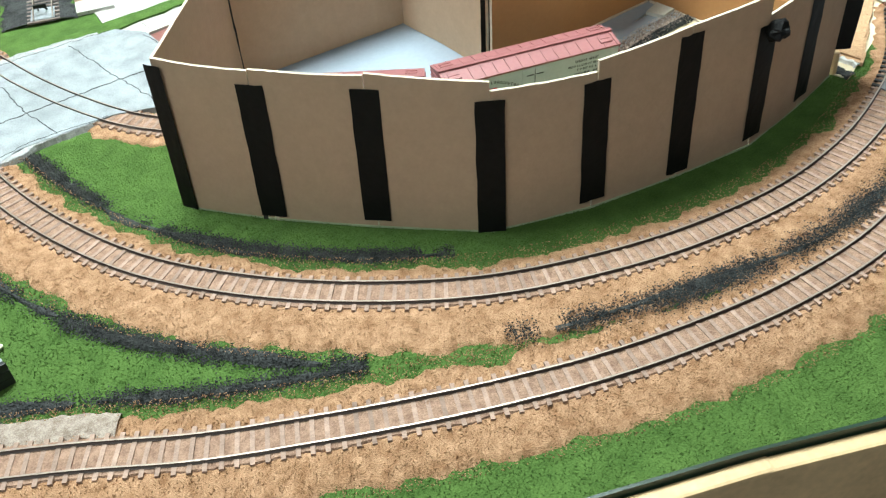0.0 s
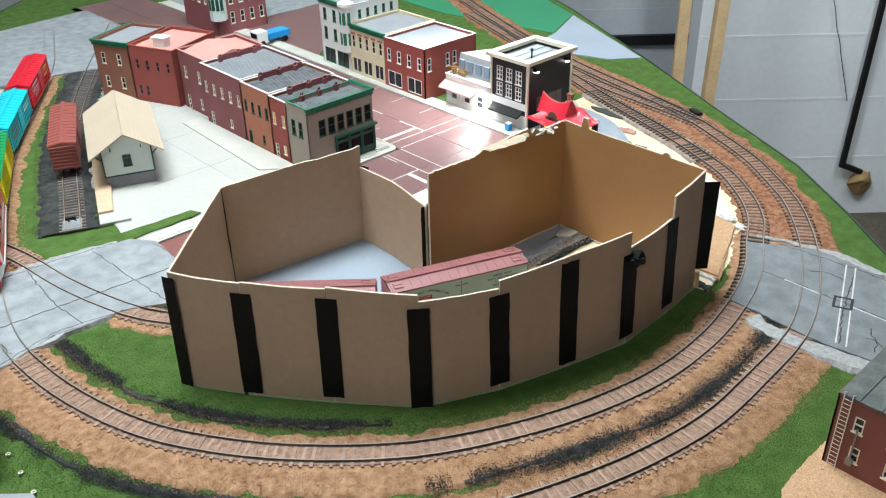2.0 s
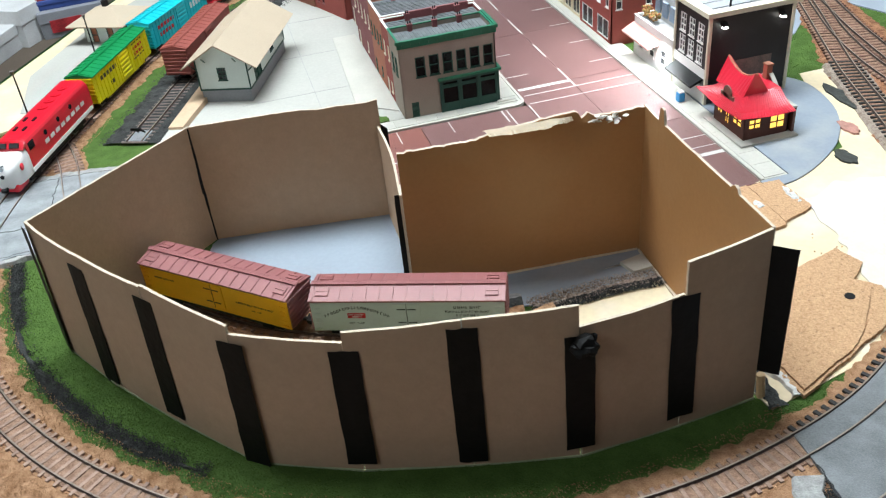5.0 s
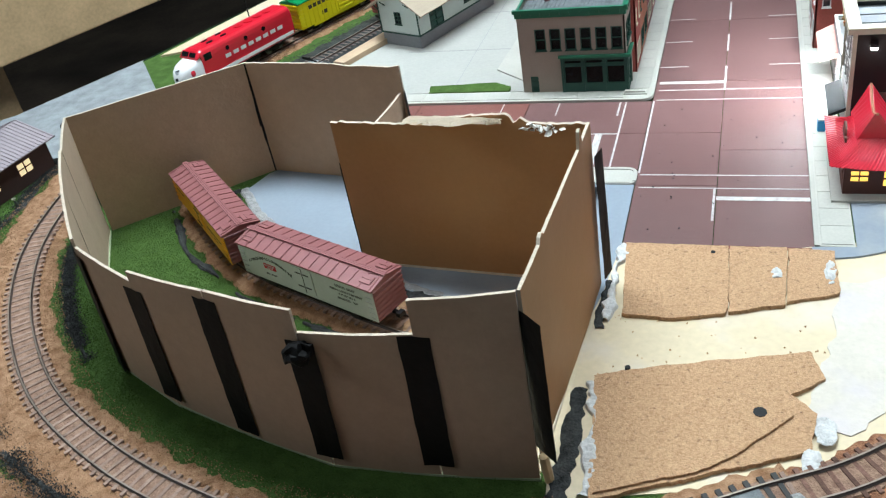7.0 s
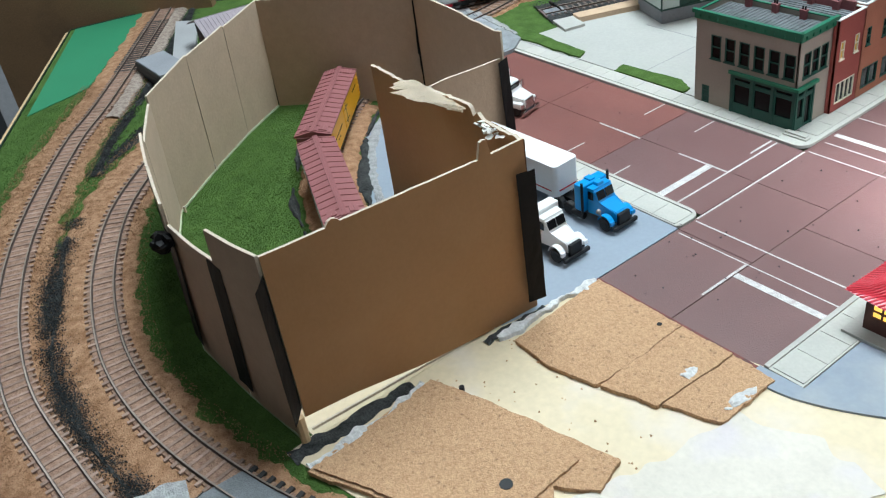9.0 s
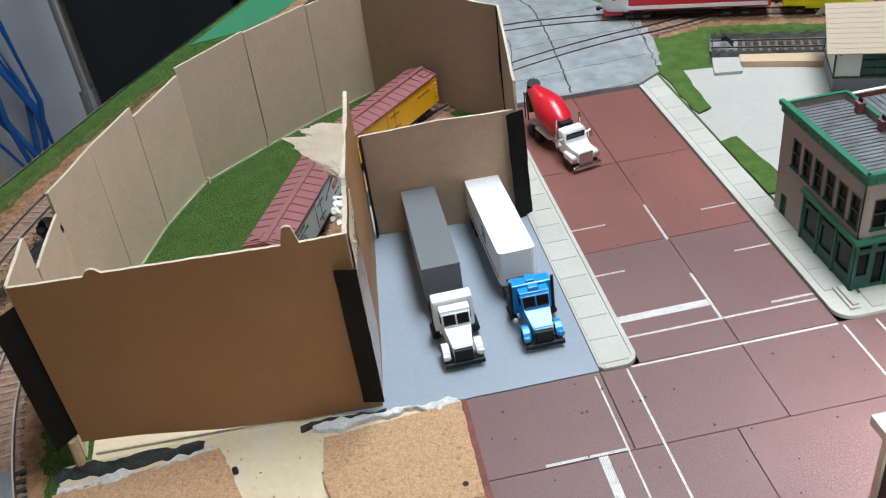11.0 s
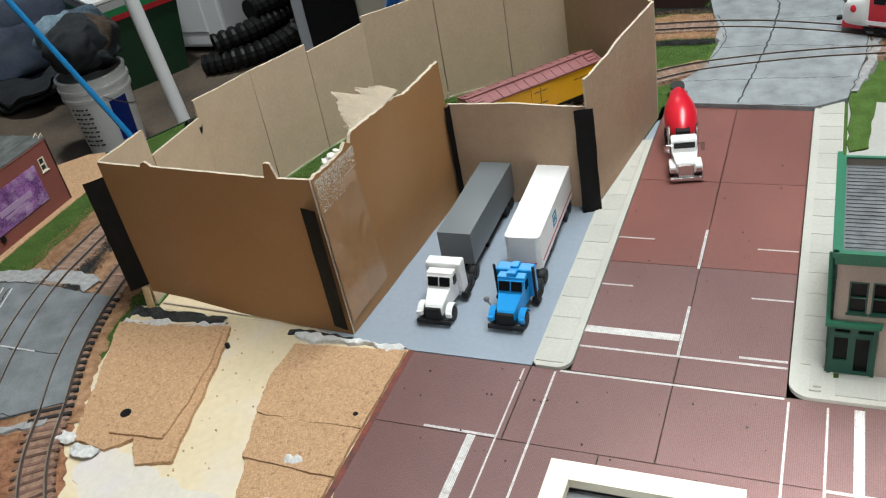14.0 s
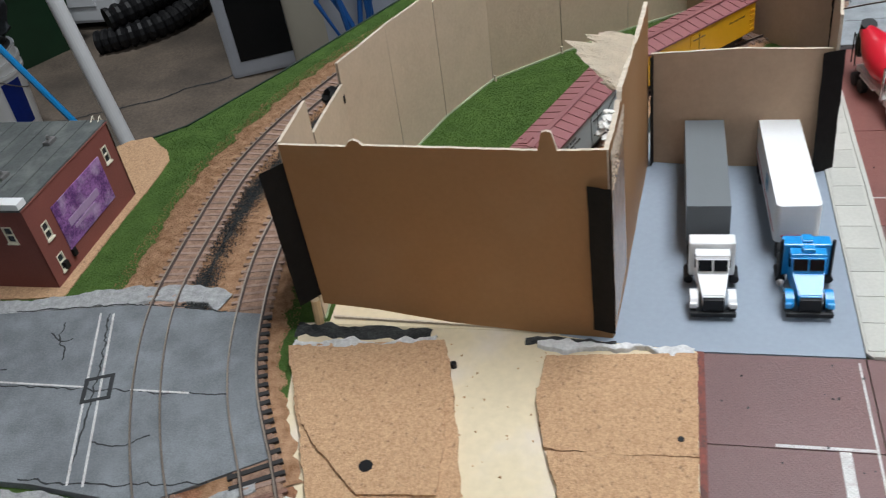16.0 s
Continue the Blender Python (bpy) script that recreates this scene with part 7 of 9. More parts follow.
XS = [-0.375, -0.240, -0.122, 0.0005]
rects = [(a, b, c, d) for a, b in zip(XS, XS[1:]) for c, d in ((0.0262, 0.092), (0.092, 0.158))]
rects += [(0.0005, 0.067, -0.086, 0.0), (0.0005, 0.067, 0.0, 0.092), (0.0005, 0.067, 0.092, 0.20), (0.067, 0.138, -0.086, 0.06), (0.067, 0.138, 0.06, 0.20)]
rects += [(a, b, c, d) for a, b in ((0.0005, 0.067), (0.067, 0.138)) for c, d in ((0.20, 0.36), (0.36, 0.54), (0.54, 0.75), (0.75, 1.0), (1.0, 1.2))]
panel_group(street, [o for o in rects if o[1] < -0.1], 0.0, 0.0007, STREET_RED, "paving_panel", 0.00035)
panel_group(street, [o for o in rects if o[1] >= -0.1], 0.0, 0.0007, STREET, "paving_panel", 0.00035)
marks = thing("road_marking", "worn white painted street markings", "road marking", kind="structure")
LINES = [(-0.0258, -0.0235, 0.026, 0.157), (0.0008, 0.0030, 0.020, 0.157), (-0.0460, -0.0395, 0.0240, 0.0895), (-0.0760, -0.0258, 0.0897, 0.0922), (-0.170, -0.120, 0.0897, 0.0922),
         (-0.1545, -0.1525, 0.026, 0.054), (-0.0945, -0.0925, 0.026, 0.049), (-0.1500, -0.1480, 0.129, 0.157), (-0.0920, -0.0900, 0.130, 0.157), (-0.0315, -0.0290, 0.128, 0.157),
         (0.004, 0.1375, -0.0048, -0.0030), (0.003, 0.1375, 0.0160, 0.0180), (0.0640, 0.0665, -0.0520, -0.0045), (0.0670, 0.1375, -0.0220, -0.0165),
         (0.004, 0.1375, 0.1585, 0.1605), (0.005, 0.1375, 0.1800, 0.1820), (0.004, 0.0660, 0.1950, 0.2005), (0.0660, 0.0685, 0.1820, 0.2350), (0.0660, 0.0685, 0.2740, 0.3180), (0.0660, 0.0685, 0.3580, 0.4150), (0.0660, 0.0685, 0.455, 0.51), (0.0660, 0.0685, 0.55, 0.61)]
LINES += [(0.0010, 0.030, y, y + 0.002) for y in (0.235, 0.30, 0.365, 0.43, 0.495, 0.56)] + [(0.108, 0.1375, y, y + 0.002) for y in (0.235, 0.30, 0.365, 0.43, 0.495, 0.56)]
for x0, x1, y0, y1 in LINES:
    bm = B()
    sx, sy = (0.0003 if b - a < 0.004 else 0.0 for a, b in ((x0, x1), (y0, y1)))
    block(bm, x0 + sx, x1 - sx, y0 + sy, y1 - sy, 0.0006, 0.00085)
    part("painted_line", bm, PAINT, marks)


def slabs_along(parent, rects, name="paving_slab"):
    for x0, x1, y0, y1 in rects:
        bm = B()
        block(bm, x0 + 0.00025, x1 - 0.00025, y0 + 0.00025, y1 - 0.00025, 0.0015, 0.0026)
        part(name, bm, WALK, parent)


walks = [o for o in bpy.data.objects if o.name.startswith("pavement")]
walks.sort(key=lambda o: o.name)
slabs_along(walks[0], [(-0.304 + i * 0.0232, -0.304 + (i + 1) * 0.0232, 0.0172 - i * 0.00325, 0.0215) for i in range(5)] + [(-0.188 + i * 0.0230, -0.188 + (i + 1) * 0.0230, 0.0028 if i == 0 else 0.0015, 0.0215) for i in range(8)])
slabs_along(walks[1], [(-0.384 + i * 0.0237, -0.384 + (i + 1) * 0.0237, 0.1640, 0.1825) for i in range(15)] + [(-0.0195, -0.0045, 0.184 + i * 0.024, 0.184 + (i + 1) * 0.024) for i in range(36)])
slabs_along(walks[2], [(0.1425, 0.1640, -0.082 + i * 0.024, -0.082 + (i + 1) * 0.024) for i in range(36)])
slab("kerb", [(-0.306, 0.0235), *corner_arc(-0.009, 0.016, 0.0072, 90, 0), (-0.0018, 0.004), (0.001, 0.004), *corner_arc(-0.009, 0.016, 0.0102, 0, 90), (-0.306, 0.0262)], 0.0, 0.0030, WALK, "rounded pale kerb", "kerb")
slab("kerb", [(-0.386, 0.1585), *corner_arc(-0.012, 0.171, 0.0125, -90, 0), (0.0004, 1.1), (-0.0026, 1.1), *corner_arc(-0.012, 0.171, 0.0094, 0, -90), (-0.386, 0.1616)], 0.0, 0.0030, WALK, "rounded pale kerb", "kerb")
slab("kerb", [(0.1378, -0.084), (0.1412, -0.084), (0.1412, 1.1), (0.1378, 1.1)], 0.0, 0.0030, WALK, "pale kerb", "kerb")
for pts in ([(-0.46, 0.176), (-0.44, 0.205), (-0.42, 0.212), (-0.30, 0.202), (-0.295, 0.187), (-0.40, 0.187)], [(-0.240, 0.184), (-0.242, 0.200), (-0.170, 0.206), (-0.150, 0.196), (-0.150, 0.184)]):
    bm = B()
    k = len(pts)
    dense = []
    for (xa, ya), (xb, yb) in zip(pts, pts[1:] + pts[:1]):
        for i in range(8):
            x, y = xa + (xb - xa) * i / 8, ya + (yb - ya) * i / 8
            dense.append((x + 0.003 * wob(x, y, 120, 1), y + 0.003 * wob(x, y, 120, 8)))
    prism(bm, dense, 0.0008, 0.0030)
    tagged(part("turf_strip", bm, GRASS), "strip of green turf beside the sidewalk", "grass", kind="stuff")
for y in (0.30, 0.42, 0.55):
    bm = B()
    block(bm, -0.30, -0.135, y, y + 0.0006, 0.0011, 0.0014)
    tagged(part("joint", bm, ROOFPALE), "fine joint in the plaza board", "joint", kind="structure")
bm = B()
block(bm, -0.215, -0.2144, 0.19, 0.60, 0.0011, 0.0014)
tagged(part("joint", bm, ROOFPALE), "fine joint in the plaza board", "joint", kind="structure")
slab("apron_walk", [(-0.176, 0.24), (-0.134, 0.205), (-0.134, 0.46), (-0.165, 0.46)], 0.0, 0.0028, WALK, "grey sidewalk behind the brick row", "sidewalk")


def crack(parent, pts, width=0.0007, z=0.0052, seed=0.0):
    path = spline([Vector(p) for p in pts], 0.0025)
    bm = B()
    prev = None
    for p, d, nrm in frames_of(path):
        o = 0.0022 * wob(p.x, p.y, 130, seed) + 0.0012 * wob(p.x, p.y, 420, seed + 2)
        wd = width * (0.6 + 0.7 * abs(wob(p.x, p.y, 200, seed + 4)))
        a, b = p + nrm * (o - wd), p + nrm * (o + wd)
        cur = (bm.verts.new((a.x, a.y, z + 0.00015)), bm.verts.new((b.x, b.y, z + 0.00015)))
        if prev:
            bm.faces.new((prev[0], prev[1], cur[1], cur[0]))
        prev = cur
    part("crack", bm, CRACK, parent)


roads = sorted([o for o in bpy.data.objects if o.name.startswith("road") and o.type == "MESH" and o.name != "road_marking"], key=lambda o: o.name)
left_road, right_road = roads[0], roads[1]
for i, pts in enumerate([[(-0.375, 0.092), (-0.44, 0.100), (-0.52, 0.108), (-0.60, 0.112), (-0.65, 0.105)], [(-0.372, 0.030), (-0.370, 0.10), (-0.372, 0.156)], [(-0.42, 0.036), (-0.425, 0.10), (-0.43, 0.19)], [(-0.50, 0.06), (-0.505, 0.12), (-0.50, 0.20)], [(-0.46, 0.054), (-0.53, 0.064), (-0.59, 0.048)], [(-0.39, 0.186), (-0.46, 0.198), (-0.54, 0.203)], [(-0.57, 0.06), (-0.575, 0.12), (-0.58, 0.19)]]):
    crack(left_road, pts, 0.0006 if i else 0.0011, seed=i * 2.0)
for i, pts in enumerate([[(-0.016, -0.39), (-0.020, -0.46), (-0.008, -0.55)], [(0.056, -0.36), (0.058, -0.43), (0.060, -0.55)], [(-0.010, -0.476), (0.05, -0.452), (0.13, -0.428)], [(0.0, -0.505), (0.02, -0.498), (0.024, -0.490), (0.036, -0.486)], [(0.012, -0.510), (0.018, -0.496), (0.016, -0.488)], [(0.12, -0.345), (0.126, -0.40), (0.128, -0.46)], [(0.09, -0.395), (0.10, -0.41), (0.098, -0.43)], [(0.03, -0.56), (0.045, -0.53), (0.046, -0.52)]]):
    crack(right_road, pts, 0.0007, seed=20 + i * 2.0)
for y0, off in ((0, 0.0), (1, 0.010)):
    bm = B()
    q = Matrix.Translation((-0.010, -0.4835 + off, 0)) @ Matrix.Rotation(math.atan2(0.056, 0.140), 4, "Z")
    block(bm, 0.0, 0.15, 0.0, 0.0014, 0.0050, 0.00545, q)
    part("painted_line", bm, PAINT, right_road)
bm = B()
block(bm, 0.0562, 0.0576, -0.60, -0.455, 0.0050, 0.00542)
block(bm, 0.0562, 0.0576, -0.425, -0.385, 0.0050, 0.00542)
part("painted_line", bm, PAINT, right_road)
bm = B()
for a, b, c, d in ((-0.011, 0.011, -0.0095, -0.0068), (-0.011, 0.011, 0.0068, 0.0095), (-0.011, -0.0085, -0.0068, 0.0068), (0.0085, 0.011, -0.0068, 0.0068)):
    block(bm, a, b, c, d, 0.0050, 0.0056, Matrix.Translation((0.0575, -0.4475, 0)) @ Matrix.Rotation(0.35, 4, "Z"))
part("square_mark", bm, CRACK, right_road, "black painted square")
GRAVEL = material("grey_gravel", (0.42, 0.42, 0.41), 0.95, vary=0.3, scale=200, bump=1.0, fine=900, colour2=(0.20, 0.20, 0.20))
for path, a, b in (([(-0.018, -0.398), (-0.026, -0.43), (-0.022, -0.47), (-0.010, -0.53), (0.0, -0.60)], -0.006, 0.022), ([(0.135, -0.37), (0.140, -0.40), (0.136, -0.45), (0.135, -0.50)], -0.010, 0.004), ([(0.118, -0.318), (0.130, -0.345), (0.138, -0.375)], -0.006, 0.005), ([(-0.44, 0.050), (-0.50, 0.056), (-0.55, 0.054), (-0.62, 0.040)], -0.002, 0.010), ([(-0.40, 0.192), (-0.46, 0.205), (-0.53, 0.212), (-0.60, 0.20)], -0.008, 0.003)):
    tagged(part("gravel_edge", ribbon(spline(path), -b, -a, 0.0048, 0.005, path[0][0] * 9, cols=6), GRAVEL), "pale grey gravel along the road's edge", "gravel", kind="stuff")

tagged(part("gravel_edge", ribbon(INSIDE, 0.036, 0.046, 0.0014, 0.004, 77.0, cols=7, crown=0.0008, base=0.0006), GRAVEL), "pale grey gravel along the yard sheet's edge", "gravel", kind="stuff")

# ---- bare board, cork and plaster by the yard ----
rng = random.Random(3)
for pts, a, b, sd in (([(0.006, -0.334), (0.007, -0.320), (0.006, -0.300), (0.003, -0.270), (-0.001, -0.243)], -0.004, 0.002, 61.0), ([(0.000, -0.181), (0.001, -0.140), (0.002, -0.091)], -0.003, 0.003, 63.0)):
    tagged(part("plaster_edge", ribbon(spline([Vector(p) for p in pts], 0.0012), a, b, 0.0034, 0.006, sd, cols=9, crown=0.0008, lump=0.0009, base=0.0006), PLASTER), "ragged white plaster along the cut board edge", "plaster", kind="stuff")
for pts, a, b, rag, sd in ((((-0.010, -0.338), (-0.010, -0.310), (-0.010, -0.280), (-0.009, -0.247)), -0.010, 0.0035, 0.005, 83.0), (((-0.004, -0.189), (-0.005, -0.170), (-0.004, -0.150), (-0.003, -0.134)), -0.0035, 0.0025, 0.003, 85.0)):
    tagged(part("cinder_edge", ribbon(spline([Vector(p) for p in pts], 0.0015), a, b, 0.0013, rag, sd, cols=9, crown=0.0008, lump=0.0008, base=0.0002), CINDER), "black painted rubble under the end wall", "cinder", kind="stuff")
for x, y, rx, ry in ((0.112, -0.121, 0.0045, 0.0065), (0.136, -0.270, 0.006, 0.012), (0.128, -0.292, 0.006, 0.009), (0.146, -0.118, 0.004, 0.014)):
    bm = B()
    r = bmesh.ops.create_icosphere(bm, subdivisions=3, radius=1.0, matrix=Matrix.Translation((x, y, 0.0038)) @ Matrix.Diagonal((rx, ry, 0.0009, 1)))
    for v in r["verts"]:
        v.co += noise.noise_vector(v.co * 220) * 0.0022
    tagged(part("plaster_dab", bm, PLASTER), "dab of white plaster on the cork", "plaster")
slab("cork_sheet", [(0.014, -0.333), (0.076, -0.3065), (0.119, -0.261), (0.1155, -0.219), (0.085, -0.221), (0.047, -0.2275), (0.012, -0.238)], 0.004, 0.0058, CORK, "tan cork piece laid on the lower sheet", "cork")
slab("cork_sheet", [(0.1175, -0.153), (0.1205, -0.090), (0.133, -0.089), (0.150, -0.092), (0.152, -0.140)], 0.0008, 0.0036, CORK, "crumbled cork piece beside the street", "cork")
for x, y, r in ((0.101, -0.2605, 0.0040), (0.021, -0.2285, 0.0018), (0.068, -0.0985, 0.0018)):
    bm = B()
    rod(bm, (x, y, 0.0008), (x, y, 0.0063 if r > 0.003 else 0.0044), r, 9)
    tagged(part("drilled_hole", bm, BLACK), "small dark hole through the cork", "hole")
bm = B()
block(bm, 0.0, 0.138, -0.0895, -0.0855, 0.0, 0.0011)
tagged(part("street_lip", bm, material("raw_edge", (0.24, 0.055, 0.035), 0.7, vary=0.3, scale=120, colour2=(0.05, 0.03, 0.03))), "raw reddish edge of the street sheet", "edge", kind="structure")
bm = B()
bay = spline([Vector(p) for p in ((0.136, -0.100), (0.168, -0.095), (0.205, -0.077), (0.242, -0.049), (0.272, -0.009), (0.287, 0.032), (0.290, 0.076), (0.272, 0.108))], 0.006)
prism(bm, [tuple(p) for p in bay] + [(0.166, 0.112), (0.166, -0.0845), (0.136, -0.0855)], 0.0, 0.0024)
tagged(part("pad", bm, material("car_park_sheet", (0.26, 0.30, 0.35), 0.5, vary=0.08, scale=10, bump=0.05, fine=300, stain=0.4, stain_scale=14, stain_colour=(0.45, 0.44, 0.40))), "rounded blue-grey styrene car park round the diner", "yard", kind="structure")
WASH = material("plaster_wash", (0.68, 0.62, 0.53), 0.8, vary=0.08, scale=30, bump=0.4, fine=300, stain=0.55, stain_scale=24, stain_colour=(0.60, 0.54, 0.58), stain_from=0.5)
bm = B()
dense = []
pts = [(0.124, -0.262), (0.134, -0.228), (0.146, -0.188), (0.150, -0.128), (0.196, -0.112), (0.236, -0.120), (0.214, -0.200), (0.150, -0.268)]
for (xa, ya), (xb, yb) in zip(pts, pts[1:] + pts[:1]):
    for i in range(12):
        x, y = xa + (xb - xa) * i / 12, ya + (yb - ya) * i / 12
        dense.append((x + 0.006 * wob(x, y, 70, 1), y + 0.006 * wob(x, y, 70, 8)))
prism(bm, dense, 0.0004, 0.0017)
tagged(part("plaster_wash", bm, WASH), "thin white and lavender plaster wash on the plywood", "plaster", kind="stuff")
DARKSTAIN = material("dark_paint", (0.05, 0.055, 0.05), 0.8, vary=0.3, scale=120, bump=0.5, fine=500)
PINKSTAIN = material("pink_paint", (0.50, 0.25, 0.20), 0.8, vary=0.2, scale=120, bump=0.3, fine=500)
for x, y, rx, ry, mt in ((0.303, 0.030, 0.008, 0.032, DARKSTAIN), (0.268, -0.030, 0.007, 0.014, PINKSTAIN), (0.230, -0.078, 0.008, 0.013, DARKSTAIN)):
    bm = B()
    prism(bm, [(x + rx * (1 + 0.4 * wob(math.cos(k * 0.26), math.sin(k * 0.26), 2.0, x * 90)) * math.cos(k * 0.2618), y + ry * (1 + 0.4 * wob(math.cos(k * 0.26), math.sin(k * 0.26), 2.5, y * 90)) * math.sin(k * 0.2618)) for k in range(24)], 0.0004, 0.0028)
    tagged(part("paint_patch", bm, mt), "rough patch of paint beside the car park", "paint")
# fine grains over ballast and street
rng = random.Random(11)


def grains(name, n, where, size, mat, label):
    verts, faces = [], []
    for i in range(n):
        p = where(rng)
        s = rng.uniform(*size)
        k = len(verts)
        rot = Euler((rng.uniform(0, 6), rng.uniform(0, 6), rng.uniform(0, 6))).to_matrix()
        for c in ((1, 1, 1), (-1, -1, 1), (-1, 1, -1), (1, -1, -1)):
            verts.append(tuple(Vector(p) + rot @ (Vector(c) * s * 0.58)))
        faces += [(k, k + 1, k + 2), (k, k + 3, k + 1), (k, k + 2, k + 3), (k + 1, k + 3, k + 2)]
    me = bpy.data.meshes.new(name)
    me.from_pydata(verts, [], faces)
    me.materials.append(mat)
    return tagged(new(name, me), label, "gravel", kind="stuff")


def beside(path, a, b, z, soft=False):
    pts = list(frames_of(path))

    def f(r):
        p, d, nrm = r.choice(pts)
        while soft and wob(p.x, p.y, 26, a * 90) + 0.5 * wob(p.x, p.y, 90, 3) < r.uniform(-0.55, 0.35):
            p, d, nrm = r.choice(pts)
        q = p + nrm * (r.gauss((a + b) / 2, (b - a) / 7) if soft else r.uniform(a, b)) + d * r.uniform(-0.004, 0.004)
        return (q.x, q.y, z + r.uniform(-0.0004, 0.0006))
    return f


FRONT1 = near(T1, lambda p: p.y < 0.35 and p.x < 0.0)
FRONT2 = near(T2, lambda p: -0.7 < p.x < 0.02)
def strewn(x0, x1, y0, y1, z):
    return lambda r: (r.uniform(x0, x1), r.uniform(y0, y1), z)


grains("street_crumbs", 40, strewn(0.005, 0.13, -0.08, 0.15, 0.0010), (0.0006, 0.0013), CINDER, "dark crumbs strewn over the street")
grains("street_crumbs", 26, strewn(-0.34, -0.01, 0.03, 0.15, 0.0010), (0.0004, 0.0010), CINDER, "dark crumbs strewn over the street")
grains("board_crumbs", 60, strewn(0.0, 0.14, -0.25, -0.17, 0.0012), (0.0004, 0.0012), CORK, "cork crumbs on the plywood")
grains("ballast_grains", 24000, beside(FRONT1, -0.054, 0.034, 0.0030), (0.0003, 0.0007), BALLAST, "loose tan ballast grains")
grains("ballast_grains", 24000, beside(FRONT2, -0.047, 0.038, 0.0030), (0.0003, 0.0007), BALLAST, "loose tan ballast grains")
grains("cinder_grains", 15000, beside(near(FRONT, lambda p: p.x < -0.40), 0.026, 0.050, 0.0016, True), (0.0003, 0.0008), CINDER, "loose black cinder grains")
grains("cinder_grains", 13000, beside(near(FRONT, lambda p: p.x < -0.44), -0.069, -0.042, 0.0018, True), (0.0003, 0.0008), CINDER, "loose black cinder grains")
grains("cinder_grains", 15000, beside(near(FRONT, lambda p: p.x > -0.38), -0.058, -0.022, 0.0036, True), (0.0003, 0.0008), CINDER, "loose black cinder grains")
grains("cinder_grains", 12000, beside(near(T2, lambda p: -0.9 < p.x < -0.50), 0.028, 0.054, 0.0018, True), (0.0003, 0.0008), CINDER, "loose black cinder grains")
grains("cinder_grains", 15000, beside(SIDING, -0.042, 0.046, 0.0030), (0.0003, 0.0008), CINDER, "loose black cinder grains")
GRASS2 = material("turf_fibre", (0.098, 0.165, 0.040), 0.95, vary=0.4, scale=45, colour2=(0.05, 0.10, 0.022), bump=0, gloss=0.1)


def inside(poly, x, y):
    hit = False
    for (xa, ya), (xb, yb) in zip(poly, poly[1:] + poly[:1]):
        if (ya > y) != (yb > y) and x < (xb - xa) * (y - ya) / (yb - ya) + xa:
            hit = not hit
    return hit


def on_turf(x0, x1, y0, y1, z):
    def f(r):
        while True:
            x, y = r.uniform(x0, x1), r.uniform(y0, y1)
            if inside(EDGE, x, y) and not any(inside(poly, x, y) for poly in PAVED):
                return (x, y, z + r.uniform(-0.0003, 0.0006))
    return f


grains("turf_tufts", 130000, on_turf(-0.75, 0.05, -0.56, 0.05, 0.0003), (0.00025, 0.0007), GRASS2, "fine green turf fibres")
grains("turf_tufts", 26000, on_turf(-0.46, -0.02, -0.32, 0.0, 0.0003), (0.00025, 0.0007), GRASS2, "fine green turf fibres")
grains("turf_tufts", 26000, on_turf(-0.25, 0.6, -0.56, 0.2, 0.0003), (0.00025, 0.0007), GRASS2, "fine green turf fibres")

RUBBLE = material("rubble", (0.42, 0.34, 0.29), 0.95, vary=0.3, scale=200, bump=1.0, fine=700, colour2=(0.15, 0.11, 0.09), ramp=(0.38, 0.6))
BALLAST_PALE = material("pale_rubble", (0.62, 0.54, 0.48), 0.95, vary=0.25, scale=200, bump=0.6, fine=700)
INNER = spline([(-0.118, -0.178), (-0.085, -0.177), (-0.045, -0.176), (-0.0125, -0.179)])
tagged(part("rubble_ridge", ribbon(INNER, -0.0065, 0.0015, 0.001, 0.0045, 44.0, cols=9, crown=0.0018, lump=0.0016, base=0.0006), RUBBLE), "brown rubble ridge between yard and plywood", "gravel", kind="stuff")
grains("rubble_grains", 1500, beside(INNER, -0.009, 0.007, 0.0024), (0.0004, 0.0011), RUBBLE, "loose brown rubble grains")
grains("rubble_grains", 1300, beside(INNER, -0.003, 0.011, 0.0020), (0.0003, 0.0008), BALLAST_PALE, "loose pale rubble grains")
grains("rubble_grains", 1800, beside(INNER, -0.014, -0.004, 0.0026), (0.0005, 0.0012), CINDER, "loose black rubble grains")
slab("yard_strip", [(-0.150, -0.150), (-0.0125, -0.1565), (-0.0125, -0.178), (-0.118, -0.177), (-0.150, -0.168)], -0.001, 0.0016, PAD, "grey styrene strip beside the rubble", "yard")
slab("loose_tile", [(-0.0345, -0.1540), (-0.0135, -0.1500), (-0.0130, -0.1690), (-0.0300, -0.1700)], 0.0016, 0.0046, WALK, "small pale tile left in the warehouse corner", "tile")
slab("cork_scrap", [(-0.143, -0.188), (-0.104, -0.183), (-0.1035, -0.199), (-0.138, -0.222)], 0.001, 0.0045, CORK, "small cork piece at the spur's end", "cork")

# ---- room ----
def room_box(name, x0, x1, y0, y1, z0, z1, mat, label, category):
    bm = B()
    block(bm, x0, x1, y0, y1, z0, z1)
    return tagged(part(name, bm, mat), label, category, kind="structure")


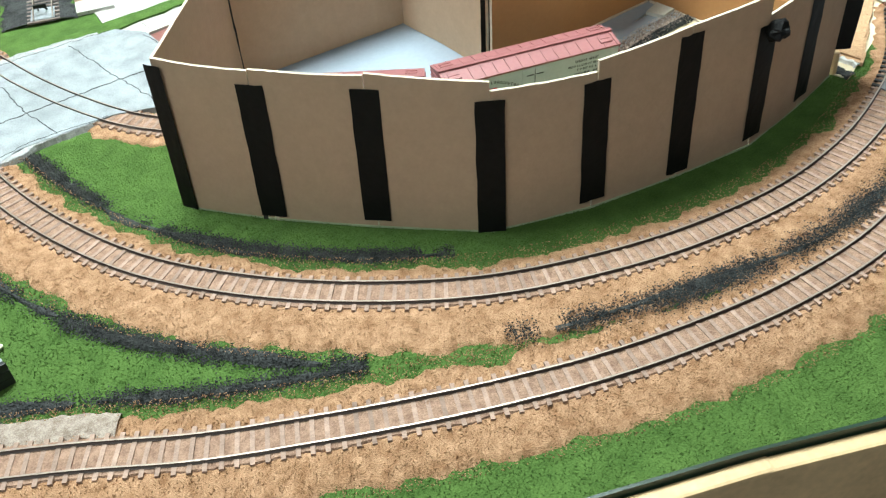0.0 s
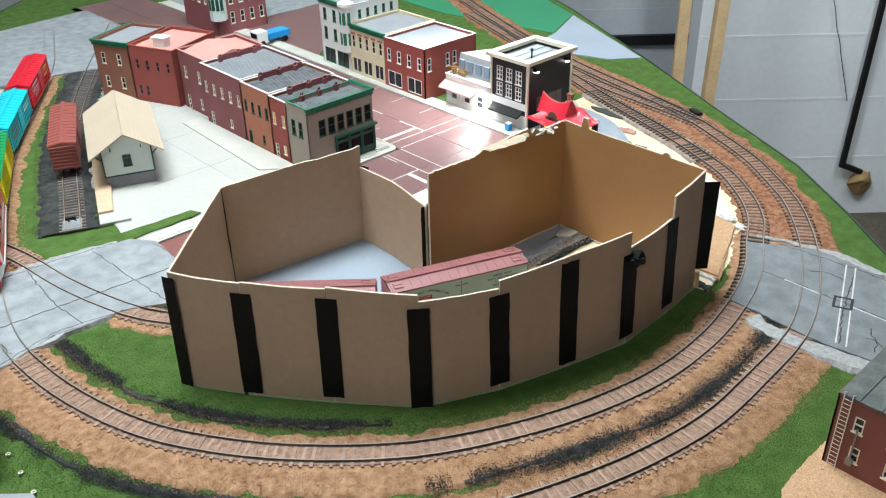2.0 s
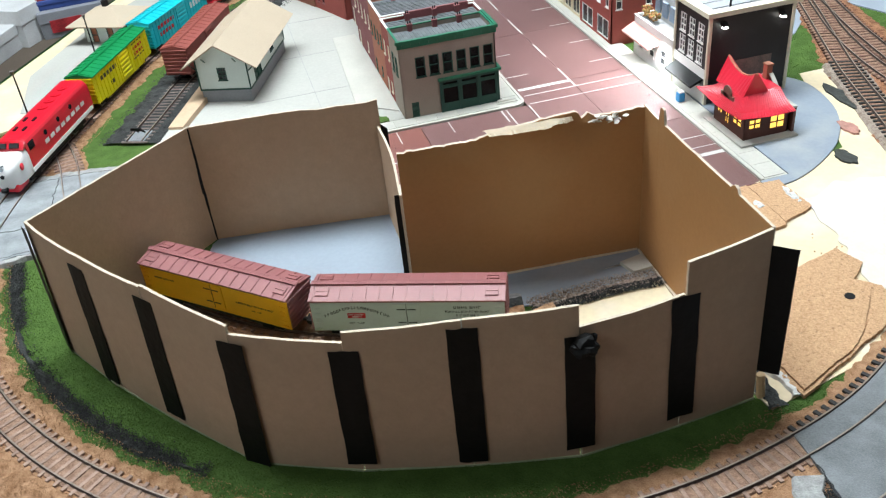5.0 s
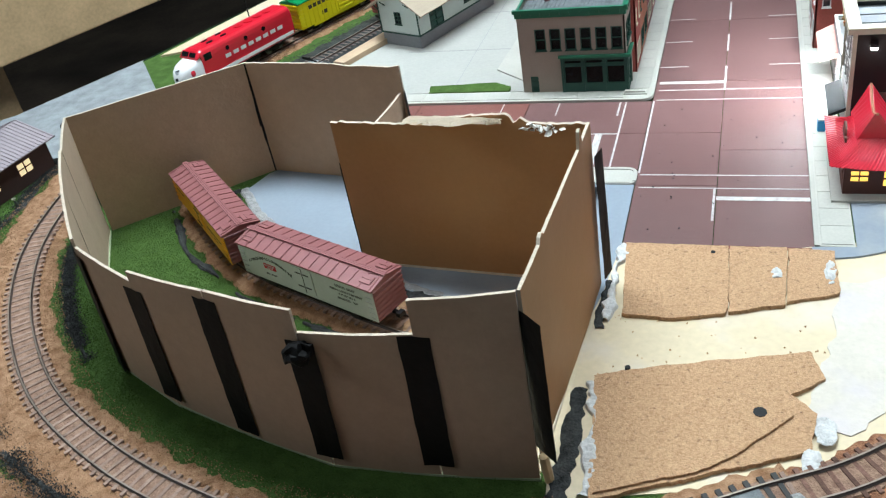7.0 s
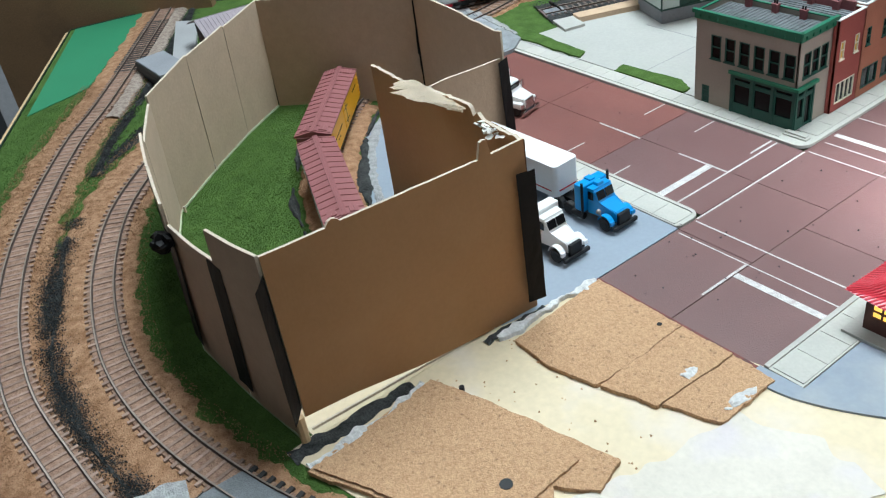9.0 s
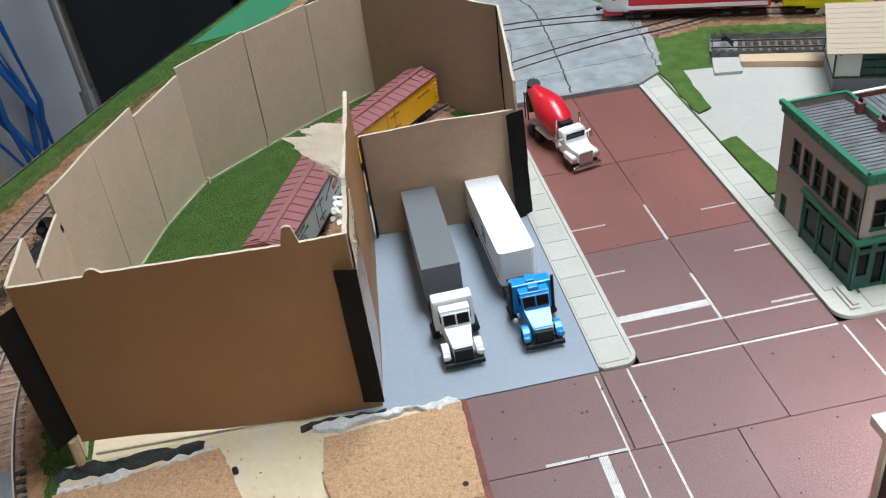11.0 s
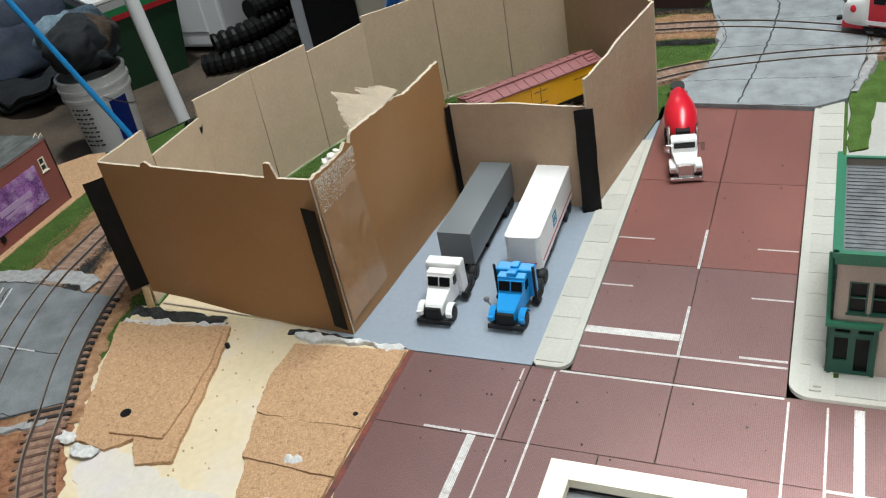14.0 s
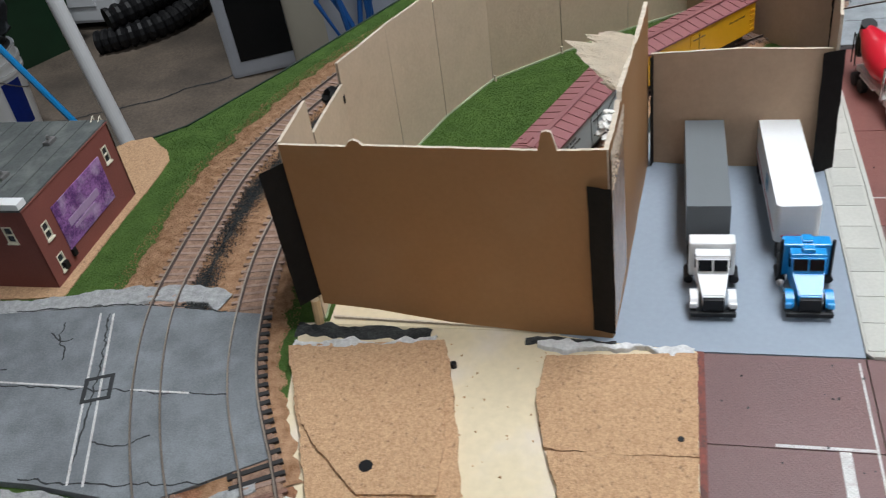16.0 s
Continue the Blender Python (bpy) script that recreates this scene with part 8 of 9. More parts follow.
FZ = -0.92
room_box("floor", -5.0, 4.2, -5.0, 4.5, FZ - 0.1, FZ, FLOOR, "stained dark concrete basement floor", "floor")
room_box("wall_east", 4.2, 4.3, -5.0, 4.5, FZ, 1.9, WALLGREY, "pale grey painted basement wall", "wall")
room_box("wall_north", -5.0, 4.2, 4.5, 4.6, FZ, 1.9, WALLGREY, "pale grey painted basement wall", "wall")
room_box("wall_west", -5.1, -5.0, -5.0, 4.5, FZ, 1.9, material("dark_wall", (0.16, 0.16, 0.16), 0.8, vary=0.15, scale=2), "dark grey basement wall", "wall")
room_box("wall_south", -5.0, 4.2, -5.1, -5.0, FZ, 1.9, WALLGREY, "pale grey painted basement wall", "wall")
room_box("ceiling", -5.1, 4.3, -5.1, 4.6, 1.9, 2.0, material("joists", (0.26, 0.24, 0.21), 0.9, vary=0.2, scale=4), "pale basement ceiling", "ceiling")


def slanted(ax, ay, bx, by, z0, z1, thick, mat, name, label, kind="structure", category="wall", rows=0, mortar=None):
    L = math.hypot(bx - ax, by - ay)
    m = Matrix.Translation((ax, ay, 0)) @ Matrix.Rotation(math.atan2(by - ay, bx - ax), 4, "Z")
    bm = B()
    block(bm, 0, L, 0, thick, z0, z1, m)
    ob = tagged(part(name, bm, mat), label, category, kind=kind)
    for i in range(rows):
        bm = B()
        z = z0 + 0.2 * (i + 1)
        block(bm, 0, L, -0.0012, 0.0, z, z + 0.008, m)
        part("mortar_course", bm, mortar or mat, ob)
    return ob


# The wall's shade is put into this grey; its set-back is added.
SHADEWALL = material("grey_block", (0.42, 0.44, 0.47), 0.8, vary=0.08, scale=4, bump=0.3, fine=60)
PALEWALL = material("pale_block", (0.74, 0.76, 0.78), 0.7, vary=0.05, scale=3, bump=0.3, fine=60)
slanted(-0.8, 3.30, 1.95, 0.765, FZ, 1.9, 0.1, SHADEWALL, "wall_alcove", "grey painted block wall of the alcove", rows=12)
slanted(1.60, 0.665, 3.6, -1.18, FZ, 1.9, 0.1, PALEWALL, "wall_block", "pale painted block wall with mortar courses", rows=12)
slanted(1.62, 1.043, 1.93, 0.757, -0.43, -0.398, 0.02, BLACK, "ledge", "dark ledge line along the alcove wall", category="ledge")
for x, y, tilt, turn in ((1.336, 0.552, -0.5, 40), (1.346, 0.476, 1.2, 50)):
    bm = B()
    block(bm, -0.015, 0.015, -0.015, 0.015, 0, 1.9 - FZ, bevel=0.002)
    tagged(part("wooden_post", bm, PINE), "square pine post leaning at the wall", "post").matrix_world = Matrix.Translation((x, y, FZ)) @ Matrix.Rotation(radians(turn), 4, "Z") @ Matrix.Rotation(radians(tilt), 4, "X")
pipe = thing("drain_pipe", "black pipe bracket down the pale wall", "pipe")
bm = B()
rod(bm, (1.985, 0.280, 1.20), (1.950, 0.305, -0.736), 0.010, 12)
rod(bm, (1.950, 0.305, -0.730), (2.000, 0.262, -0.758), 0.010, 12)
part("pipe_run", bm, BLACK, pipe)
bm = B()
r = bmesh.ops.create_icosphere(bm, subdivisions=3, radius=0.042, matrix=Matrix.Translation((2.018, 0.262, -0.79)) @ Matrix.Diagonal((1, 0.7, 0.8, 1)))
for v in r["verts"]:
    v.co += noise.noise_vector(v.co * 22) * 0.03
part("foam_plug", bm, material("old_foam", (0.45, 0.30, 0.12), 0.9, vary=0.3, scale=40, bump=0.8, fine=120), pipe, "old yellow foam round the pipe")

bm = B()
prev = None
for i in range(25):
    f = i / 24
    x, y, z = 1.826 + 0.115 * f, 0.437 - 0.106 * f, -0.05 - 0.47 * f
    x += 0.008 * wob(f, 0, 9, 3)
    cur = (bm.verts.new((x - 0.0010, y, z)), bm.verts.new((x + 0.0010, y - 0.002, z)))
    if prev:
        bm.faces.new((prev[0], prev[1], cur[1], cur[0]))
    prev = cur
tagged(part("wall_crack", bm, CRACK), "long hairline crack in the pale wall", "crack", kind="structure")
for x, y, turn in ((0.389, -0.064, 62),):
    sm = thing("switch_machine", "small black switch motor beside the outer track", "switch motor", Matrix.Translation((x, y, 0.001)) @ Matrix.Rotation(radians(turn), 4, "Z"), group="switch motors")
    bm = B()
    block(bm, -0.011, 0.011, -0.005, 0.005, 0.0, 0.006, bevel=0.0008)
    part("case", bm, BLACK, sm)
    bm = B()
    block(bm, 0.011, 0.019, -0.0018, 0.0018, 0.001, 0.004, bevel=0.0004)
    part("throw_arm", bm, STEEL, sm)

# things beyond the layout's far edge
beam = thing("workbench", "rough pine bench edge with clutter beneath", "bench")
q = Matrix.Translation((-1.20, 0.15, 0)) @ Matrix.Rotation(math.atan2(0.42, 0.20), 4, "Z")
bm = B()
block(bm, 0, 1.3, 0, 0.045, -0.055, 0.085, q, bevel=0.003)
part("front_beam", bm, PINE, beam)
bm = B()
block(bm, 0.02, 1.28, 0.05, 0.60, 0.055, 0.075, q)
part("top", bm, PINE, beam)
for x in (0.25, 0.95):
    bm = B()
    block(bm, x, x + 0.09, 0.06, 0.10, FZ, -0.0551, q)
    part("leg", bm, PINE, beam)
bm = B()
block(bm, 0.05, 1.25, 0.12, 0.55, -0.42, -0.40, q)
part("lower_shelf", bm, PINE, beam)
rng = random.Random(21)
BOXES = [(0.50, 0.07, 0.20, (0.35, 0.36, 0.37)), (0.70, 0.10, 0.16, (0.40, 0.05, 0.05)), (0.90, 0.09, 0.22, (0.08, 0.14, 0.35)), (0.30, 0.10, 0.15, (0.30, 0.08, 0.07)), (1.08, 0.08, 0.14, (0.55, 0.55, 0.54))]
for x, hgt, wd, col in BOXES:
    bx = thing("model_kit_box", "cardboard model kit box stacked under the bench", "box", q @ Matrix.Translation((x, 0.25, -0.40)) @ Matrix.Rotation(rng.uniform(-0.3, 0.3), 4, "Z"), group="kit boxes")
    bm = B()
    block(bm, -wd / 2, wd / 2, -0.10, 0.10, 0, hgt, bevel=0.002)
    part("carton", bm, material("carton", col, 0.5, vary=0.2, scale=30), bx)
    bm = B()
    block(bm, -wd / 2 - 0.002, wd / 2 + 0.002, -0.102, 0.102, hgt - 0.015, hgt + 0.002, bevel=0.001)
    part("lid", bm, material("carton_lid", tuple(c * 0.8 + 0.1 for c in col), 0.5, vary=0.2, scale=30), bx)
slab("side_board", [(-0.665, 0.32), (-0.60, 0.505), (-0.45, 0.805), (-0.33, 1.08), (-0.22, 1.02), (-0.36, 0.76), (-0.46, 0.58), (-0.56, 0.36)], -0.001, 0.0028, PLY, "cream plywood strip beyond the main track", "board")
slab("road", [(-0.66, 0.03), (-0.64, 0.17), (-0.60, 0.205), (-0.68, 0.30), (-0.765, 0.145), (-0.80, 0.11), (-0.74, 0.06)], -0.002, 0.0050, CONCRETE, "grey concrete road running to the board's edge", "road")
slab("road", [(-0.36, 0.82), (-0.20, 0.80), (0.0, 0.72), (0.0, 1.15), (-0.30, 1.12)], -0.002, 0.0050, CONCRETE, "grey concrete street at the far end of town", "road")
slab("green_board", [(-0.965, -0.155), (-0.70, -0.300), (-0.72, -0.22), (-0.90, -0.085), (-0.93, -0.03)], -0.001, 0.0012, material("green_paint", (0.03, 0.22, 0.10), 0.6, vary=0.1, scale=8), "flat green painted board", "board")
slab("green_board", [(0.55, 0.35), (0.67, 0.40), (0.84, 0.80), (0.92, 1.40), (0.55, 1.40), (0.50, 0.60)], -0.001, 0.0012, bpy.data.materials["green_paint"], "flat green painted board at the far end", "board")
slab("road", [(0.27, 0.16), (0.40, 0.32), (0.55, 0.345), (0.665, 0.395), (0.545, 0.145), (0.50, 0.18), (0.46, 0.30), (0.36, 0.20)], -0.001, 0.0016, material("blue_grey_sheet", (0.30, 0.34, 0.40), 0.7, vary=0.08, scale=8), "blue-grey sheet beyond the outer track", "road")
bm = B()
block(bm, 0, 0.36, 0, 0.018, FZ, 0.30, Matrix.Translation((-1.110, -0.248, 0)) @ Matrix.Rotation(radians(47), 4, "Z"))
tagged(part("plywood_panel", bm, material("rough_ply", (0.33, 0.20, 0.10), 0.7, vary=0.2, scale=6, stain=0.5, stain_scale=8)), "rough brown plywood panel standing beside the layout", "panel")

# clutter on a low shelf beyond the far edge
shelf = thing("low_shelf", "dark board shelf with stored boxes beyond the layout", "shelf")
bm = B()
prism(bm, [(-0.67, 0.62), (-0.505, 0.83), (-0.435, 1.0), (-0.42, 1.25), (-0.84, 1.25), (-0.76, 0.98)], -0.078, -0.062)
part("board", bm, material("shelf_board", (0.10, 0.075, 0.055), 0.7, vary=0.2, scale=12), shelf)
for x, y in ((-0.64, 0.72), (-0.50, 1.18), (-0.78, 1.18)):
    bm = B()
    block(bm, x - 0.02, x + 0.02, y - 0.02, y + 0.02, FZ, -0.078)
    part("leg", bm, PINE, shelf)


def stored_box(label, x, y, turn, w, d, h, col, lid, z=-0.062, picture=None):
    """A closed cardboard box with a fitted lid and, where it has one, a picture on its long side."""
    bx = thing("storage_box", label, "box", Matrix.Translation((x, y, z)) @ Matrix.Rotation(radians(turn), 4, "Z"), group="stored boxes")
    bm = B()
    block(bm, -w / 2, w / 2, -d / 2, d / 2, 0, h, bevel=0.0012)
    part("carton", bm, material("stored_carton", col, 0.5, vary=0.15, scale=30), bx)
    bm = B()
    block(bm, -w / 2 - 0.0012, w / 2 + 0.0012, -d / 2 - 0.0012, d / 2 + 0.0012, h * 0.62, h + 0.0015, bevel=0.0012)
    part("lid", bm, material("stored_lid", lid, 0.45, vary=0.12, scale=30), bx)
    if picture:
        bm = B()
        block(bm, -w * 0.36, w * 0.30, -d / 2 - 0.0022, -d / 2 - 0.0012, h * 0.22, h * 0.72, bevel=0.0004)
        part("picture_panel", bm, material("printed_panel", picture, 0.4, vary=0.35, scale=60), bx, "printed picture on the box side")
    return bx


stored_box("plain white cardboard box on the low shelf", -0.672, 0.835, -24, 0.085, 0.100, 0.038, (0.55, 0.56, 0.57), (0.62, 0.63, 0.64))
stored_box("plain white cardboard box leaning by another", -0.612, 0.900, -32, 0.070, 0.110, 0.060, (0.60, 0.61, 0.62), (0.66, 0.67, 0.68))
stored_box("grey kit box with a red printed picture", -0.540, 0.905, 8, 0.110, 0.080, 0.042, (0.20, 0.21, 0.23), (0.26, 0.27, 0.30), picture=(0.50, 0.04, 0.05))
stored_box("dark blue kit box stacked on another", -0.540, 0.915, 4, 0.105, 0.075, 0.014, (0.03, 0.06, 0.22), (0.05, 0.09, 0.30), z=-0.0185)
stored_box("red and white kit box on top of the stack", -0.545, 0.920, 12, 0.100, 0.070, 0.016, (0.45, 0.06, 0.06), (0.60, 0.56, 0.54), z=-0.0030)
stored_box("tall brown box at the back of the shelf", -0.640, 1.050, 15, 0.160, 0.090, 0.075, (0.16, 0.10, 0.07), (0.22, 0.14, 0.09), picture=(0.42, 0.40, 0.36))
stored_box("bright green box at the shelf's far end", -0.745, 1.060, -10, 0.080, 0.120, 0.030, (0.16, 0.36, 0.04), (0.20, 0.42, 0.06))

# things along the basement's far side
bm = B()
prev = None
for i in range(61):
    f = i / 60
    x, y = -1.92 - 0.16 * f - 0.22 * f * f, -2.10 + 0.62 * f
    o = 0.020 * wob(f, 0, 7, 3) + 0.006 * wob(f, 0, 31, 5)
    w = 0.006 * (0.6 + abs(wob(f, 0, 17, 8)))
    cur = (bm.verts.new((x + o - w * 0.6, y + o - w * 0.8, FZ + 0.0012)), bm.verts.new((x + o + w * 0.6, y + o + w * 0.8, FZ + 0.0012)))
    if prev:
        bm.faces.new((prev[0], prev[1], cur[1], cur[0]))
    prev = cur
tagged(part("floor_crack", bm, CRACK), "long dark crack across the basement floor", "crack", kind="structure")
bucket = thing("bucket", "white plastic bucket with blue label, rags heaped in it", "bucket", Matrix.Translation((-1.822, -2.205, FZ)) @ Matrix.Scale(0.80, 4))
bm = B()
rings = []
for z, r in ((0.0, 0.118), (0.01, 0.124), (0.285, 0.142), (0.286, 0.152), (0.30, 0.153), (0.301, 0.145), (0.325, 0.146), (0.326, 0.154), (0.34, 0.155), (0.341, 0.147), (0.37, 0.148), (0.372, 0.153), (0.38, 0.153), (0.38, 0.140), (0.05, 0.120)):
    rings.append([(r * math.cos(a), r * math.sin(a), z) for a in [2 * math.pi * i / 40 for i in range(40)]])
loft(bm, rings)
part("tub", bm, WHITE, bucket)
bm = B()
for a0, a1, z0, z1, in ((1.00, 1.60, 0.08, 0.27),):
    lo = [[bm.verts.new(((0.1345 + 0.0105 * (z - 0.1) / 0.17 + e) * math.cos(a0 + (a1 - a0) * i / 10), (0.1345 + 0.0105 * (z - 0.1) / 0.17 + e) * math.sin(a0 + (a1 - a0) * i / 10), z)) for i in range(11)] for z, e in ((z0, 0.0), (z1, 0.0))]
    for i in range(10):
        bm.faces.new((lo[0][i], lo[0][i + 1], lo[1][i + 1], lo[1][i]))
bmesh.ops.solidify(bm, geom=bm.faces[:], thickness=0.001)
part("blue_label", bm, material("label_blue", (0.01, 0.05, 0.42), 0.4, bump=0), bucket, "dark blue label")
for k in range(9):
    bm = B()
    for i in range(4):
        a = -0.15 + i * 0.16
        z = 0.08 + k * 0.022
        rr = 0.1285 + 0.018 * z / 0.285 * 1.0 + 0.0035
        qq = Matrix.Rotation(a, 4, "Z") @ Matrix.Translation((rr, 0, z))
        block(bm, -0.002, 0.0015, -0.009, 0.009 - 0.004 * ((i + k) % 3), 0, 0.006, qq)
    part("label_line", bm, INK, bucket)
bm = B()
prev = None
for i in range(17):
    a = math.pi * i / 16
    p = (0.152 * math.cos(a), 0.152 * math.sin(a) * 0.9, 0.30 - 0.11 * math.sin(a))
    if prev:
        rod(bm, prev, p, 0.0025, 6)
    prev = p
part("bail", bm, STEEL, bucket).matrix_basis = Matrix.Rotation(0.9, 4, "Z")


def heap(name, label, at, size, mats, seed, n=9, category="cloth"):
    """A crumpled heap: several folded lumps, each a part."""
    h = thing(name, label, category, Matrix.Translation(at))
    r_ = random.Random(seed)
    for i in range(n):
        bm = B()
        c = Vector((r_.uniform(-1, 1) * size[0] * 0.6, r_.uniform(-1, 1) * size[1] * 0.6, size[2] * (0.25 + 0.6 * r_.random())))
        s = r_.uniform(0.45, 0.75)
        r = bmesh.ops.create_icosphere(bm, subdivisions=4, radius=1.0, matrix=Matrix.Translation(c) @ Matrix.Rotation(r_.uniform(0, 3), 4, "Z") @ Matrix.Diagonal((size[0] * s, size[1] * s, size[2] * s * 0.6, 1)))
        for v in r["verts"]:
            v.co += noise.noise_vector(v.co * (2.2 / size[0] * 0.5)) * size[0] * 0.25 + noise.noise_vector(v.co * (7 / size[0] * 0.5)) * size[0] * 0.12
            v.co.z = max(v.co.z, 0.0)
        part("fold", bm, mats[i % len(mats)], h, smooth=True)
    return h


RAGS = [material("denim", (0.07, 0.11, 0.15), 0.95, vary=0.3, scale=30, bump=0.5, fine=150), material("brown_rag", (0.09, 0.06, 0.04), 0.95, vary=0.4, scale=30, bump=0.5, fine=150), material("blue_rag", (0.22, 0.32, 0.40), 0.95, vary=0.3, scale=30, bump=0.5, fine=150), material("dark_rag", (0.02, 0.025, 0.03), 0.95, vary=0.3, scale=30, bump=0.5, fine=150)]
heap("rag_pile", "crumpled blue and brown rags on the bucket", (-1.832, -2.215, FZ + 0.290), (0.125, 0.125, 0.17), RAGS, 4, 26)
TARP = [material("tarp_blue", (0.40, 0.50, 0.72), 0.5, vary=0.2, scale=8, bump=0.3, fine=60, stain=0.6, stain_scale=7, stain_colour=(0.65, 0.70, 0.78)), material("tarp_pale", (0.66, 0.70, 0.82), 0.5, vary=0.2, scale=8)]
heap("tarpaulin", "crumpled pale blue tarpaulin on the floor", (-2.75, -3.35, FZ), (0.62, 0.62, 0.95), TARP, 6, 11)
heap("dark_cloth", "dark cloth lying beside the bucket", (-2.22, -2.98, FZ), (0.36, 0.22, 0.10), [RAGS[3], RAGS[0]], 8, 7)


def tube(bm, pts, radii, seg=10):
    """A round tube through the points; radii repeat along it."""
    vs = [Vector(p) for p in pts]
    rings = []
    for i, p in enumerate(vs):
        q = (vs[min(i + 1, len(vs) - 1)] - vs[max(i - 1, 0)]).to_track_quat("Z", "Y")
        r = radii[i % len(radii)]
        rings.append([p + q @ Vector((r * math.cos(a), r * math.sin(a), 0)) for a in [2 * math.pi * k / seg for k in range(seg)]])
    loft(bm, rings)
    return bm


hose = thing("corrugated_hose", "black corrugated hose lying coiled on the floor", "hose")
HOSES = ([(-2.44, -2.22, 0.04), (-2.48, -2.10, 0.05), (-2.58, -2.00, 0.05), (-2.72, -1.94, 0.06), (-2.90, -1.95, 0.06)], [(-2.46, -2.16, 0.12), (-2.58, -2.06, 0.13), (-2.70, -2.02, 0.13), (-2.86, -2.02, 0.12)], [(-2.60, -2.16, 0.05), (-2.72, -2.08, 0.06), (-2.88, -2.08, 0.05)], [(-2.62, -2.06, 0.20), (-2.74, -2.02, 0.20), (-2.88, -2.04, 0.18)])
for run in HOSES:
    bm = B()
    ctrl = [Vector(p) for p in run]
    ctrl = [2 * ctrl[0] - ctrl[1]] + ctrl + [2 * ctrl[-1] - ctrl[-2]]
    pts = []
    for i in range(1, len(ctrl) - 2):
        a, b, c, d = ctrl[i - 1:i + 3]
        for k in range(12):
            u = k / 12
            pts.append(0.5 * (2 * b + (c - a) * u + (2 * a - 5 * b + 4 * c - d) * u * u + (3 * b - a - 3 * c + d) * u ** 3) + Vector((0, 0, FZ)))
    tube(bm, pts, (0.046, 0.046, 0.036), 12)
    part("hose_length", bm, BLACK, hose)
binn = thing("green_bin", "dark green plastic bin with red and green rim", "bin", Matrix.Translation((-2.46, -2.55, FZ)) @ Matrix.Rotation(1.05, 4, "Z") @ Matrix.Diagonal((0.66, 0.66, 0.50, 1)))
bm = B()
loft(bm, [[(sx * a, sy * b, z) for sx, sy in ((-1, -1), (1, -1), (1, 1), (-1, 1))] for a, b, z in ((0.20, 0.20, 0.0), (0.26, 0.26, 0.72), (0.24, 0.24, 0.72), (0.18, 0.18, 0.04))])
part("tub", bm, material("bin_green", (0.01, 0.05, 0.02), 0.5, vary=0.2, scale=10), binn)
for z0, z1, e, col, nm in ((0.60, 0.645, 0.262, (0.55, 0.02, 0.03), "red_band"), (0.645, 0.70, 0.266, (0.02, 0.25, 0.08), "green_band"), (0.70, 0.76, 0.270, (0.55, 0.56, 0.55), "pale_rim")):
    bm = B()
    loft(bm, [[(sx * a, sy * a, z) for sx, sy in ((-1, -1), (1, -1), (1, 1), (-1, 1))] for a, z in ((e, z0), (e + 0.004, z1), (e - 0.02, z1), (e - 0.02, z0), (e, z0))], cap=False)
    part(nm, bm, material(nm, col, 0.5), binn)
bm = B()
block(bm, -0.275, 0.275, -0.275, 0.275, 0.765, 0.80, bevel=0.01)
block(bm, -0.20, 0.20, -0.20, 0.20, 0.80, 0.83, bevel=0.01)
part("lid", bm, WHITE, binn, "white lid")
pole = thing("white_pole", "white plastic pole leaning from floor to ceiling", "pole")
bm = B()
rod(bm, (-1.29, -1.36, FZ), (-1.85, -2.10, 1.88), 0.019, 20)
part("tube", bm, WHITE, pole)
for f in (0.45,):
    p0, p1 = Vector((-1.29, -1.36, FZ)), Vector((-1.85, -2.10, 1.88))
    a = p0.lerp(p1, f)
    bm = B()
    rod(bm, a, a + (p1 - p0).normalized() * 0.06, 0.029, 20)
    part("coupling", bm, WHITE, pole)
cord = thing("blue_cord", "taut blue cord hanging across the basement", "cord")
bm = B()
rod(bm, (-0.78, -1.85, 1.1), (-0.92, -0.90, -0.90), 0.006, 8)
part("strand", bm, BLUEPL, cord)
washer = thing("washing_machine", "white enamel machine standing against the wall", "appliance", Matrix.Translation((-2.97, -2.57, FZ)))
bm = B()
block(bm, -0.32, 0.32, -0.34, 0.34, 0.03, 0.95, bevel=0.015)
part("cabinet", bm, material("enamel", (0.72, 0.74, 0.76), 0.4, vary=0.05, scale=6), washer)
bm = B()
block(bm, 0.30, 0.325, -0.25, 0.25, 0.10, 0.80, bevel=0.004)
part("front_panel", bm, bpy.data.materials["enamel"], washer)
cooler = thing("upright_cooler", "grey upright appliance with dark lower window", "appliance", Matrix.Translation((-2.36, -1.50, FZ)) @ Matrix.Rotation(radians(25), 4, "Z"))
bm = B()
block(bm, -0.15, 0.15, -0.13, 0.13, 0, 1.25, bevel=0.015)
part("cabinet", bm, material("cooler_grey", (0.42, 0.44, 0.48), 0.45, vary=0.08, scale=6), cooler)
bm = B()
block(bm, 0.148, 0.156, -0.09, 0.09, 0.06, 0.45, bevel=0.003)
part("lower_window", bm, DARKGLASS, cooler)
bm = B()
block(bm, 0.148, 0.153, -0.08, 0.05, 0.78, 0.80)
part("red_badge", bm, INKRED, cooler)
bm = B()
for y, z in ((-0.03, 0.72), (0.02, 0.66)):
    block(bm, 0.149, 0.154, y - 0.02, y + 0.02, z, z + 0.02)
part("switches", bm, BLACK, cooler)
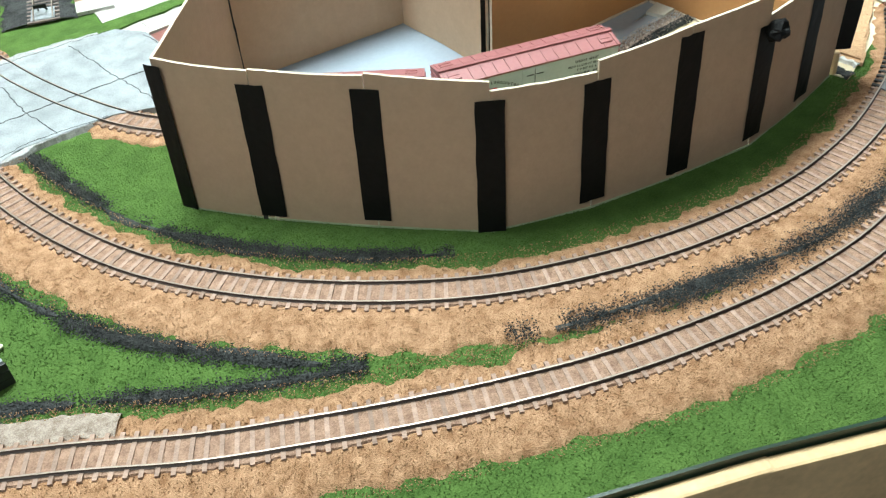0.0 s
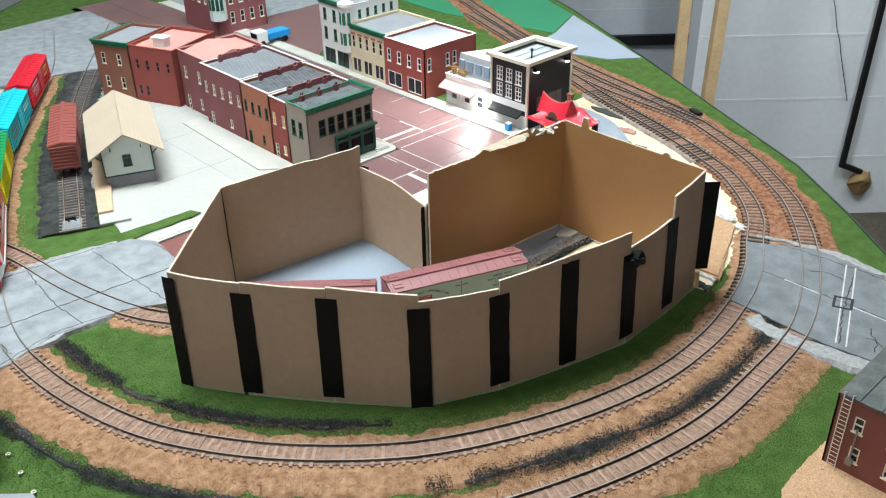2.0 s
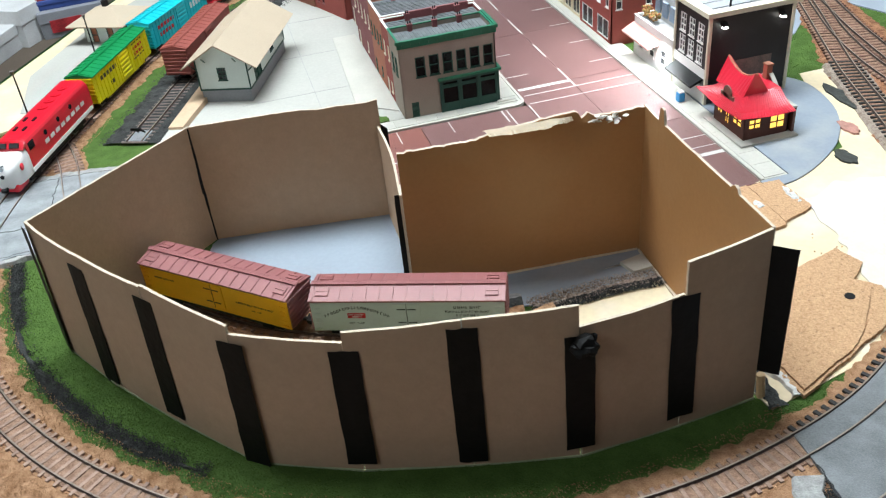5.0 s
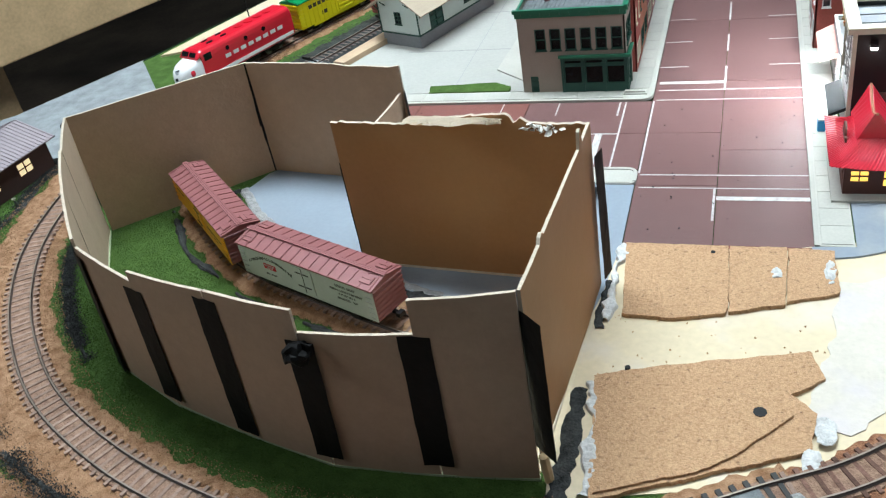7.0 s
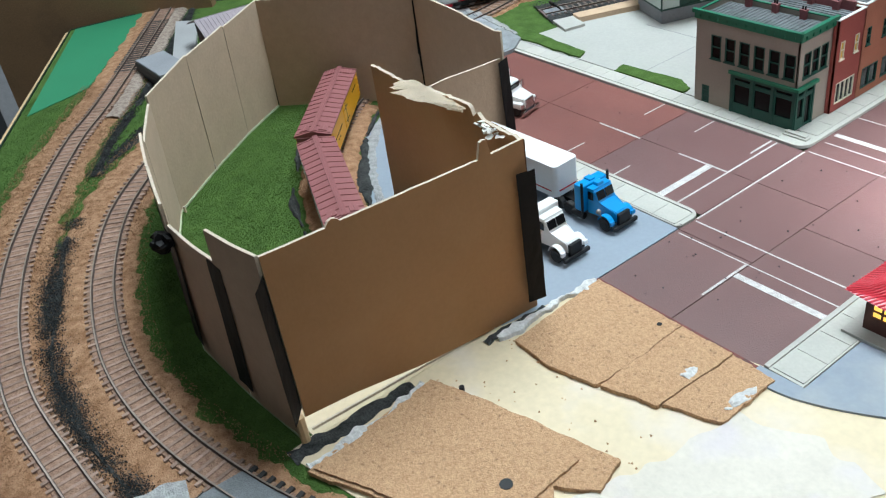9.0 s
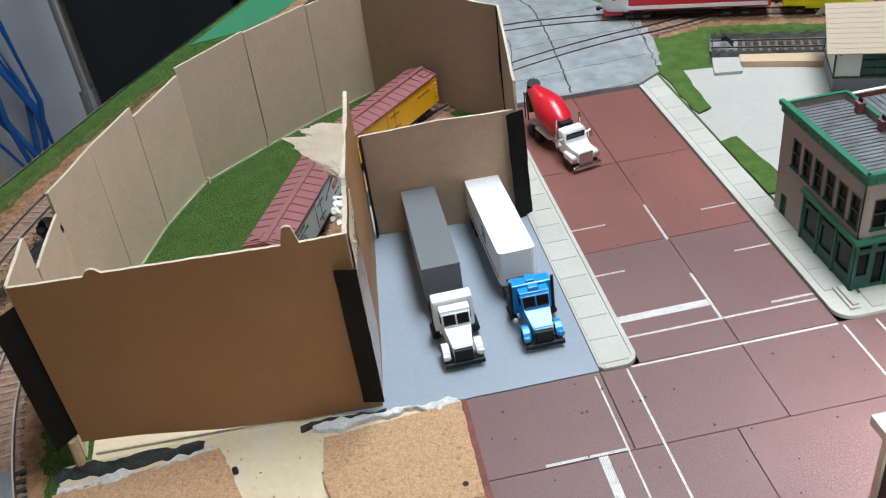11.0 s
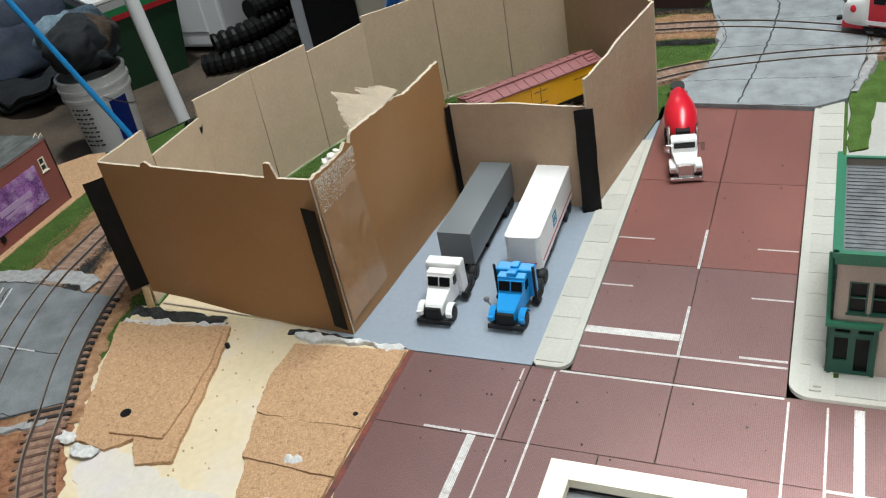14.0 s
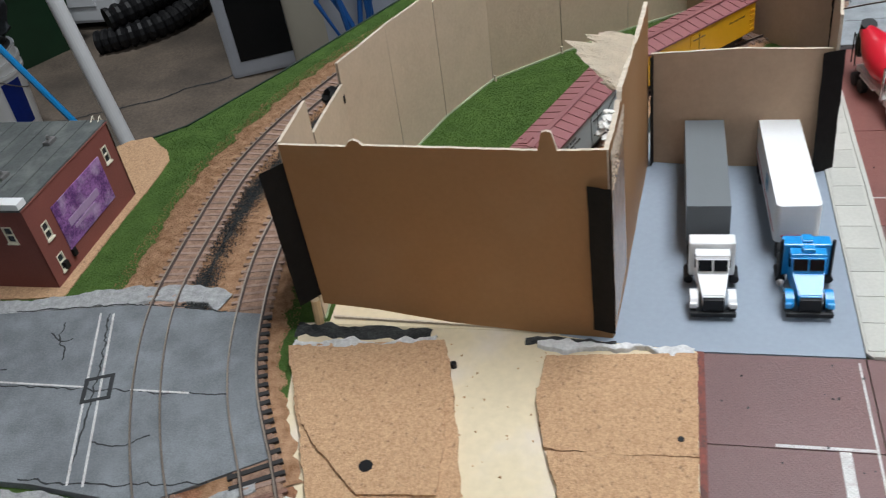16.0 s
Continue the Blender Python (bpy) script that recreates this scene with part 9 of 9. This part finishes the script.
slanted(-2.30, -1.40, -2.05, -1.10, FZ, 1.9, 0.05, material("cream_wall", (0.50, 0.47, 0.38), 0.8, vary=0.1, scale=5), "wall_cream", "strip of cream painted wall")
board = slanted(-1.98, -1.10, -1.93, -0.80, FZ, 1.9, 0.04, material("white_board", (0.60, 0.64, 0.70), 0.6, vary=0.1, scale=5), "wall_board", "white board behind hanging cables")
cables = thing("cable_hank", "tangle of blue cables hanging on a white board", "cable")
rng = random.Random(31)
for i in range(9):
    pts = [(-1.90 + rng.uniform(0, 0.03), -0.96 + rng.uniform(-0.10, 0.10) * (1.3 if k % 2 else 0.5), 0.6 - k * 0.22 + rng.uniform(-0.04, 0.04)) for k in range(7)]
    bm = B()
    tube(bm, pts, (0.008,), 7)
    part("strand", bm, material("cable_blue", (0.02, 0.13, 0.42), 0.4, bump=0) if i == 0 else bpy.data.materials["cable_blue"], cables)
conduit = thing("conduit_pipe", "grey steel conduit with a coupling", "pipe")
bm = B()
rod(bm, (-1.47, -0.66, FZ), (-1.95, -0.80, 0.55), 0.012, 12)
part("tube", bm, STEEL, conduit)
bm = B()
rod(bm, (-1.615, -0.703, -0.475), (-1.64, -0.709, -0.40), 0.020, 12)
part("coupling", bm, STEEL, conduit)
furnace = thing("furnace", "large black furnace cabinet in the dark", "furnace", Matrix.Translation((-2.30, -0.45, FZ)))
bm = B()
block(bm, -0.30, 0.35, -0.33, 0.08, 0, 1.7, bevel=0.01)
part("cabinet", bm, material("furnace_black", (0.018, 0.024, 0.026), 0.5, vary=0.2, scale=5), furnace)
bm = B()
block(bm, -0.30, 0.33, 0.10, 0.62, 0, 1.5, bevel=0.01)
part("side_cabinet", bm, material("furnace_grey", (0.05, 0.055, 0.06), 0.5, vary=0.2, scale=5), furnace)
bm = B()
block(bm, 0.331, 0.340, 0.16, 0.40, 0.62, 0.80, bevel=0.004)
part("vent_door", bm, BLACK, furnace)
bm = B()
block(bm, 0.331, 0.334, 0.28, 0.50, 0.42, 0.62)
part("paper_notice", bm, material("notice", (0.45, 0.46, 0.48), 0.7), furnace, "pale paper notice")
